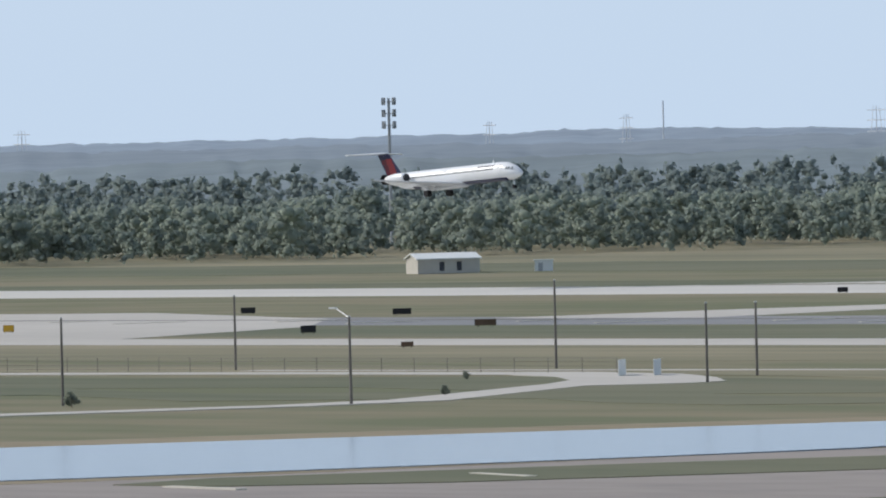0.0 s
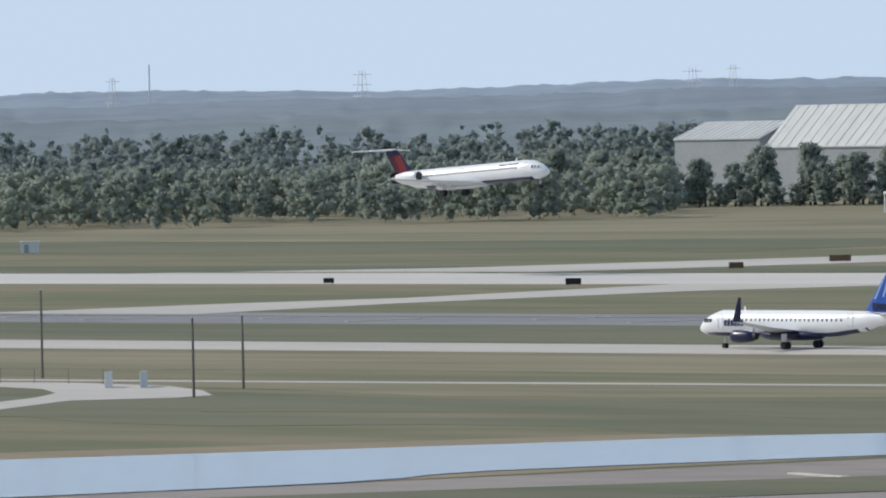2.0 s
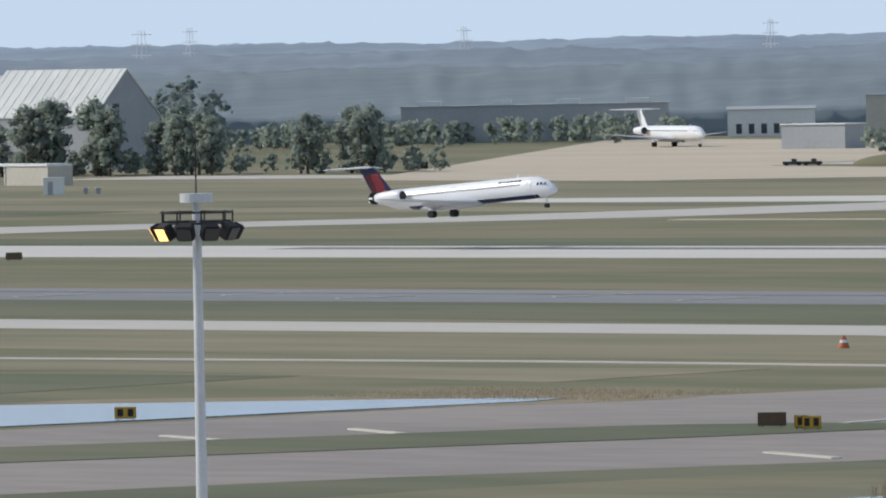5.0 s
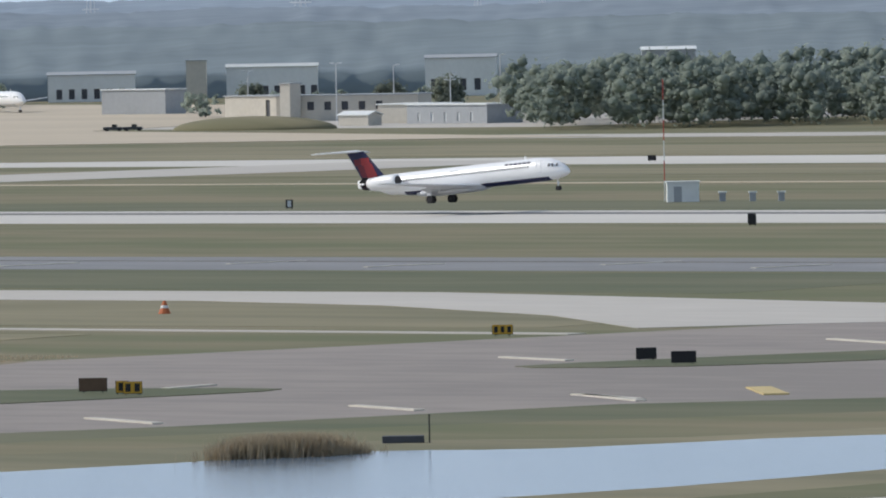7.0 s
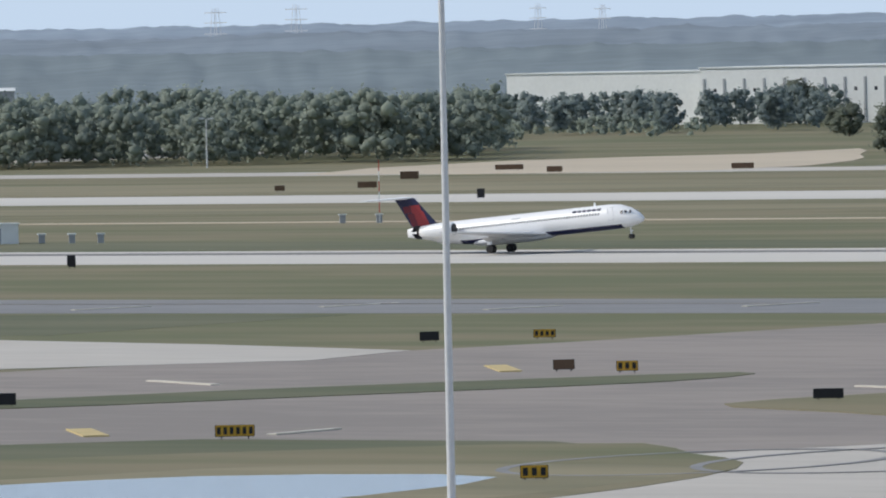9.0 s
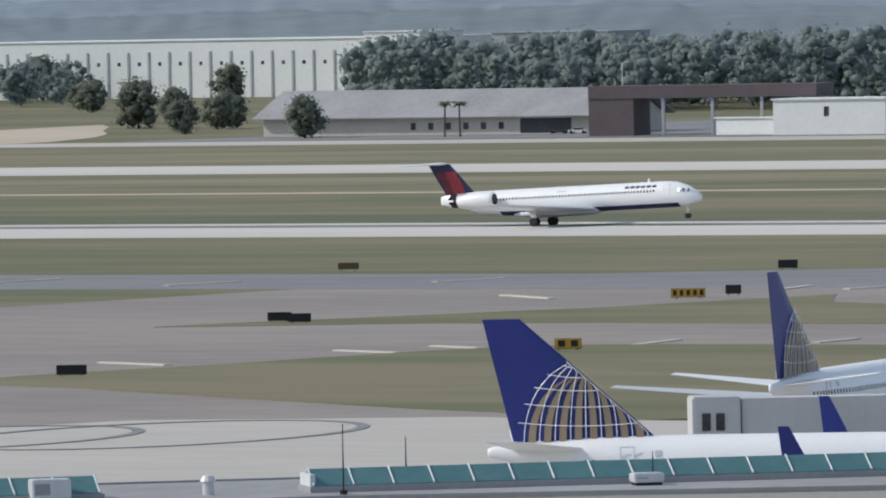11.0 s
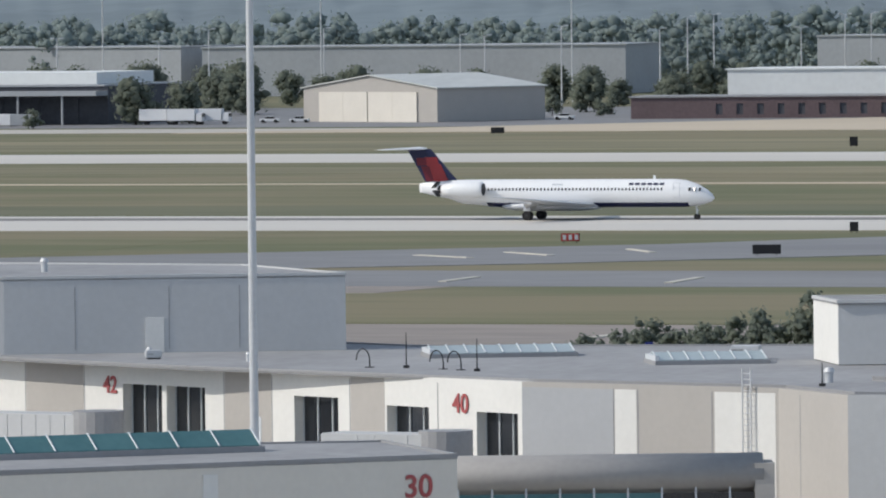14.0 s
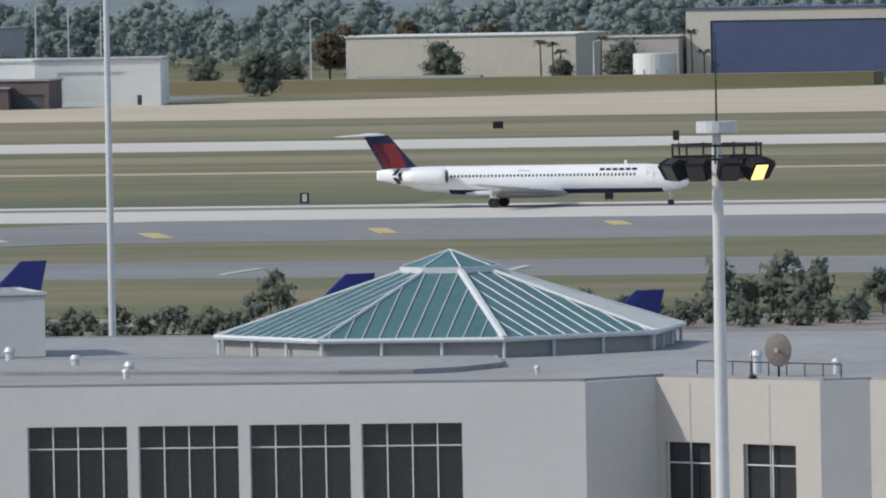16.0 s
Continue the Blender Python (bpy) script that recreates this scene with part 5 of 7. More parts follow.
# ---- airfield signs ----
def field_sign(x, y, w, h, face, rot, bars=0, z=0.03):
    s = empty("airfield_sign", {"sign_black": "black-backed airfield guidance sign on short legs", "sign_yellow": "yellow airfield guidance sign with black marks", "sign_brown": "brown-backed airfield guidance sign on short legs",
                                "sign_red": "small red runway holding sign with white marks"}[face], "sign", pose(x, y, z, 0, 0, rot), "airfield signs")
    part("panel", boxed(-w / 2, w / 2, -0.15, 0.15, 0.25, 0.25 + h, bevel=0.03), face, s)
    part("frame", boxed(-w / 2 - 0.05, w / 2 + 0.05, -0.1, 0.1, 0.2, 0.27 + h), "black_iron", s)
    for dx in (-w * 0.35, w * 0.35):
        part("leg", tubed((dx, 0, 0), (dx, 0, 0.3), 0.05, n=6), "black_iron", s)
    for k in range(bars):
        cx = -w / 2 + w * (k + 0.5) / bars
        part("legend_bar", boxed(cx - w / bars * 0.28, cx + w / bars * 0.28, -0.18, -0.14, 0.4, 0.1 + h), "black_iron" if face == "sign_yellow" else "white_bar", s)


for x, y, w, h, f, b in ((-1228, 990, 2.4, 0.9, "sign_black", 0), (-1175, 980, 3.0, 0.9, "sign_black", 0), (-1076, 879, 2.2, 1.0, "sign_black", 0), (-1076, 914, 3.2, 0.9, "sign_brown", 0), (-1158, 885, 1.6, 1.0, "sign_yellow", 0),
                         (-975, 814, 1.6, 0.6, "sign_brown", 0), (-1214, 1115, 1.8, 0.8, "sign_black", 0), (-1143, 1107, 2.6, 1.0, "sign_black", 0), (-1047, 1095, 2.6, 1.1, "sign_brown", 0), (-580, 621, 1.9, 1.0, "sign_yellow", 2),
                         (-1203, 1207, 2.6, 1.0, "sign_brown", 0), (-1221, 1253, 4.0, 1.1, "sign_brown", 0), (-1676, 1914, 6.0, 1.8, "sign_black", 0), (-508.5, 627.2, 2.4, 1.1, "sign_brown", 0), (-503.5, 625, 1.0, 1.0, "sign_yellow", 1),
                         (-501.5, 624, 1.6, 1.0, "sign_yellow", 2), (-549.5, 743, 2.0, 0.9, "sign_yellow", 3), (-924, 1191.5, 1.1, 1.3, "sign_black", 1), (-768, 1100, 1.0, 1.3, "sign_black", 0), (-497.5, 695, 1.8, 1.0, "sign_black", 0),
                         (-489, 689, 2.2, 1.0, "sign_black", 0), (-429, 637.6, 3.2, 0.9, "sign_yellow", 6), (-537, 836, 2.0, 0.9, "sign_black", 0), (-476.8, 766.5, 2.0, 0.9, "sign_brown", 0), (-468, 764, 2.0, 0.9, "sign_yellow", 3),
                         (-365, 582.3, 2.0, 0.9, "sign_yellow", 3), (-414, 710, 2.6, 0.8, "sign_black", 0), (-458, 828, 2.4, 0.8, "sign_black", 0), (-454, 825, 2.2, 0.8, "sign_black", 0), (-392, 764, 2.4, 0.9, "sign_yellow", 2),
                         (-442, 890, 3.6, 0.9, "sign_yellow", 5), (-441.5, 900, 1.6, 0.9, "sign_black", 0), (-533, 981, 2.4, 0.7, "sign_brown", 0), (-474, 981, 2.2, 0.9, "sign_black", 0), (-382.6, 837, 2.9, 0.8, "sign_black", 0),
                         (-464, 1094, 1.1, 1.4, "sign_black", 0), (-328, 1019.5, 3.2, 1.0, "sign_black", 0), (-368, 1065.6, 2.2, 0.9, "sign_red", 3), (-344, 1105, 1.0, 1.1, "sign_black", 0), (-314, 1184, 1.1, 1.3, "sign_black", 1),
                         (-273, 1186, 1.0, 1.2, "sign_black", 0), (-341, 1533, 1.0, 1.6, "sign_black", 0), (-401, 1652, 1.8, 1.2, "sign_black", 0), (-621, 1754, 2.6, 1.1, "sign_black", 0), (-503.6, 1618, 1.4, 1.6, "sign_black", 0),
                         (-1090, 1526, 1.6, 1.0, "sign_black", 0), (-1074, 1615, 2.0, 1.0, "sign_brown", 0), (-1067, 1638, 4.0, 1.2, "sign_brown", 0), (-972, 1533, 1.4, 1.7, "sign_black", 0), (-1151, 1828, 6.5, 1.1, "sign_brown", 0),
                         (-1115, 1729, 4.0, 1.6, "sign_brown", 0), (-528, 845, 2.3, 0.8, "sign_yellow", 4), (-640, 1530, 1.2, 1.9, "sign_black", 0), (-773, 1107, 1.1, 1.4, "sign_black", 0), (-1078, 1812, 5, 1.2, "sign_brown", 0),
                         (-1118, 1795, 3.5, 1.2, "sign_brown", 0)):
    field_sign(x, y, w, h, f, -math.degrees(math.atan2(x, y)), b)


# ---- perimeter poles, fence, field equipment ----
def timber_pole(x, y, h, arm=False):
    p = empty("perimeter_pole", "slim weathered grey perimeter pole" + (" with lamp arm" if arm else ""), "pole", pose(x, y, 0.0), "perimeter poles")
    part("shaft", tubed((0, 0, 0), (0, 0, h), 0.17, 0.12, n=8), "timber_pole", p)
    part("cap", tubed((0, 0, h), (0, 0, h + 0.12), 0.14, n=8), "pole", p)
    if arm:
        part("lamp_arm", tubed((0, 0, h - 0.1), (-3.0, 0.6, h + 0.9), 0.06, n=6), "pole", p)
        part("lamp_head", boxed(-3.9, -2.9, 0.4, 0.8, h + 0.82, h + 1.0), "pole", p)


for x, y, h, arm in ((-774, 577, 8.3, True), (-961, 722, 8.6, False), (-801, 619.4, 9.6, False), (-905, 727.4, 9.4, False), (-763, 629, 9.4, True), (-854, 736.6, 10.8, False), (-779, 694.4, 9.0, False), (-795, 716.4, 8.5, False)):
    timber_pole(x, y, h, arm)
fence = empty("perimeter_fence", "sagging grey mesh fence beside the service road", "fence", turned((-1000, 716), (-826, 722)))
for k in range(30):
    part("post", tubed((k * 6, 0, 0), (k * 6, 0, 1.9), 0.045, n=6), "timber_pole", fence)
for z in (0.4, 0.9, 1.4, 1.85):
    part("wire", tubed((0, 0, z), (174, 0, z), 0.014, n=4), "timber_pole", fence)
for x, y, s in ((-812, 716, 1), (-816, 714, 0.8)):
    tagged(part("fence_gate", boxed(-2.6, 2.6, -0.05, 0.05, 0.1, 2.0), "far_white", m=pose(x, y, -0.06, 0, 0, -50)), "pale mesh gate panel", "gate")


def shelter_box(name, label, x, y, w, d, h, wall, roof, rot, cat="shed"):
    s = empty(name, label, cat, pose(x, y, 0.0, 0, 0, rot))
    part("wall", boxed(-w / 2, w / 2, 0, d, 0, h), wall, s)
    part("roof", boxed(-w / 2 - 0.2, w / 2 + 0.2, -0.2, d + 0.2, h, h + 0.2), roof, s)
    part("door", boxed(-w * 0.3, -w * 0.05, -0.05, 0.05, 0, h * 0.8), "far_grey", s)
    return s


shelter_box("equipment_shelter", "cream equipment shelter beside a red-white mast", -871, 1228, 5.2, 4, 3.2, "far_white", "far_white", 38)
shelter_box("white_shed", "small bright white shed on the grass", -1520, 1604, 5.0, 4, 4.0, "far_white", "far_white", 43)
shelter_box("small_shed", "small grey-white shed at the wood's edge", -1930, 1858, 9, 5, 4.6, "far_grey", "far_white", 46)
shelter_box("electrical_hut", "tiny pale electrical hut", -1557, 1340, 4, 3, 2.4, "far_white", "far_white", 48)
car = empty("carport", "open-sided pale carport with white roof", "carport", turned((-1662, 1722), (-1626, 1714)))
part("roof", boxed(0, 36, 0, 8, 5.0, 5.6), "far_white", car, "flat white roof")
part("store_wall", boxed(17, 36, 0.3, 8, 0, 5.0), "far_cream", car)
for k in range(5):
    part("post", boxed(k * 4, k * 4 + 0.3, 0.2, 0.5, 0, 5.0), "far_white", car)
for x, y, z in ((-879, 1234, 20), (-875, 1347, 11)):
    a = empty("field_mast", "thin red and white lattice mast", "mast", pose(x, y, 0.0), "field masts")
    for k in range(6):
        b = bmesh.new()
        tube(b, (0, 0, z * k / 6), (0, 0, z * (k + 1) / 6), 0.09, n=5)
        part("mast_section", b, "sign_red" if k % 2 else "far_white", a)
for x, y in ((-870, 1352), (-877, 1350), (-884, 1349), (-866, 1232), (-860, 1232), (-855, 1233), (-1519, 1614), (-1514, 1613)):
    shelter_box("field_cabinet", "small grey field equipment cabinet", x, y, 1.0, 0.8, 1.4, "far_grey", "far_white", 38, "cabinet")
cone = empty("marker_cone", "orange and white marker cone on the grass", "marker", pose(-631, 791, 0.05))
part("cone_body", tubed((0, 0, 0), (0, 0, 1.4), 0.7, 0.15, n=10), "terracotta", cone)
part("band", tubed((0, 0, 0.6), (0, 0, 0.9), 0.48, 0.38, n=10), "far_white", cone)


# ---- far buildings ----
def hall(name, label, a, b, depth, h, wall, roof, ridge=0.0, windows=(), cat="building", eave=0.4, doors=()):
    """A hall whose front runs from a to b, left to right; windows and doors are (x, w, z, h, material) on the front."""
    d = (Vector(b) - Vector(a)).length
    top = empty(name, label, cat, turned(a, b) @ Matrix.Translation((0, 0, 0.05)))
    holes = [(x, x + w, z, z + hh) for x, w, z, hh, mt in windows]
    bm = bmesh.new()
    cut_wall(bm, d, 0, h, 0.5, holes)
    w = part("wall", bm, wall, top)
    part("side_wall", boxed(0, 0.5, 0.5, depth, 0, h), wall, top)
    part("side_wall", boxed(d - 0.5, d, 0.5, depth, 0, h), wall, top)
    part("back_wall", boxed(0.5, d - 0.5, depth - 0.5, depth, 0, h), wall, top)
    for x, ww, z, hh, mt in windows:
        part("window", boxed(x, x + ww, 0.3, 0.4, z, z + hh), mt, w)
    bm = bmesh.new()
    e = eave
    if ridge:
        loft(bm, [[(x, -e, h), (x, depth / 2, h + ridge), (x, depth + e, h), (x, depth + e, h - 0.25), (x, depth / 2, h + ridge - 0.25), (x, -e, h - 0.25)] for x in (-e, d + e)])
        g = bmesh.new()
        for x in (0.1, d - 0.4):
            loft(g, [[(xx, 0, h - 0.3), (xx, depth, h - 0.3), (xx, depth / 2, h + ridge - 0.3)] for xx in (x, x + 0.3)])
        part("gable", g, wall, top)
    else:
        box(bm, -e, d + e, -e, depth + e, h, h + 0.35)
    part("roof", bm, roof, top)
    return top


# big old hangars behind the pines
def ridge_hangar(a, b, run, ze, zr, label):
    d = (Vector(b) - Vector(a)).length
    top = empty("old_hangar", label, "hangar", turned(a, b), "old hangars")
    bm = bmesh.new()
    loft(bm, [[(x, 0, ze), (x, run, zr), (x, 2 * run, ze), (x, 2 * run, ze - 0.4), (x, run, zr - 0.4), (x, 0, ze - 0.4)] for x in (0, d)])
    part("roof", bm, "far_metal_roof", top, "steep patched metal roof")
    g = bmesh.new()
    for x in (0.2, d - 0.7):
        loft(g, [[(xx, 0.4, 0), (xx, 0.4, ze - 0.4), (xx, run, zr - 0.5), (xx, 2 * run - 0.4, ze - 0.4), (xx, 2 * run - 0.4, 0)] for xx in (x, x + 0.5)])
    box(g, 0.7, d - 0.7, 0.4, 0.9, 0, ze - 0.4)
    # the gable's shade is put into the grey wall colour
    w = part("wall", g, "far_grey", top, "hangar wall greyed for its shaded gable")
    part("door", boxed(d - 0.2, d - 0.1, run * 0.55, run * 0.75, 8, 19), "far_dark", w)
    for k in range(14):
        x = d * (k + 0.5) / 14
        b2 = bmesh.new()
        tube(b2, (x, -0.02, ze + 0.03), (x, run, zr + 0.03), 0.09, n=4)
        part("roof_seam", b2, "far_grey", top)


ridge_hangar((-1957, 1938), (-1921, 1938), 14, 18.2, 23.2, "long grey-roofed annex of old hangar")
ridge_hangar((-1917, 1936), (-1862, 1936), 14, 15.5, 27.6, "old hangar with steep pale metal roof")
ridge_hangar((-1866, 1936), (-1818, 1936), 14, 15.5, 29.1, "tall old hangar with steep patched metal roof")
hall("low_hut", "low cream service hut with pale gable roof", (-1572, 1316), (-1566, 1329), 10, 3.4, "far_cream", "far_white", 1.2, [(5, 1.2, 0.6, 2.0, "far_dark"), (9, 1.2, 0.6, 2.0, "far_dark")])
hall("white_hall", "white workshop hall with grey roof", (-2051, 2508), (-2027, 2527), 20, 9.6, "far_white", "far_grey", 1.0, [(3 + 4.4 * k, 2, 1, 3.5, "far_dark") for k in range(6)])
hall("block_tower", "plain cream block tower", (-1970, 2484), (-1964.5, 2488), 8, 14, "far_cream", "far_grey")
hall("white_hall", "white loading hall with dark doors", (-1965, 2500), (-1940, 2519), 24, 11.6, "far_white", "far_metal_roof", 1.0, [(8 + 4.2 * k, 2.2, 1, 4, "far_dark") for k in range(6)])
hall("cream_office", "cream flat-roofed office block", (-1634, 2078), (-1603, 2070), 16, 6.9, "far_cream", "far_grey", 0, [(19, 2, 1, 5, "far_dark"), (26, 2, 1, 5, "far_dark")])
hall("cream_office", "cream flat-roofed office wing", (-1603, 2062), (-1565, 2078), 16, 7.0, "far_cream", "far_grey", 0, [(4 + 5 * k, 2, 3, 2.4, "far_dark") for k in range(6)])
hall("stair_tower", "slim cream stair tower", (-1598.5, 2058), (-1595, 2058), 5, 10.6, "far_cream", "far_grey")
hall("low_store", "low cream store with flat white roof", (-1532, 2016), (-1515, 2018), 16, 5.0, "far_cream", "far_white")
hall("low_store", "low grey store with flat white roof", (-1513, 2004), (-1483, 2000), 14, 5.0, "far_grey", "far_white", 0, [(4 + 5 * k, 1.0, 0.6, 2.4, "far_white") for k in range(5)])
hall("kiosk", "small cream kiosk with gable roof", (-1518, 1980), (-1508, 1980), 6, 3.0, "far_cream", "far_white", 1.0)
hall("far_shed", "far grey-white shed beyond the compound", (-1923, 2558), (-1903, 2572), 20, 13.4, "far_white", "far_grey", 1.0, [(2 + 5 * k, 2.2, 2, 4, "far_dark") for k in range(4)])
hall("far_shed", "far pale shed roof over the trees", (-1862, 2602), (-1847, 2613), 16, 14.8, "far_grey", "far_white", 1.0)
hall("low_annex", "low grey annex by the far apron", (-1790, 2215), (-1765, 2215), 10, 7.5, "far_grey", "far_white")
shed = hall("long_shed", "long grey shed with pale roof lights beyond the apron", (-2112, 2404), (-2040, 2462), 24, 12.6, "far_grey", "far_grey")
for k in range(4):
    part("roof_light", boxed(6 + 24 * k, 14 + 24 * k, 0.5, 9, 12.9, 14.6), "far_white", shed, "pale raised roof light")
WA, WB = (-1560, 2596), (-1385, 2596)
hall("warehouse", "long white tilt-up warehouse with dark vents", WA, WB, 60, 18.4, "far_white", "far_white", 0, [(5 + 7.6 * k, 1.2, 10.5, 1.2, "far_dark") for k in range(22)])
for k in range(23):
    tagged(part("warehouse_pilaster", boxed(1.2 + 7.6 * k, 1.9 + 7.6 * k, -0.3, 0.0, 0, 15.0), "far_grey", m=turned(WA, WB)), "grey wall pilaster", "pilaster", kind="structure")
hall("warehouse_end", "raised white end block of the warehouse", (-1402, 2594), (-1382, 2594), 30, 20.2, "far_white", "far_white")
hall("warehouse_wing", "low white warehouse wing behind trees", (-1640, 2604), (-1561, 2604), 40, 17.4, "far_white", "far_white")
hall("grey_store", "far blue-grey storage hall", (-1380, 2640), (-1338, 2640), 30, 19.0, "far_grey", "far_grey")
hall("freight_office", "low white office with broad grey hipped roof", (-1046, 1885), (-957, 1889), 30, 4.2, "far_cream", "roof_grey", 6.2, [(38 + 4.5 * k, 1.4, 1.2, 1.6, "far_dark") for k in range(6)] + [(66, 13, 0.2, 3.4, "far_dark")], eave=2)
can = empty("brown_canopy", "long dark brown fuel canopy on posts", "canopy", turned((-943, 1850), (-876, 1862)))
part("fascia", boxed(0, 53.2, 0, 14, 8.4, 11.2), "brown_wall", can, "deep brown fascia")
part("end_wall", boxed(0, 10.5, 0.2, 13.5, 0, 8.4), "brown_wall", can)
for k in range(4):
    part("post", boxed(17 + 11.5 * k, 17.7 + 11.5 * k, 0.4, 1.1, 0, 8.4), "far_grey", can)
hall("white_store", "plain pale blue-white store with one small window", (-893, 1842), (-866, 1843), 16, 7.7, "far_white", "far_white", 0, [(12.2, 1.3, 4.0, 2.2, "far_dark")])
hall("yard_wall", "low pale yard wall", (-912, 1852), (-893, 1850), 1, 3.6, "far_white", "far_white")
# the shade under the dock is put into dark wall and panels
dock = hall("freight_dock", "long freight dock with white roof, bay shade painted dark", (-884, 1882), (-758, 1882), 46, 8.4, "far_dark", "far_grey", 0, [(3 + 9 * k, 7.0, 0.3, 5.2, "far_dark") for k in range(14)])
part("upper_roof", boxed(6, 122, 6, 40, 8.8, 11.4), "far_white", dock, "raised white metal roof")
part("canopy", boxed(-1, 127, -7, 0, 6.4, 7.4), "far_grey", dock, "grey dock canopy")
for k in range(12):
    part("canopy_post", boxed(3 + 10.5 * k, 3.4 + 10.5 * k, -6.4, -6.0, 0, 6.4), "far_grey", dock)
for k in range(4):
    part("dock_lamp", boxed(24 + 22 * k, 24.5 + 22 * k, -7.2, -7.0, 5.9, 6.2), "lamp_lit", dock)
def container(x, y, col):
    c = empty("freight_container", {"container_green": "dull green steel freight container in the yard", "far_grey": "grey steel freight container in the yard", "vehicle_white": "white steel freight container in the yard"}[col], "container", pose(x, y, 0.06, 0, 0, 3), "freight containers")
    part("shell", boxed(-3.0, 3.0, -1.2, 1.2, 0.15, 2.6, bevel=0.04), col, c)
    for k in range(12):
        part("corrugation", boxed(-2.8 + 0.48 * k, -2.62 + 0.48 * k, -1.25, -1.18, 0.3, 2.45), col, c)
    for dx in (-2.9, 2.7):
        part("skid", boxed(dx, dx + 0.2, -1.2, 1.2, 0.0, 0.15), "black_iron", c)


for x, y, col in ((-829, 1885, "container_green"), (-821, 1883, "far_grey"), (-812, 1880, "container_green"), (-803, 1878, "far_grey"), (-777, 1870, "vehicle_white"), (-771, 1868, "far_grey")):
    container(x, y, col)
# beige hangar, turned to the runway
A, B, C = (-720.5, 1907), (-683, 1890), (-664, 1903)
hg = empty("beige_hangar", "beige metal hangar with tall sliding doors", "hangar", turned(A, B))
L1 = (Vector(B) - Vector(A)).length
bm = bmesh.new()
loft(bm, [[(0, y, 0), (0, y, 7.4), (L1 / 2, y, 10.0), (L1, y, 7.4), (L1, y, 0)] for y in (0, 34)])
part("wall", bm, "stucco_beige", hg, "beige ribbed metal wall")
bm = bmesh.new()
loft(bm, [[(-0.5, y, 7.35), (L1 / 2, y, 10.15), (L1 + 0.5, y, 7.35), (L1 + 0.5, y, 7.6), (L1 / 2, y, 10.4), (-0.5, y, 7.6)] for y in (-0.5, 34.5)])
part("roof", bm, "far_metal_roof", hg, "low pale metal roof")
for k in range(4):
    part("sliding_door", boxed(5 + 7.6 * k, 12.4 + 7.6 * k, -0.25 - 0.12 * (k % 2), -0.1, 0, 6.6), "stucco", hg, "tall cream sliding door")
hall("brick_offices", "long low maroon brick office building", (-648, 1918), (-577, 1926), 18, 4.6, "brick_wall", "roof_grey", 0, [(19 + 4.6 * k, 1.5, 0.8, 2.4, "far_dark") for k in range(11)])
hall("white_hangar", "long white panelled building behind brick offices", (-640, 1962), (-578, 1966), 30, 10.0, "far_white", "far_white", 0)
hall("white_hangar", "pale grey hangar end with roller door", (-578, 1950), (-551, 1956), 34, 10.2, "far_white", "far_grey", 0, [(5, 15, 0.2, 7.4, "far_white"), (22.5, 1, 0.2, 2.2, "far_dark")])
hall("porch", "brown entrance porch with dark glazed doors", (-582, 1930), (-569, 1930), 10, 6.2, "brown_wall", "roof_grey", 0, [(4, 8, 0.2, 3.0, "far_dark")])
hall("cream_hall", "plain cream windowless hall", (-582, 2238), (-523, 2238), 34, 11.4, "far_cream", "far_white", 0)
hall("blue_hangar", "large hangar with slate-blue sliding doors", (-482, 2180), (-380, 2180), 50, 17.4, "far_cream", "blue_door", 0, [(6, 92, 0.2, 14.5, "blue_door")])
hall("blue_hangar_office", "tan office block beside the hangar", (-502, 2176), (-483, 2176), 20, 11.0, "stucco_beige", "far_cream", 0)
tk = empty("round_tank", "round white storage tank with railings", "tank", pose(-486.5, 2165, 0.05))
part("shell", tubed((0, 0, 0), (0, 0, 7.2), 5.2, n=28), "far_white", tk)
for k in range(10):
    a = 6.28319 * k / 10
    part("strut", tubed((5.3 * math.cos(a), 5.3 * math.sin(a), 0), (5.3 * math.cos(a), 5.3 * math.sin(a), 3.5), 0.12, n=5), "far_grey", tk)
hall("grey_warehouse", "long low grey warehouse beyond the yard", (-890, 2280), (-775, 2290), 40, 12.8, "far_grey", "far_grey")
hall("grey_warehouse", "low grey warehouse beyond the trees", (-735, 2330), (-702, 2330), 30, 14.2, "far_grey", "far_grey")
hall("grey_warehouse", "long low grey warehouse beyond the yard", (-1010, 2300), (-900, 2290), 40, 13.0, "far_grey", "far_grey")
tagged(part("earth_berm", boxed(-590, -420, 2100, 2112, 0, 3.0), "grass_dry"), "low grassy earth berm", "berm", kind="structure")
tagged(part("blast_wall", boxed(-545, -515, 2105, 2108, 0, 3.6), "far_grey"), "low sloped grey blast wall", "wall", kind="structure")


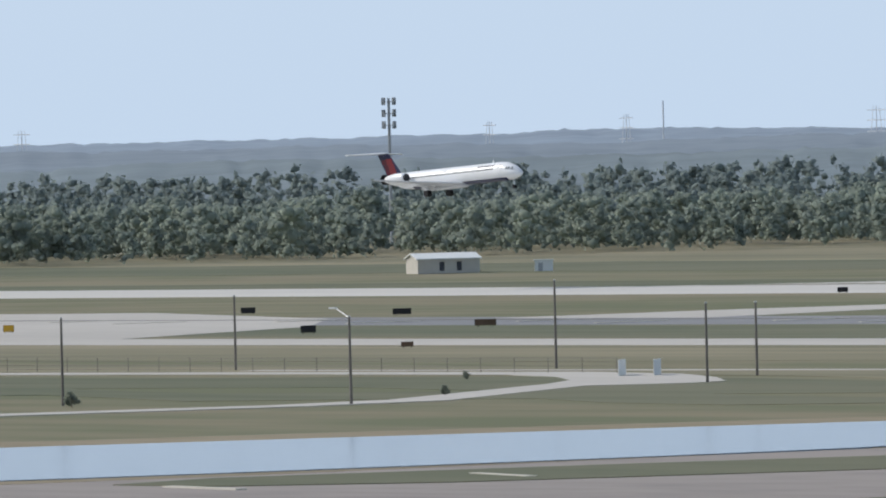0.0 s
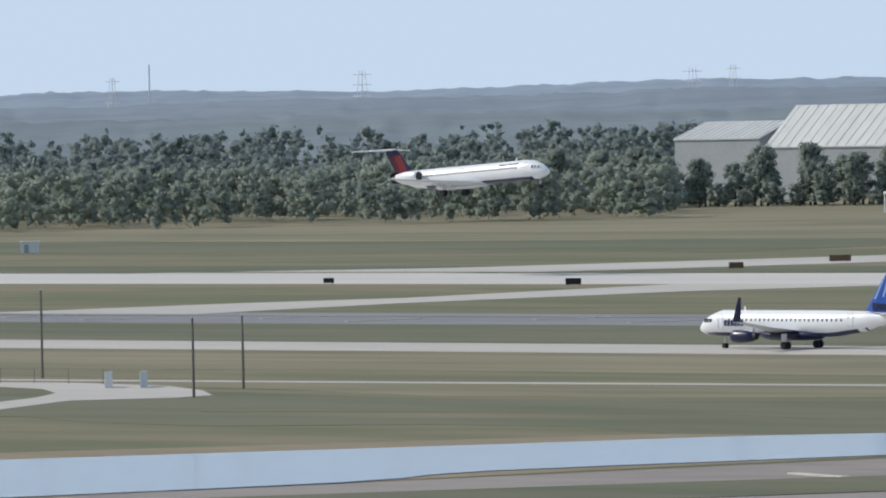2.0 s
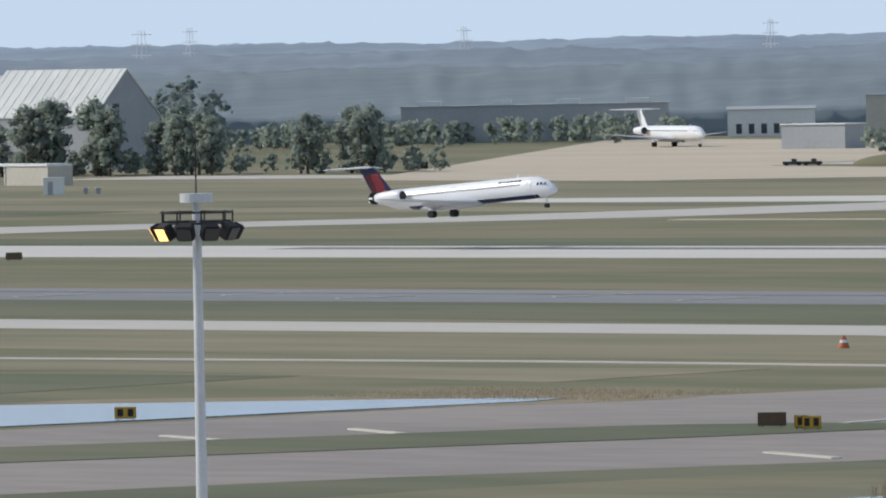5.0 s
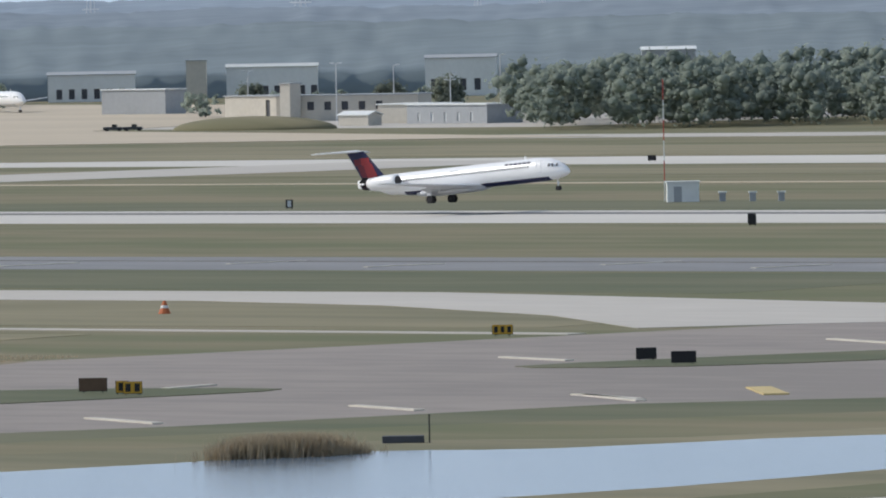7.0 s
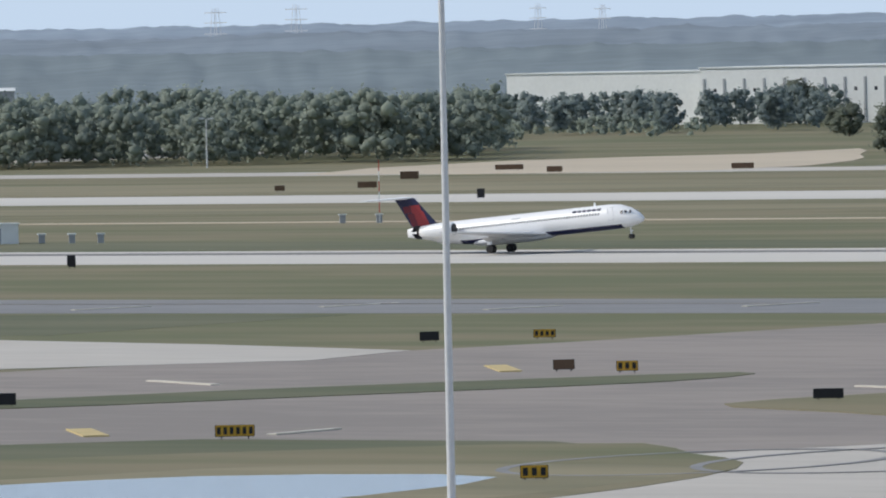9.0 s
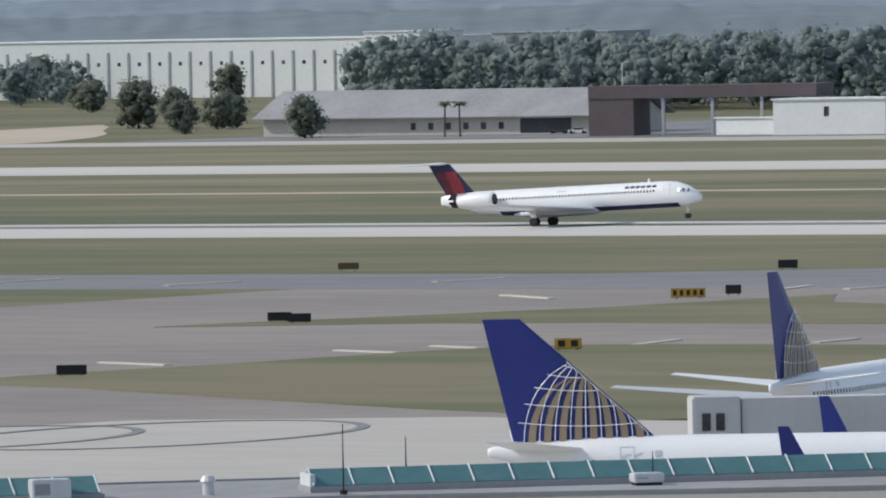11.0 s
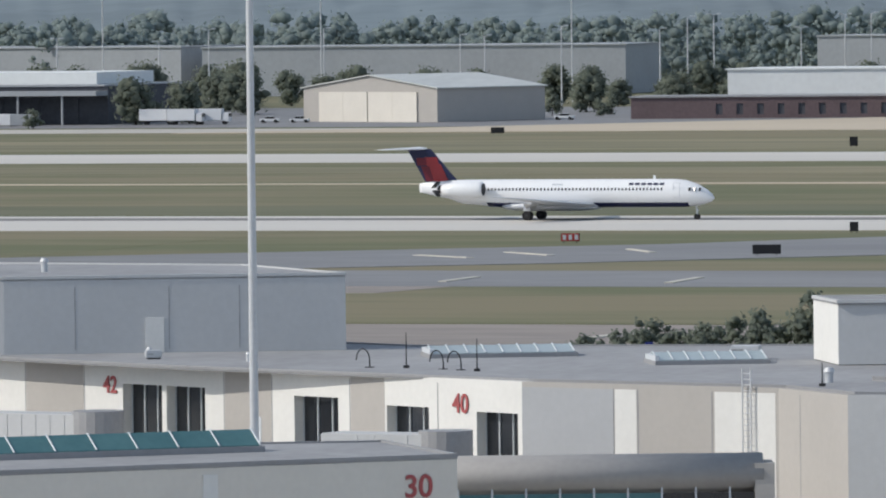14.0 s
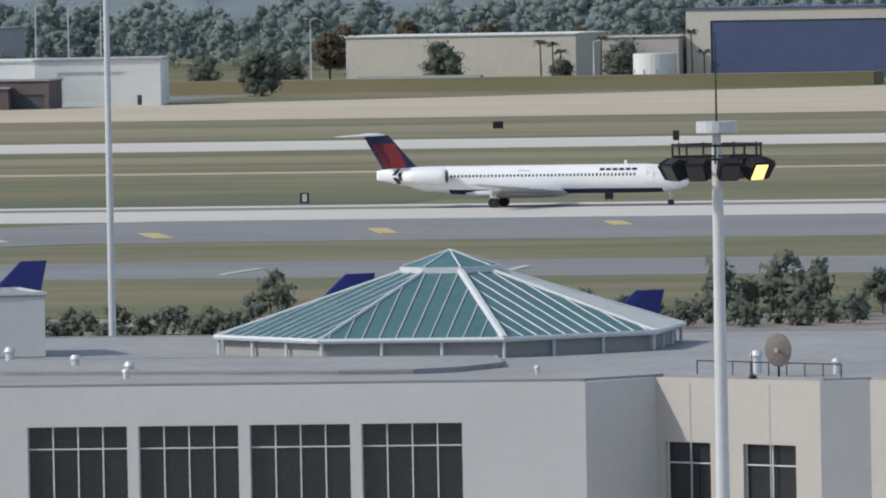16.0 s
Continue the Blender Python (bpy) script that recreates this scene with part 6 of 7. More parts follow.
def vehicle(kind, x, y, rot, col):
    v = empty(kind, {"box_truck": "white box truck parked in the freight yard", "trailer": "white semi-trailer backed to the dock", "car": "parked car in the freight yard", "pickup": "dark pickup parked beside the track"}[kind], kind.replace("_", " "),
              pose(x, y, 0.1, 0, 0, rot))
    L, H = {"box_truck": (8, 3.4), "trailer": (12, 4.0), "car": (4.4, 1.4), "pickup": (5.2, 1.8)}[kind]
    if kind in ("box_truck", "trailer"):
        part("box_body", boxed(-L / 2, L * 0.28 if kind == "box_truck" else L / 2, -1.25, 1.25, 0.9, H, bevel=0.05), col, v)
        if kind == "box_truck":
            part("cab", boxed(L * 0.3, L / 2, -1.15, 1.15, 0.6, 2.6, bevel=0.2), col, v)
            part("windscreen", boxed(L * 0.47, L * 0.505, -1.0, 1.0, 1.6, 2.4), "window_dark", v)
    else:
        part("lower_body", boxed(-L / 2, L / 2, -0.9, 0.9, 0.35, H * 0.62, bevel=0.12), col, v)
        part("cabin", boxed(-L * 0.22 if kind == "car" else -L * 0.05, L * 0.22, -0.8, 0.8, H * 0.6, H, bevel=0.15), "window_dark", v)
        part("cabin_roof", boxed(-L * 0.18 if kind == "car" else -L * 0.03, L * 0.17, -0.75, 0.75, H - 0.02, H + 0.05), col, v)
    for dx in (-L * 0.32, L * 0.34):
        for sg in (-1, 1):
            part("wheel", tubed((dx, sg * 0.95 - 0.12, 0.38), (dx, sg * 0.95 + 0.12, 0.38), 0.38, n=12), "tyre", v)


for k, (x, w) in enumerate(((-832, 1), (-829, 1), (-825, 1), (-815, 1), (-812, 1), (-804, 1), (-797, 1), (-792, 1), (-786, 1), (-845, 1), (-857, 1))):
    vehicle("trailer", x, 1868 + (k % 3), 88, "vehicle_white")
for x, y, r in ((-905, 1856, 20), (-899, 1858, 70), (-868, 1850, 15), (-742, 1874, 5), (-735, 1873, 5), (-730, 1876, 8), (-1500, 2050, 20)):
    vehicle("box_truck", x, y, r, "vehicle_white")
for x, y, r, c in ((-862, 1848, 10, "vehicle_white"), (-846, 1846, 15, "vehicle_dark"), (-660, 1908, 5, "vehicle_white"), (-715, 1890, 8, "vehicle_white"), (-722, 1890, 8, "vehicle_white"), (-968, 1884, 10, "vehicle_dark"), (-962, 1882, 10, "vehicle_white"),
                   (-1470, 2060, 40, "vehicle_dark"), (-1462, 2064, 40, "vehicle_dark"), (-1455, 2056, 30, "vehicle_white")):
    vehicle("car", x, y, r, c)
vehicle("pickup", -1552, 1925, 30, "vehicle_dark")
vehicle("pickup", -1546, 1926, 30, "vehicle_dark")
mound = bmesh.new()
bmesh.ops.create_uvsphere(mound, u_segments=28, v_segments=14, radius=1.0)
bmesh.ops.transform(mound, matrix=pose(-1514, 1938, 0.0, 0, 0, 10) @ Matrix.Diagonal((24, 13, 3.6, 1)), verts=mound.verts[:])
tagged(part("earth_mound", mound, "grass_dry", smooth=True), "low grassy mound beside the compound", "mound", kind="structure")


def street_lamp(x, y, h, double):
    p = empty("street_lamp", "tall pale street lamp on a straight pole", "street lamp", pose(x, y, 0.05, 0, 0, 20), "yard lamps")
    part("pole", tubed((0, 0, 0), (0, 0, h), 0.22, 0.13, n=8), "pole", p)
    for sg in ((-1, 1) if double else (1,)):
        part("arm", tubed((0, 0, h), (sg * 1.0, 0, h + 0.25), 0.08, n=5), "pole", p)
        part("lamp_head", boxed(*sorted((sg * 0.7, sg * 1.7)), -0.35, 0.35, h + 0.15, h + 0.45), "white_bar", p)


rng = random.Random(5)
for x, y, h in ((-788, 2100, 19), (-760, 2120, 17), (-743, 2090, 17), (-727, 2100, 19), (-712, 2130, 18), (-695, 2100, 21), (-690, 2105, 21.5), (-676, 2130, 18), (-649, 2100, 21.5), (-640, 2120, 17), (-622, 2100, 21.5), (-614, 2100, 22), (-606, 2100, 21.5),
                (-668, 2140, 21), (-818, 2100, 19), (-835, 2110, 16), (-858, 2100, 17), (-900, 2050, 18), (-912, 2055, 17), (-935, 2000, 24), (-1005, 1990, 15), (-560, 2120, 17), (-505, 2180, 10), (-572, 2200, 12), (-800, 2130, 40), (-870, 2160, 40), (-745, 2160, 40),
                (-1590, 2100, 15), (-1635, 2090, 14), (-1580, 2060, 16), (-1660, 1880, 12), (-1700, 2300, 16), (-1540, 2060, 11), (-1525, 2040, 13), (-1285, 1900, 12)):
    street_lamp(x, y, h, rng.random() < 0.6)


# distant masts on the skyline
def lattice_tower(x, y, h, w, cat="tower"):
    t = empty("lattice_tower", "hazy thin lattice tower on the skyline", cat, pose(x, y, 0), "skyline towers")
    for sx, sy in ((-1, -1), (1, -1), (1, 1), (-1, 1)):
        part("leg", tubed((sx * w, sy * w, 0), (sx * w * 0.25, sy * w * 0.25, h), 0.2, 0.12, n=4), "pole", t)
    for z in (0.72, 0.84, 0.95):
        part("cross_arm", boxed(-w * 1.6, w * 1.6, -0.25, 0.25, h * z, h * z + 0.4), "pole", t)


for az, r, h, w in ((-47.2, 4500, 45, 4), (-48.75, 4500, 44, 3), (-49.6, 4500, 42, 3), (-52.5, 4500, 43, 4), (-45.15, 4500, 43, 4), (-44.9, 4500, 44, 3), (-42.9, 4500, 44, 4), (-42.6, 4500, 45, 3), (-40.9, 4500, 43, 3), (-39.0, 4500, 44, 3),
                    (-37.7, 4500, 46, 4), (-36.6, 4500, 47, 2), (-36.2, 4500, 46, 2), (-35.8, 4500, 45, 3), (-34.0, 4500, 45, 4), (-33.5, 4500, 46, 4), (-32.0, 4500, 44, 3), (-31.6, 4500, 43, 3)):
    a = radians(az)
    lattice_tower(r * math.sin(a), r * math.cos(a), h, w)
a = radians(-48.52)
m2 = empty("radio_mast", "slim hazy radio mast on the skyline", "mast", pose(4500 * math.sin(a), 4500 * math.cos(a), 0))
part("mast", tubed((0, 0, 0), (0, 0, 50), 0.5, 0.35, n=6), "pole", m2)
cell = empty("cell_tower", "dark monopole cell tower with antenna racks", "cell tower", pose(-2102, 1750, 0))
part("monopole", tubed((0, 0, 0), (0, 0, 43), 0.55, 0.4, n=8), "far_grey", cell)
for z in (41.5, 38.0, 34.5):
    for k in range(8):
        a = 6.28319 * k / 8
        part("antenna_panel", boxed(-0.25, 0.25, -0.12, 0.12, 0, 2.2), "far_grey", cell, m=pose(1.9 * math.cos(a), 1.9 * math.sin(a), z, 0, 0, math.degrees(a)))
    part("rack", tubed((0, 0, z + 0.9), (0, 0, z + 1.1), 1.9, n=10), "far_grey", cell)


# ---- vegetation ----
def crown_lobes(g, h0, h1, r, count):
    """Centres and radii of the small rounded masses along one crown's outline."""
    a, f = g.uniform(0, 6.283, count), g.uniform(0.04, 0.86, count)
    d = r * np.sin(math.pi * (0.22 + 0.72 * f)) * g.uniform(0.15, 0.78, count)
    lean = r * 0.15 * g.normal(size=2)
    return np.column_stack([d * np.cos(a) + lean[0] * f, d * np.sin(a) + lean[1] * f, h0 + (h1 - h0) * f, r * g.uniform(0.24, 0.40, count)])


bm = bmesh.new()
bmesh.ops.create_icosphere(bm, subdivisions=1, radius=1.0)
BALL = np.array([v.co[:] for v in bm.verts])
BALL_F = np.array([[v.index for v in f.verts] for f in bm.faces], dtype=np.int32)
bm.free()


def foliage(name, lobes, per, size, seed, squash=0.85, rough=0.25, fill=0.60):
    """Uneven inner masses, one to a lobe, under a loose skin of leaf clumps."""
    g = np.random.default_rng(seed)
    n, nb = len(lobes), len(BALL)
    flat = np.array([1, 1, squash])
    grow = fill * lobes[:, None, 3:4] * g.uniform(1 - rough, 1 + rough, (n, nb, 1))
    core = (lobes[:, None, :3] + BALL[None] * grow * flat).reshape(-1, 3)
    tris = (BALL_F[None] + (np.arange(n) * nb)[:, None, None]).reshape(-1, 3)
    m = n * per
    idx = np.repeat(np.arange(n), per)
    u = g.normal(size=(m, 3))
    u /= np.linalg.norm(u, axis=1)[:, None]
    c = lobes[idx, :3] + u * (lobes[idx, 3] * g.uniform(0.5, 1.3, m))[:, None] * flat
    a = np.cross(u + 0.9 * g.normal(size=(m, 3)), g.normal(size=(m, 3)))
    a /= np.linalg.norm(a, axis=1)[:, None]
    b = np.cross(u, a)
    b /= np.linalg.norm(b, axis=1)[:, None]
    s = (size * g.uniform(0.5, 1.3, m))[:, None]
    leaf = np.stack([c - a * s * 0.6, c - b * s * 0.45, c + a * s * 0.6, c + b * s * 0.45], 1).reshape(-1, 3)
    v = np.concatenate([core, leaf])
    low = v[:, 2].copy()
    v[:, 2] = np.maximum(low, 0.02)
    loops = np.concatenate([tris.ravel(), np.arange(4 * m) + n * nb]).astype(np.int32)
    start = np.concatenate([np.arange(len(tris)) * 3, len(tris) * 3 + np.arange(m) * 4]).astype(np.int32)
    me = bpy.data.meshes.new(name)
    me.vertices.add(len(v))
    me.vertices.foreach_set("co", v.astype(np.float32).ravel())
    me.loops.add(len(loops))
    me.loops.foreach_set("vertex_index", loops)
    me.polygons.add(len(start))
    me.polygons.foreach_set("loop_start", start)
    me.polygons.foreach_set("use_smooth", np.ones(len(start), bool))
    me.update(calc_edges=True)
    out = 0.7 * u + np.array([0, 0, 0.6])
    out /= np.linalg.norm(out, axis=1)[:, None]
    soft = np.concatenate([np.zeros((n * nb, 3)), np.repeat(out, 4, axis=0)])
    if per:
        me.normals_split_custom_set_from_vertices(soft.tolist())
    return me


def tree(kind, h, r, clear, seed, leaves, size, material):
    g = np.random.default_rng(seed)
    t = empty("tree", {"pine": "tall dark pine with open irregular crown", "oak": "broad dark green oak with rounded uneven crown", "shrub": "low dark bushy shrub", "palm": "small palm with drooping fronds"}[kind], "tree", pose(0, 0, 0))
    bm = bmesh.new()
    tube(bm, (0, 0, 0), (0.1, 0.05, clear), 0.028 * h, 0.02 * h, n=7)
    tube(bm, (0.1, 0.05, clear), (0.0, 0.2, h * 0.8), 0.02 * h, 0.006 * h, n=6)
    for k in range(7):
        a, z = 6.28 * k / 7 + g.uniform(0, 0.7), clear + (h * 0.75 - clear) * k / 7
        tube(bm, (0, 0, z), (r * 0.6 * math.cos(a), r * 0.6 * math.sin(a), z + h * 0.1), 0.008 * h, 0.003 * h, n=5)
    part("trunk", bm, "bark", t)
    lobes = crown_lobes(g, clear, h, r, {"shrub": 18, "oak": 52, "pine": 36}[kind])
    link("crown", foliage("crown", lobes, leaves // len(lobes), size, seed), material, t)
    return t


proto = {
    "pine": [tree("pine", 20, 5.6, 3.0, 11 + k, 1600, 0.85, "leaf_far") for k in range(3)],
    "oak": [tree("oak", 12, 7.0, 1.2, 31 + k, 1700, 0.7, "leaf") for k in range(3)],
    "shrub": [tree("shrub", 3.6, 2.2, 0.3, 51 + k, 500, 0.36, "leaf") for k in range(2)],
    "autumn": [tree("oak", 13, 5.0, 3.5, 71 + k, 1100, 0.8, "leaf_brown") for k in range(2)],
}
used = set()


def plant(kind, x, y, s, rot, label=""):
    """The first planting of a kind moves its model; later ones are copies."""
    k = rng.randrange(len(proto[kind]))
    src = proto[kind][k]
    m = pose(x, y, 0, 0, 0, rot)
    if (kind, k) not in used:
        used.add((kind, k))
        src.matrix_basis = m @ Matrix.Scale(s, 4)
        ob = src
    else:
        ob = copy_thing(src, m)
        ob.scale = (s, s, s)
    tagged(ob, label, "", {"pine": "pines at the wood's edge", "oak": "oaks by the freight yard", "shrub": "shrubs", "autumn": "far trees"}[kind])
    return ob


# pines before the old hangars
for k in range(66):
    x = -1905 + k * 4.8 + rng.uniform(-3, 3)
    s = rng.uniform(0.66, 0.95) * (1.22 if -1760 < x < -1690 or -1660 < x < -1595 else 1.0)
    if x < -1643 and not -1692 < x < -1672:
        plant("pine", x, 1795 + (x + 1900) * 0.25 + rng.uniform(0, 25), s, rng.uniform(0, 360))
# oaks by the freight office
for x, y, s in ((-1333, 2301, 0.83), (-1158, 2022, 1.07), (-1095, 1934, 0.72), (-1122, 2006, 0.72), (-1024, 1865, 0.86), (-1038, 1910, 0.70), (-1025, 1905, 0.62), (-1514, 2585, 1.25), (-1587, 2684, 1.38), (-1497, 2632, 1.04), (-1387, 2478, 1.03), (-1372, 2361, 0.68), (-1497, 2752, 0.98), (-1498, 2772, 0.98), (-1458, 2727, 1.13), (-1140, 2010, 0.9), (-1120, 1995, 0.8), (-748, 1876, 0.9),
                (-741, 1890, 0.8), (-535, 2150, 0.95), (-508, 2160, 0.55), (-876, 1930, 0.7), (-780, 2010, 0.8), (-770, 2000, 0.9), (-725, 2030, 0.85), (-690, 2010, 0.75), (-660, 1990, 0.8), (-650, 2000, 0.7), (-820, 2060, 1.0), (-840, 2070, 0.9), (-800, 2075, 1.0),
                (-1640, 2100, 0.9), (-1600, 2110, 0.9), (-1590, 2125, 1.0), (-1540, 2120, 0.8), (-1440, 2060, 1.0), (-1450, 2080, 1.0), (-496, 2170, 0.9), (-470, 2230, 1.2), (-1270, 2650, 1.2), (-1230, 2640, 1.3), (-1500, 2640, 1.3)):
    plant("oak", x, y, s, rng.uniform(0, 360))
for k in range(26):
    plant("oak", -880 + 13 * k + rng.uniform(-4, 4), 2075 + rng.uniform(-20, 60), rng.uniform(0.55, 0.95), rng.uniform(0, 360))
for x, y, s in ((-598, 2300, 1.1), (-585, 2310, 1.2), (-600, 2290, 1.0), (-560, 2300, 1.1), (-540, 2320, 1.0)):
    plant("autumn", x, y, s, rng.uniform(0, 360))


def palm(x, y, h, seed):
    g = random.Random(seed)
    t = empty("palm_tree", "slim palm with a rounded head of drooping fronds", "palm tree", pose(x, y, 0.0, 0, 0, g.uniform(0, 360)), "palms by the hangars")
    part("trunk", tubed((0, 0, 0), (0.15, 0.1, h - 1.2), 0.26, 0.17, n=8), "bark", t)
    for k in range(17):
        a, lift = 6.283 * k / 17 + g.uniform(-0.15, 0.15), g.uniform(-0.3, 1.0)
        c, d = math.cos(a), math.sin(a)
        L = g.uniform(1.7, 2.4)
        mid = Vector((0.15 + 0.55 * L * c, 0.1 + 0.55 * L * d, h - 1.2 + 0.75 * lift + 0.35))
        end = Vector((0.15 + L * c, 0.1 + L * d, h - 1.5 + 0.9 * lift))
        root = Vector((0.15, 0.1, h - 1.25))
        side = Vector((-d, c, 0))
        bm = bmesh.new()
        loft(bm, [[p + side * w, p + Vector((0, 0, 0.06)), p - side * w, p - Vector((0, 0, 0.06))] for p, w in ((root, 0.12), (mid, 0.42), (end, 0.06))])
        part("frond", bm, "leaf", t)


for k, (x, y, h) in enumerate(((-511, 2150, 11.2), (-508, 2150, 10.9), (-508, 2158, 9.0), (-494, 2140, 12.2), (-474, 2150, 13.3), (-471, 2150, 8.6), (-986, 1862, 8.4), (-982, 1862, 8.3), (-582, 1915, 7.3), (-579, 1915, 9.1))):
    palm(x, y, h, 40 + k)
# shrubs behind the terminal and on the banks
for x, y, s in ((-247, 765, 1.1), (-243, 770, 1.5), (-239, 768, 1.3), (-250, 759, 0.8), (-229, 781, 0.8), (-222, 788, 0.7), (-216, 782, 0.8), (-210, 785, 0.7), (-221, 820, 1.3), (-204, 790, 0.8), (-196, 800, 0.9), (-188, 805, 0.9), (-177, 812, 1.6), (-172, 815, 1.7),
                (-168, 812, 1.5), (-163, 818, 1.2), (-182, 808, 0.8), (-795, 616, 0.5), (-777, 654, 0.35), (-829, 701, 0.3), (-235, 774, 0.9), (-255, 757, 0.7), (-875, 1867, 0.83), (-869, 1866, 1.00), (-836, 1857, 0.90), (-831, 1855, 1.03), (-825, 1854, 1.04), (-784, 1842, 0.74), (-780, 1841, 0.71), (-776, 1840, 1.16), (-770, 1839, 0.84), (-766, 1837, 0.83), (-755, 1834, 1.25), (-758, 2166, 1.13), (-682, 1963, 1.39), (-670, 1961, 1.13), (-672, 1975, 1.25), (-683, 2034, 0.91), (-706, 2115, 1.24)):
    plant("shrub", x, y, s, rng.uniform(0, 360))


def woods(name, label, spots, seed, per, size, material, count=15):
    """Many crowns in one mesh; spots are rows of x, y, ground, height, radius."""
    g = np.random.default_rng(seed)
    lobes = []
    for x, y, z, h, r in spots:
        lobes.append(crown_lobes(g, h * 0.1, h, r, count) + np.array([x, y, z, 0]))
    ob = link(name, foliage(name, np.concatenate(lobes), per // count, size, seed), material)
    return tagged(ob, label, "trees", kind="stuff")


def belt(n, az0, az1, r0, r1, h0, h1, seed, ground=lambda r: 0.0):
    g = random.Random(seed)
    out = []
    for _ in range(n):
        a, r = radians(g.uniform(az0, az1)), math.sqrt(g.uniform(r0 * r0, r1 * r1))
        x, y = r * math.sin(a), r * math.cos(a)
        h = h0 + (h1 - h0) * (0.35 * g.random() + 0.65 * (0.5 + 0.5 * math.sin(a * 160 + seed) * math.sin(a * 61 + r * 0.02)))
        out.append((x, y, ground(r), h, h * g.uniform(0.30, 0.52)))
    return out


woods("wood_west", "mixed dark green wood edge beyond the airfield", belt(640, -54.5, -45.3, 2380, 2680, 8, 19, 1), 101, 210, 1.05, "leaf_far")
woods("wood_far", "canopy of the far wood, haze in its colour", belt(900, -54, -42.4, 2800, 3290, 9, 17, 2, lambda r: max(0.0, (r - 2800) / 50)), 102, 60, 1.7, "leaf_distant", 7)
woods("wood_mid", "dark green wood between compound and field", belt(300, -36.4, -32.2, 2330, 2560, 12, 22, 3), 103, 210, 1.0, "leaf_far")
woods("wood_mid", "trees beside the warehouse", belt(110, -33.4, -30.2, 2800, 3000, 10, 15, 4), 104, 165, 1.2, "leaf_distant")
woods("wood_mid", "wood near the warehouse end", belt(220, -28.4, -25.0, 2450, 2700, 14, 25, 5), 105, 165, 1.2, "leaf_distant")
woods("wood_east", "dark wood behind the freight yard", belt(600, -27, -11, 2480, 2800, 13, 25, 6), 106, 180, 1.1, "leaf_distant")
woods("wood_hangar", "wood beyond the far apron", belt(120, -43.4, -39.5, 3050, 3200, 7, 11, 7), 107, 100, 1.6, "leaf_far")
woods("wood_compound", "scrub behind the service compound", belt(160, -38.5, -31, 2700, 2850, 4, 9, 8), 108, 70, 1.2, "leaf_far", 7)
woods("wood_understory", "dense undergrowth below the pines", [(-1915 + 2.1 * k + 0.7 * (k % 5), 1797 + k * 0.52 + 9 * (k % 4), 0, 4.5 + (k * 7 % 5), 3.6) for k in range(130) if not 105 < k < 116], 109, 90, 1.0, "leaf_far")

woods("terminal_scrub", "low tangled scrub behind the terminal", [(-262 + 1.6 * k, 762 + k * 0.55 + 5 * (k % 3), 0.05, 1.6 + 0.5 * (k * 5 % 4), 1.9) for k in range(64)], 120, 150, 0.4, "leaf")

# reeds at the pond
def blades(name, roots, heights, width, seed):
    """Upright thin blades, one bent strip at each root."""
    g = np.random.default_rng(seed)
    n = len(roots)
    a = g.uniform(0, 6.283, n)
    side = np.column_stack([np.cos(a), np.sin(a), np.zeros(n)]) * width
    lean = np.column_stack([g.normal(0, 0.16, n), g.normal(0, 0.16, n), np.ones(n)]) * heights[:, None]
    sag = np.column_stack([g.normal(0, 0.22, n), g.normal(0, 0.22, n), -0.05 * np.ones(n)]) * heights[:, None]
    v = np.stack([roots - side, roots + side, roots + 0.6 * lean + side, roots + 0.6 * lean - side, roots + lean + sag], 1).reshape(-1, 3)
    k = 5 * np.arange(n)[:, None]
    loops = np.concatenate([(k + np.array([0, 1, 2, 3])).ravel(), (k + np.array([3, 2, 4])).ravel()]).astype(np.int32)
    start = np.concatenate([4 * np.arange(n), 4 * n + 3 * np.arange(n)]).astype(np.int32)
    me = bpy.data.meshes.new(name)
    me.vertices.add(5 * n)
    me.vertices.foreach_set("co", v.astype(np.float32).ravel())
    me.loops.add(7 * n)
    me.loops.foreach_set("vertex_index", loops)
    me.polygons.add(2 * n)
    me.polygons.foreach_set("loop_start", start)
    me.update(calc_edges=True)
    return me


g = np.random.default_rng(7)
ru = g.uniform(0, 1, 9000)
rp = np.column_stack([-424.0 + 5.2 * ru + g.normal(0, 0.6, 9000), 539 + 7.4 * ru + g.normal(0, 1.7, 9000), 0.05 * np.ones(9000)])
rh = (0.5 + 1.5 * np.clip(1.6 * np.sin(np.pi * np.clip(ru, 0.04, 1) ** 0.75), 0, 1)) * g.uniform(0.45, 1.05, 9000)
tagged(link("reeds", blades("reeds", rp, rh, 0.03, 8), "reed"), "tall dry brown reeds at the pond edge", "reeds", kind="stuff")
rp = np.column_stack([g.uniform(-600, -562, 4000), g.uniform(668, 692, 4000), 0.05 * np.ones(4000)])
tagged(link("reeds", blades("reeds", rp, g.uniform(0.1, 0.3, 4000), 0.04, 9), "reed"), "low dry weeds at the pond end", "reeds", kind="stuff")
part_d = empty("drain_culvert", "dark culvert block at the pond edge", "culvert", pose(-424, 562, 0.1, 0, 0, 38))
part("culvert_wall", boxed(-2.6, 0.6, 0, 1.5, 0, 0.55), "far_dark", part_d)
part("marker_post", tubed((1, 0, 0), (1, 0, 2.2), 0.06, n=6), "black_iron", part_d)


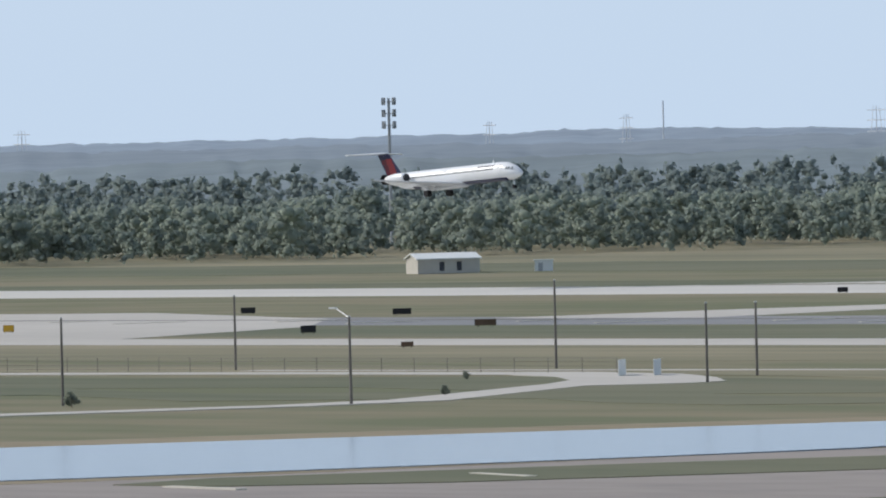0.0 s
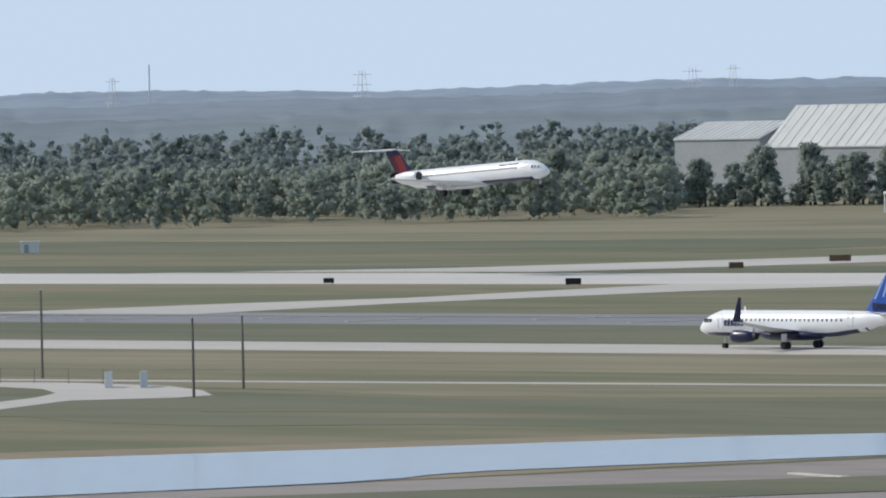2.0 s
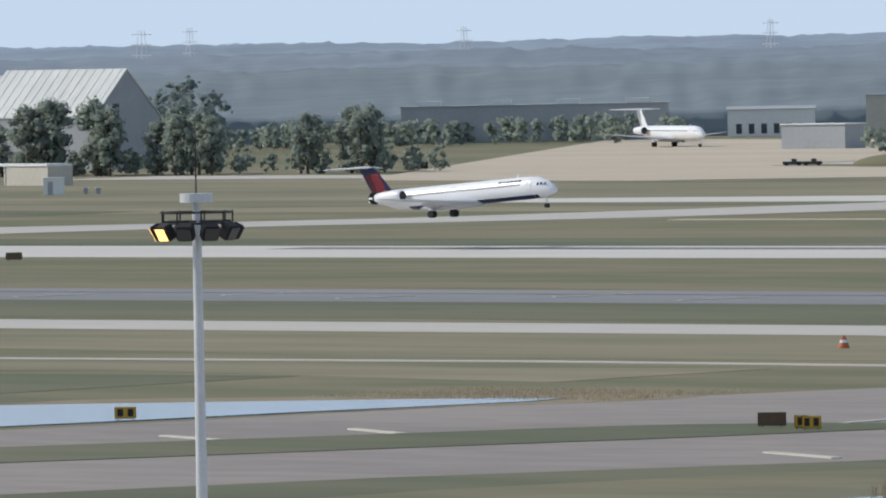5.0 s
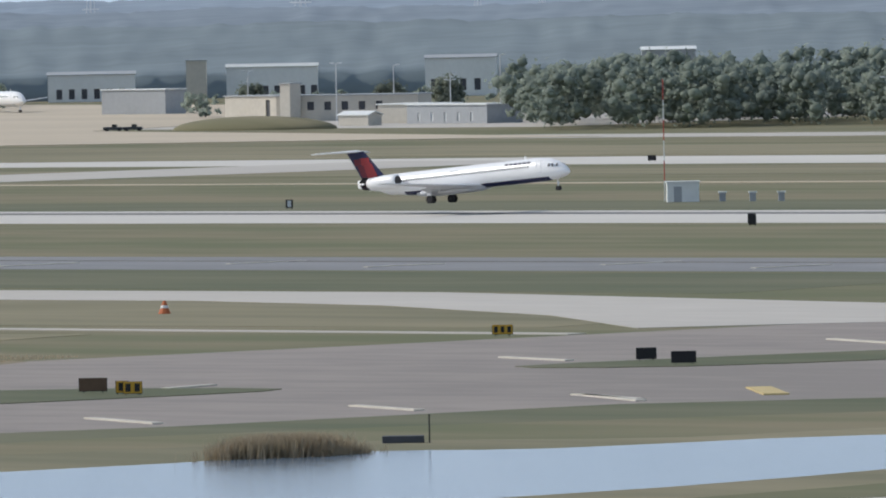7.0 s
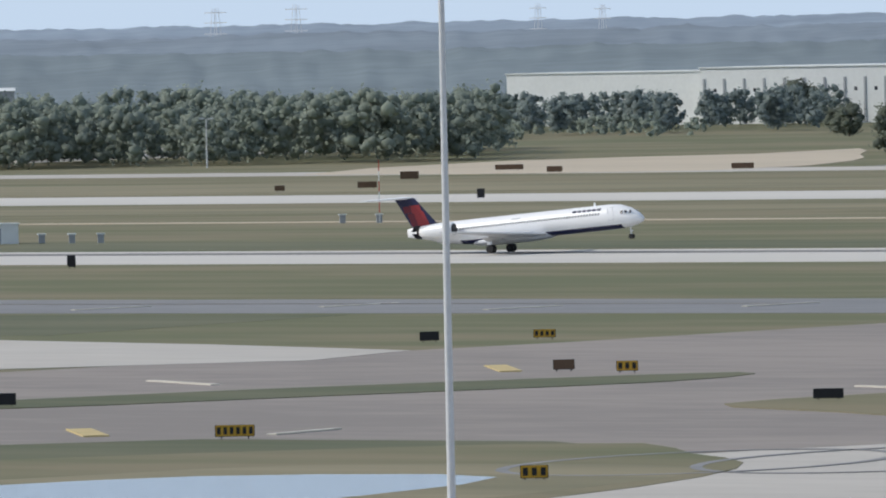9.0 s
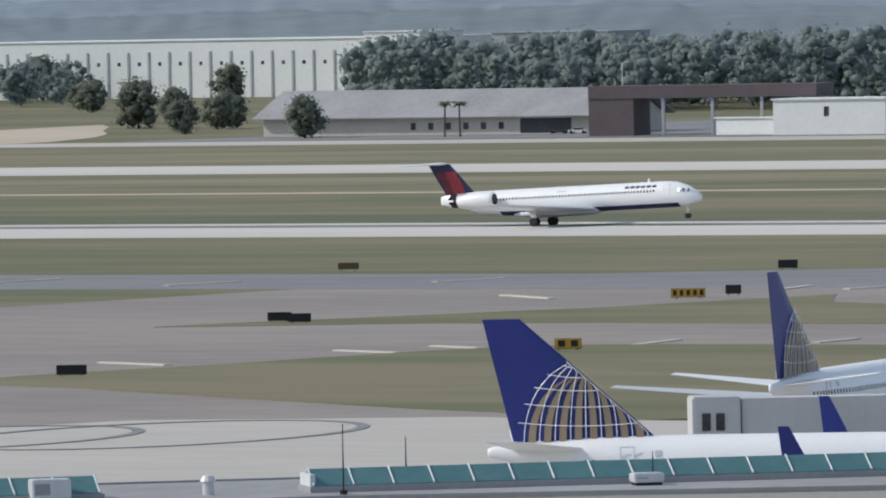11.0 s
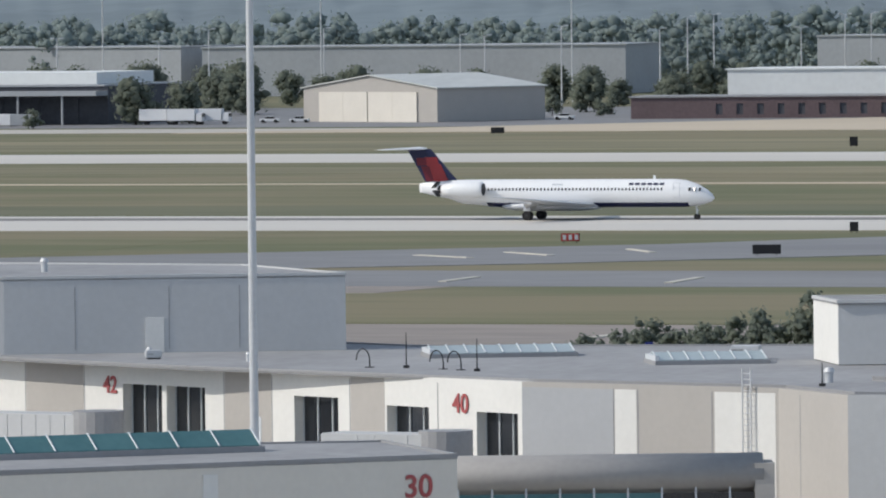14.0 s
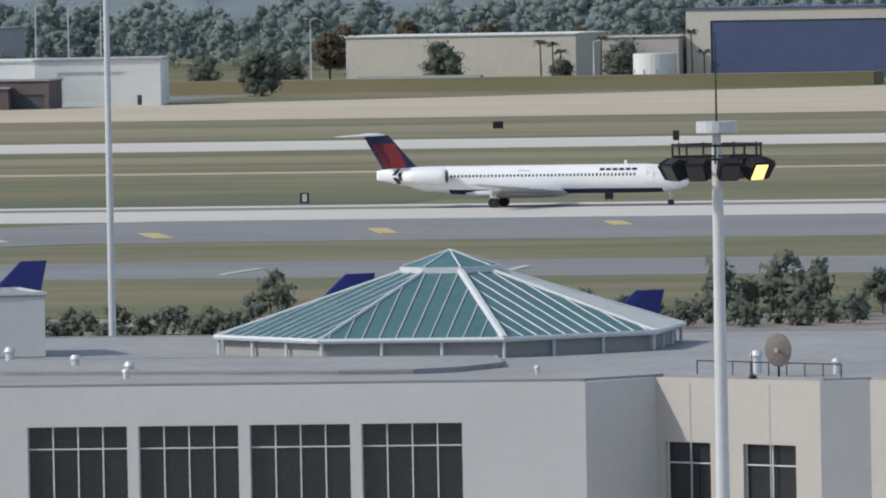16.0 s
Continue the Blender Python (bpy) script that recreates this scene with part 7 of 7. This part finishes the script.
# ---- wooded ridges on the horizon ----
def wooded_slope(name, r, depth, z0, z, amp, col, seed, label):
    """A rounded forest canopy that climbs away from the field to a ridge at distance r."""
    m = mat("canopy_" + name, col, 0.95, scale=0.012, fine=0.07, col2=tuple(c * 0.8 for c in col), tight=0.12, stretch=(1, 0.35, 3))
    n, rows = 1500, 11
    co = np.zeros((n + 1, rows + 2, 3), np.float32)
    for k in range(n + 1):
        u = -66 + 62 * k / n
        a = radians(u)
        top = z + amp * (noise.noise((u * 0.5, seed, 0)) + 0.35 * noise.noise((u * 3.1, seed, 4)))
        for i in range(rows + 2):
            v = max(0, i - 1) / (rows - 1) if i <= rows else 1.0
            d = r - depth + depth * v + (60 if i > rows else 0)
            h = z0 + (top - z0) * v + 1.1 * noise.noise((u * 7, v * 4, seed)) + (0.25 + 0.6 * (v > 0.9)) * noise.noise((u * 33, v * 5, seed + 2)) + (0.12 + 0.45 * (v > 0.9)) * noise.noise((u * 90, v * 7, seed + 5))
            if i == 0 or i > rows:
                h = -1.0
            co[k, i] = (d * math.sin(a), d * math.cos(a), h)
    idx = np.arange((n + 1) * (rows + 2)).reshape(n + 1, rows + 2)
    quads = np.stack([idx[:-1, :-1], idx[1:, :-1], idx[1:, 1:], idx[:-1, 1:]], -1).reshape(-1, 4)
    me = bpy.data.meshes.new(name)
    me.from_pydata(co.reshape(-1, 3).tolist(), [], quads.tolist())
    me.polygons.foreach_set("use_smooth", np.ones(len(quads), bool))
    return tagged(link(name, me, m), label, "hills", kind="structure")


# haze is painted into the ridge colours, stronger with distance
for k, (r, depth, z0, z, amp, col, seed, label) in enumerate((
        (4780, 380, 26, 36.6, 3.4, (0.27, 0.33, 0.40), 3, "far wooded ridge tinted blue-grey for haze"),
        (4330, 420, 20, 31.5, 3.6, (0.225, 0.272, 0.318), 8, "middle wooded ridge, haze in its blue-grey colour"),
        (3850, 560, 8, 25.0, 3.0, (0.195, 0.240, 0.262), 13, "nearer wooded slope, lightly tinted for haze"))):
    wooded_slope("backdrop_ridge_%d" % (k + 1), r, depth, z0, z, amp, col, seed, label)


# ---- what moves ----
def motions():
    rows = []
    zs = ((0, 18.3), (0.5, 18.1), (1, 17.9), (1.5, 16.7), (2, 14.7), (2.5, 12.9), (3, 11.2), (3.5, 9.6), (4, 8.1), (4.5, 6.6), (5, 5.3), (5.5, 4.2), (6, 3.3), (6.5, 2.5), (7, 1.8), (7.5, 1.3), (8, 0.9), (8.5, 0.5), (9, 0.2), (9.3, 0.07), (9.6, 0.06), (10, 0.06),
          (11, 0.06), (12, 0.06), (13, 0.06), (14, 0.06), (15, 0.06), (16, 0.06))
    for t, z in zs:
        x = -2.7623e-4 * t ** 3 - 0.457702 * t * t + 75.2466 * t - 1364.38
        k = 1162 / 1148
        pitch = 3.2 if t < 3 else 3.2 + 1.6 * min(1, (t - 3) / 4) if t < 9 else max(0.0, 4.8 * (13.0 - t) / 4.0)
        rows.append((t, pose(x * k, 1162, z, 0, -pitch, 0)))
    walk(landing_jet, rows)
    walk(taxiing_jet, [(t, pose(-814.2 - 7.2 * t, 843, 0.07, 0, 0, 180)) for t in (0, 4, 8, 12, 16)])


motions()
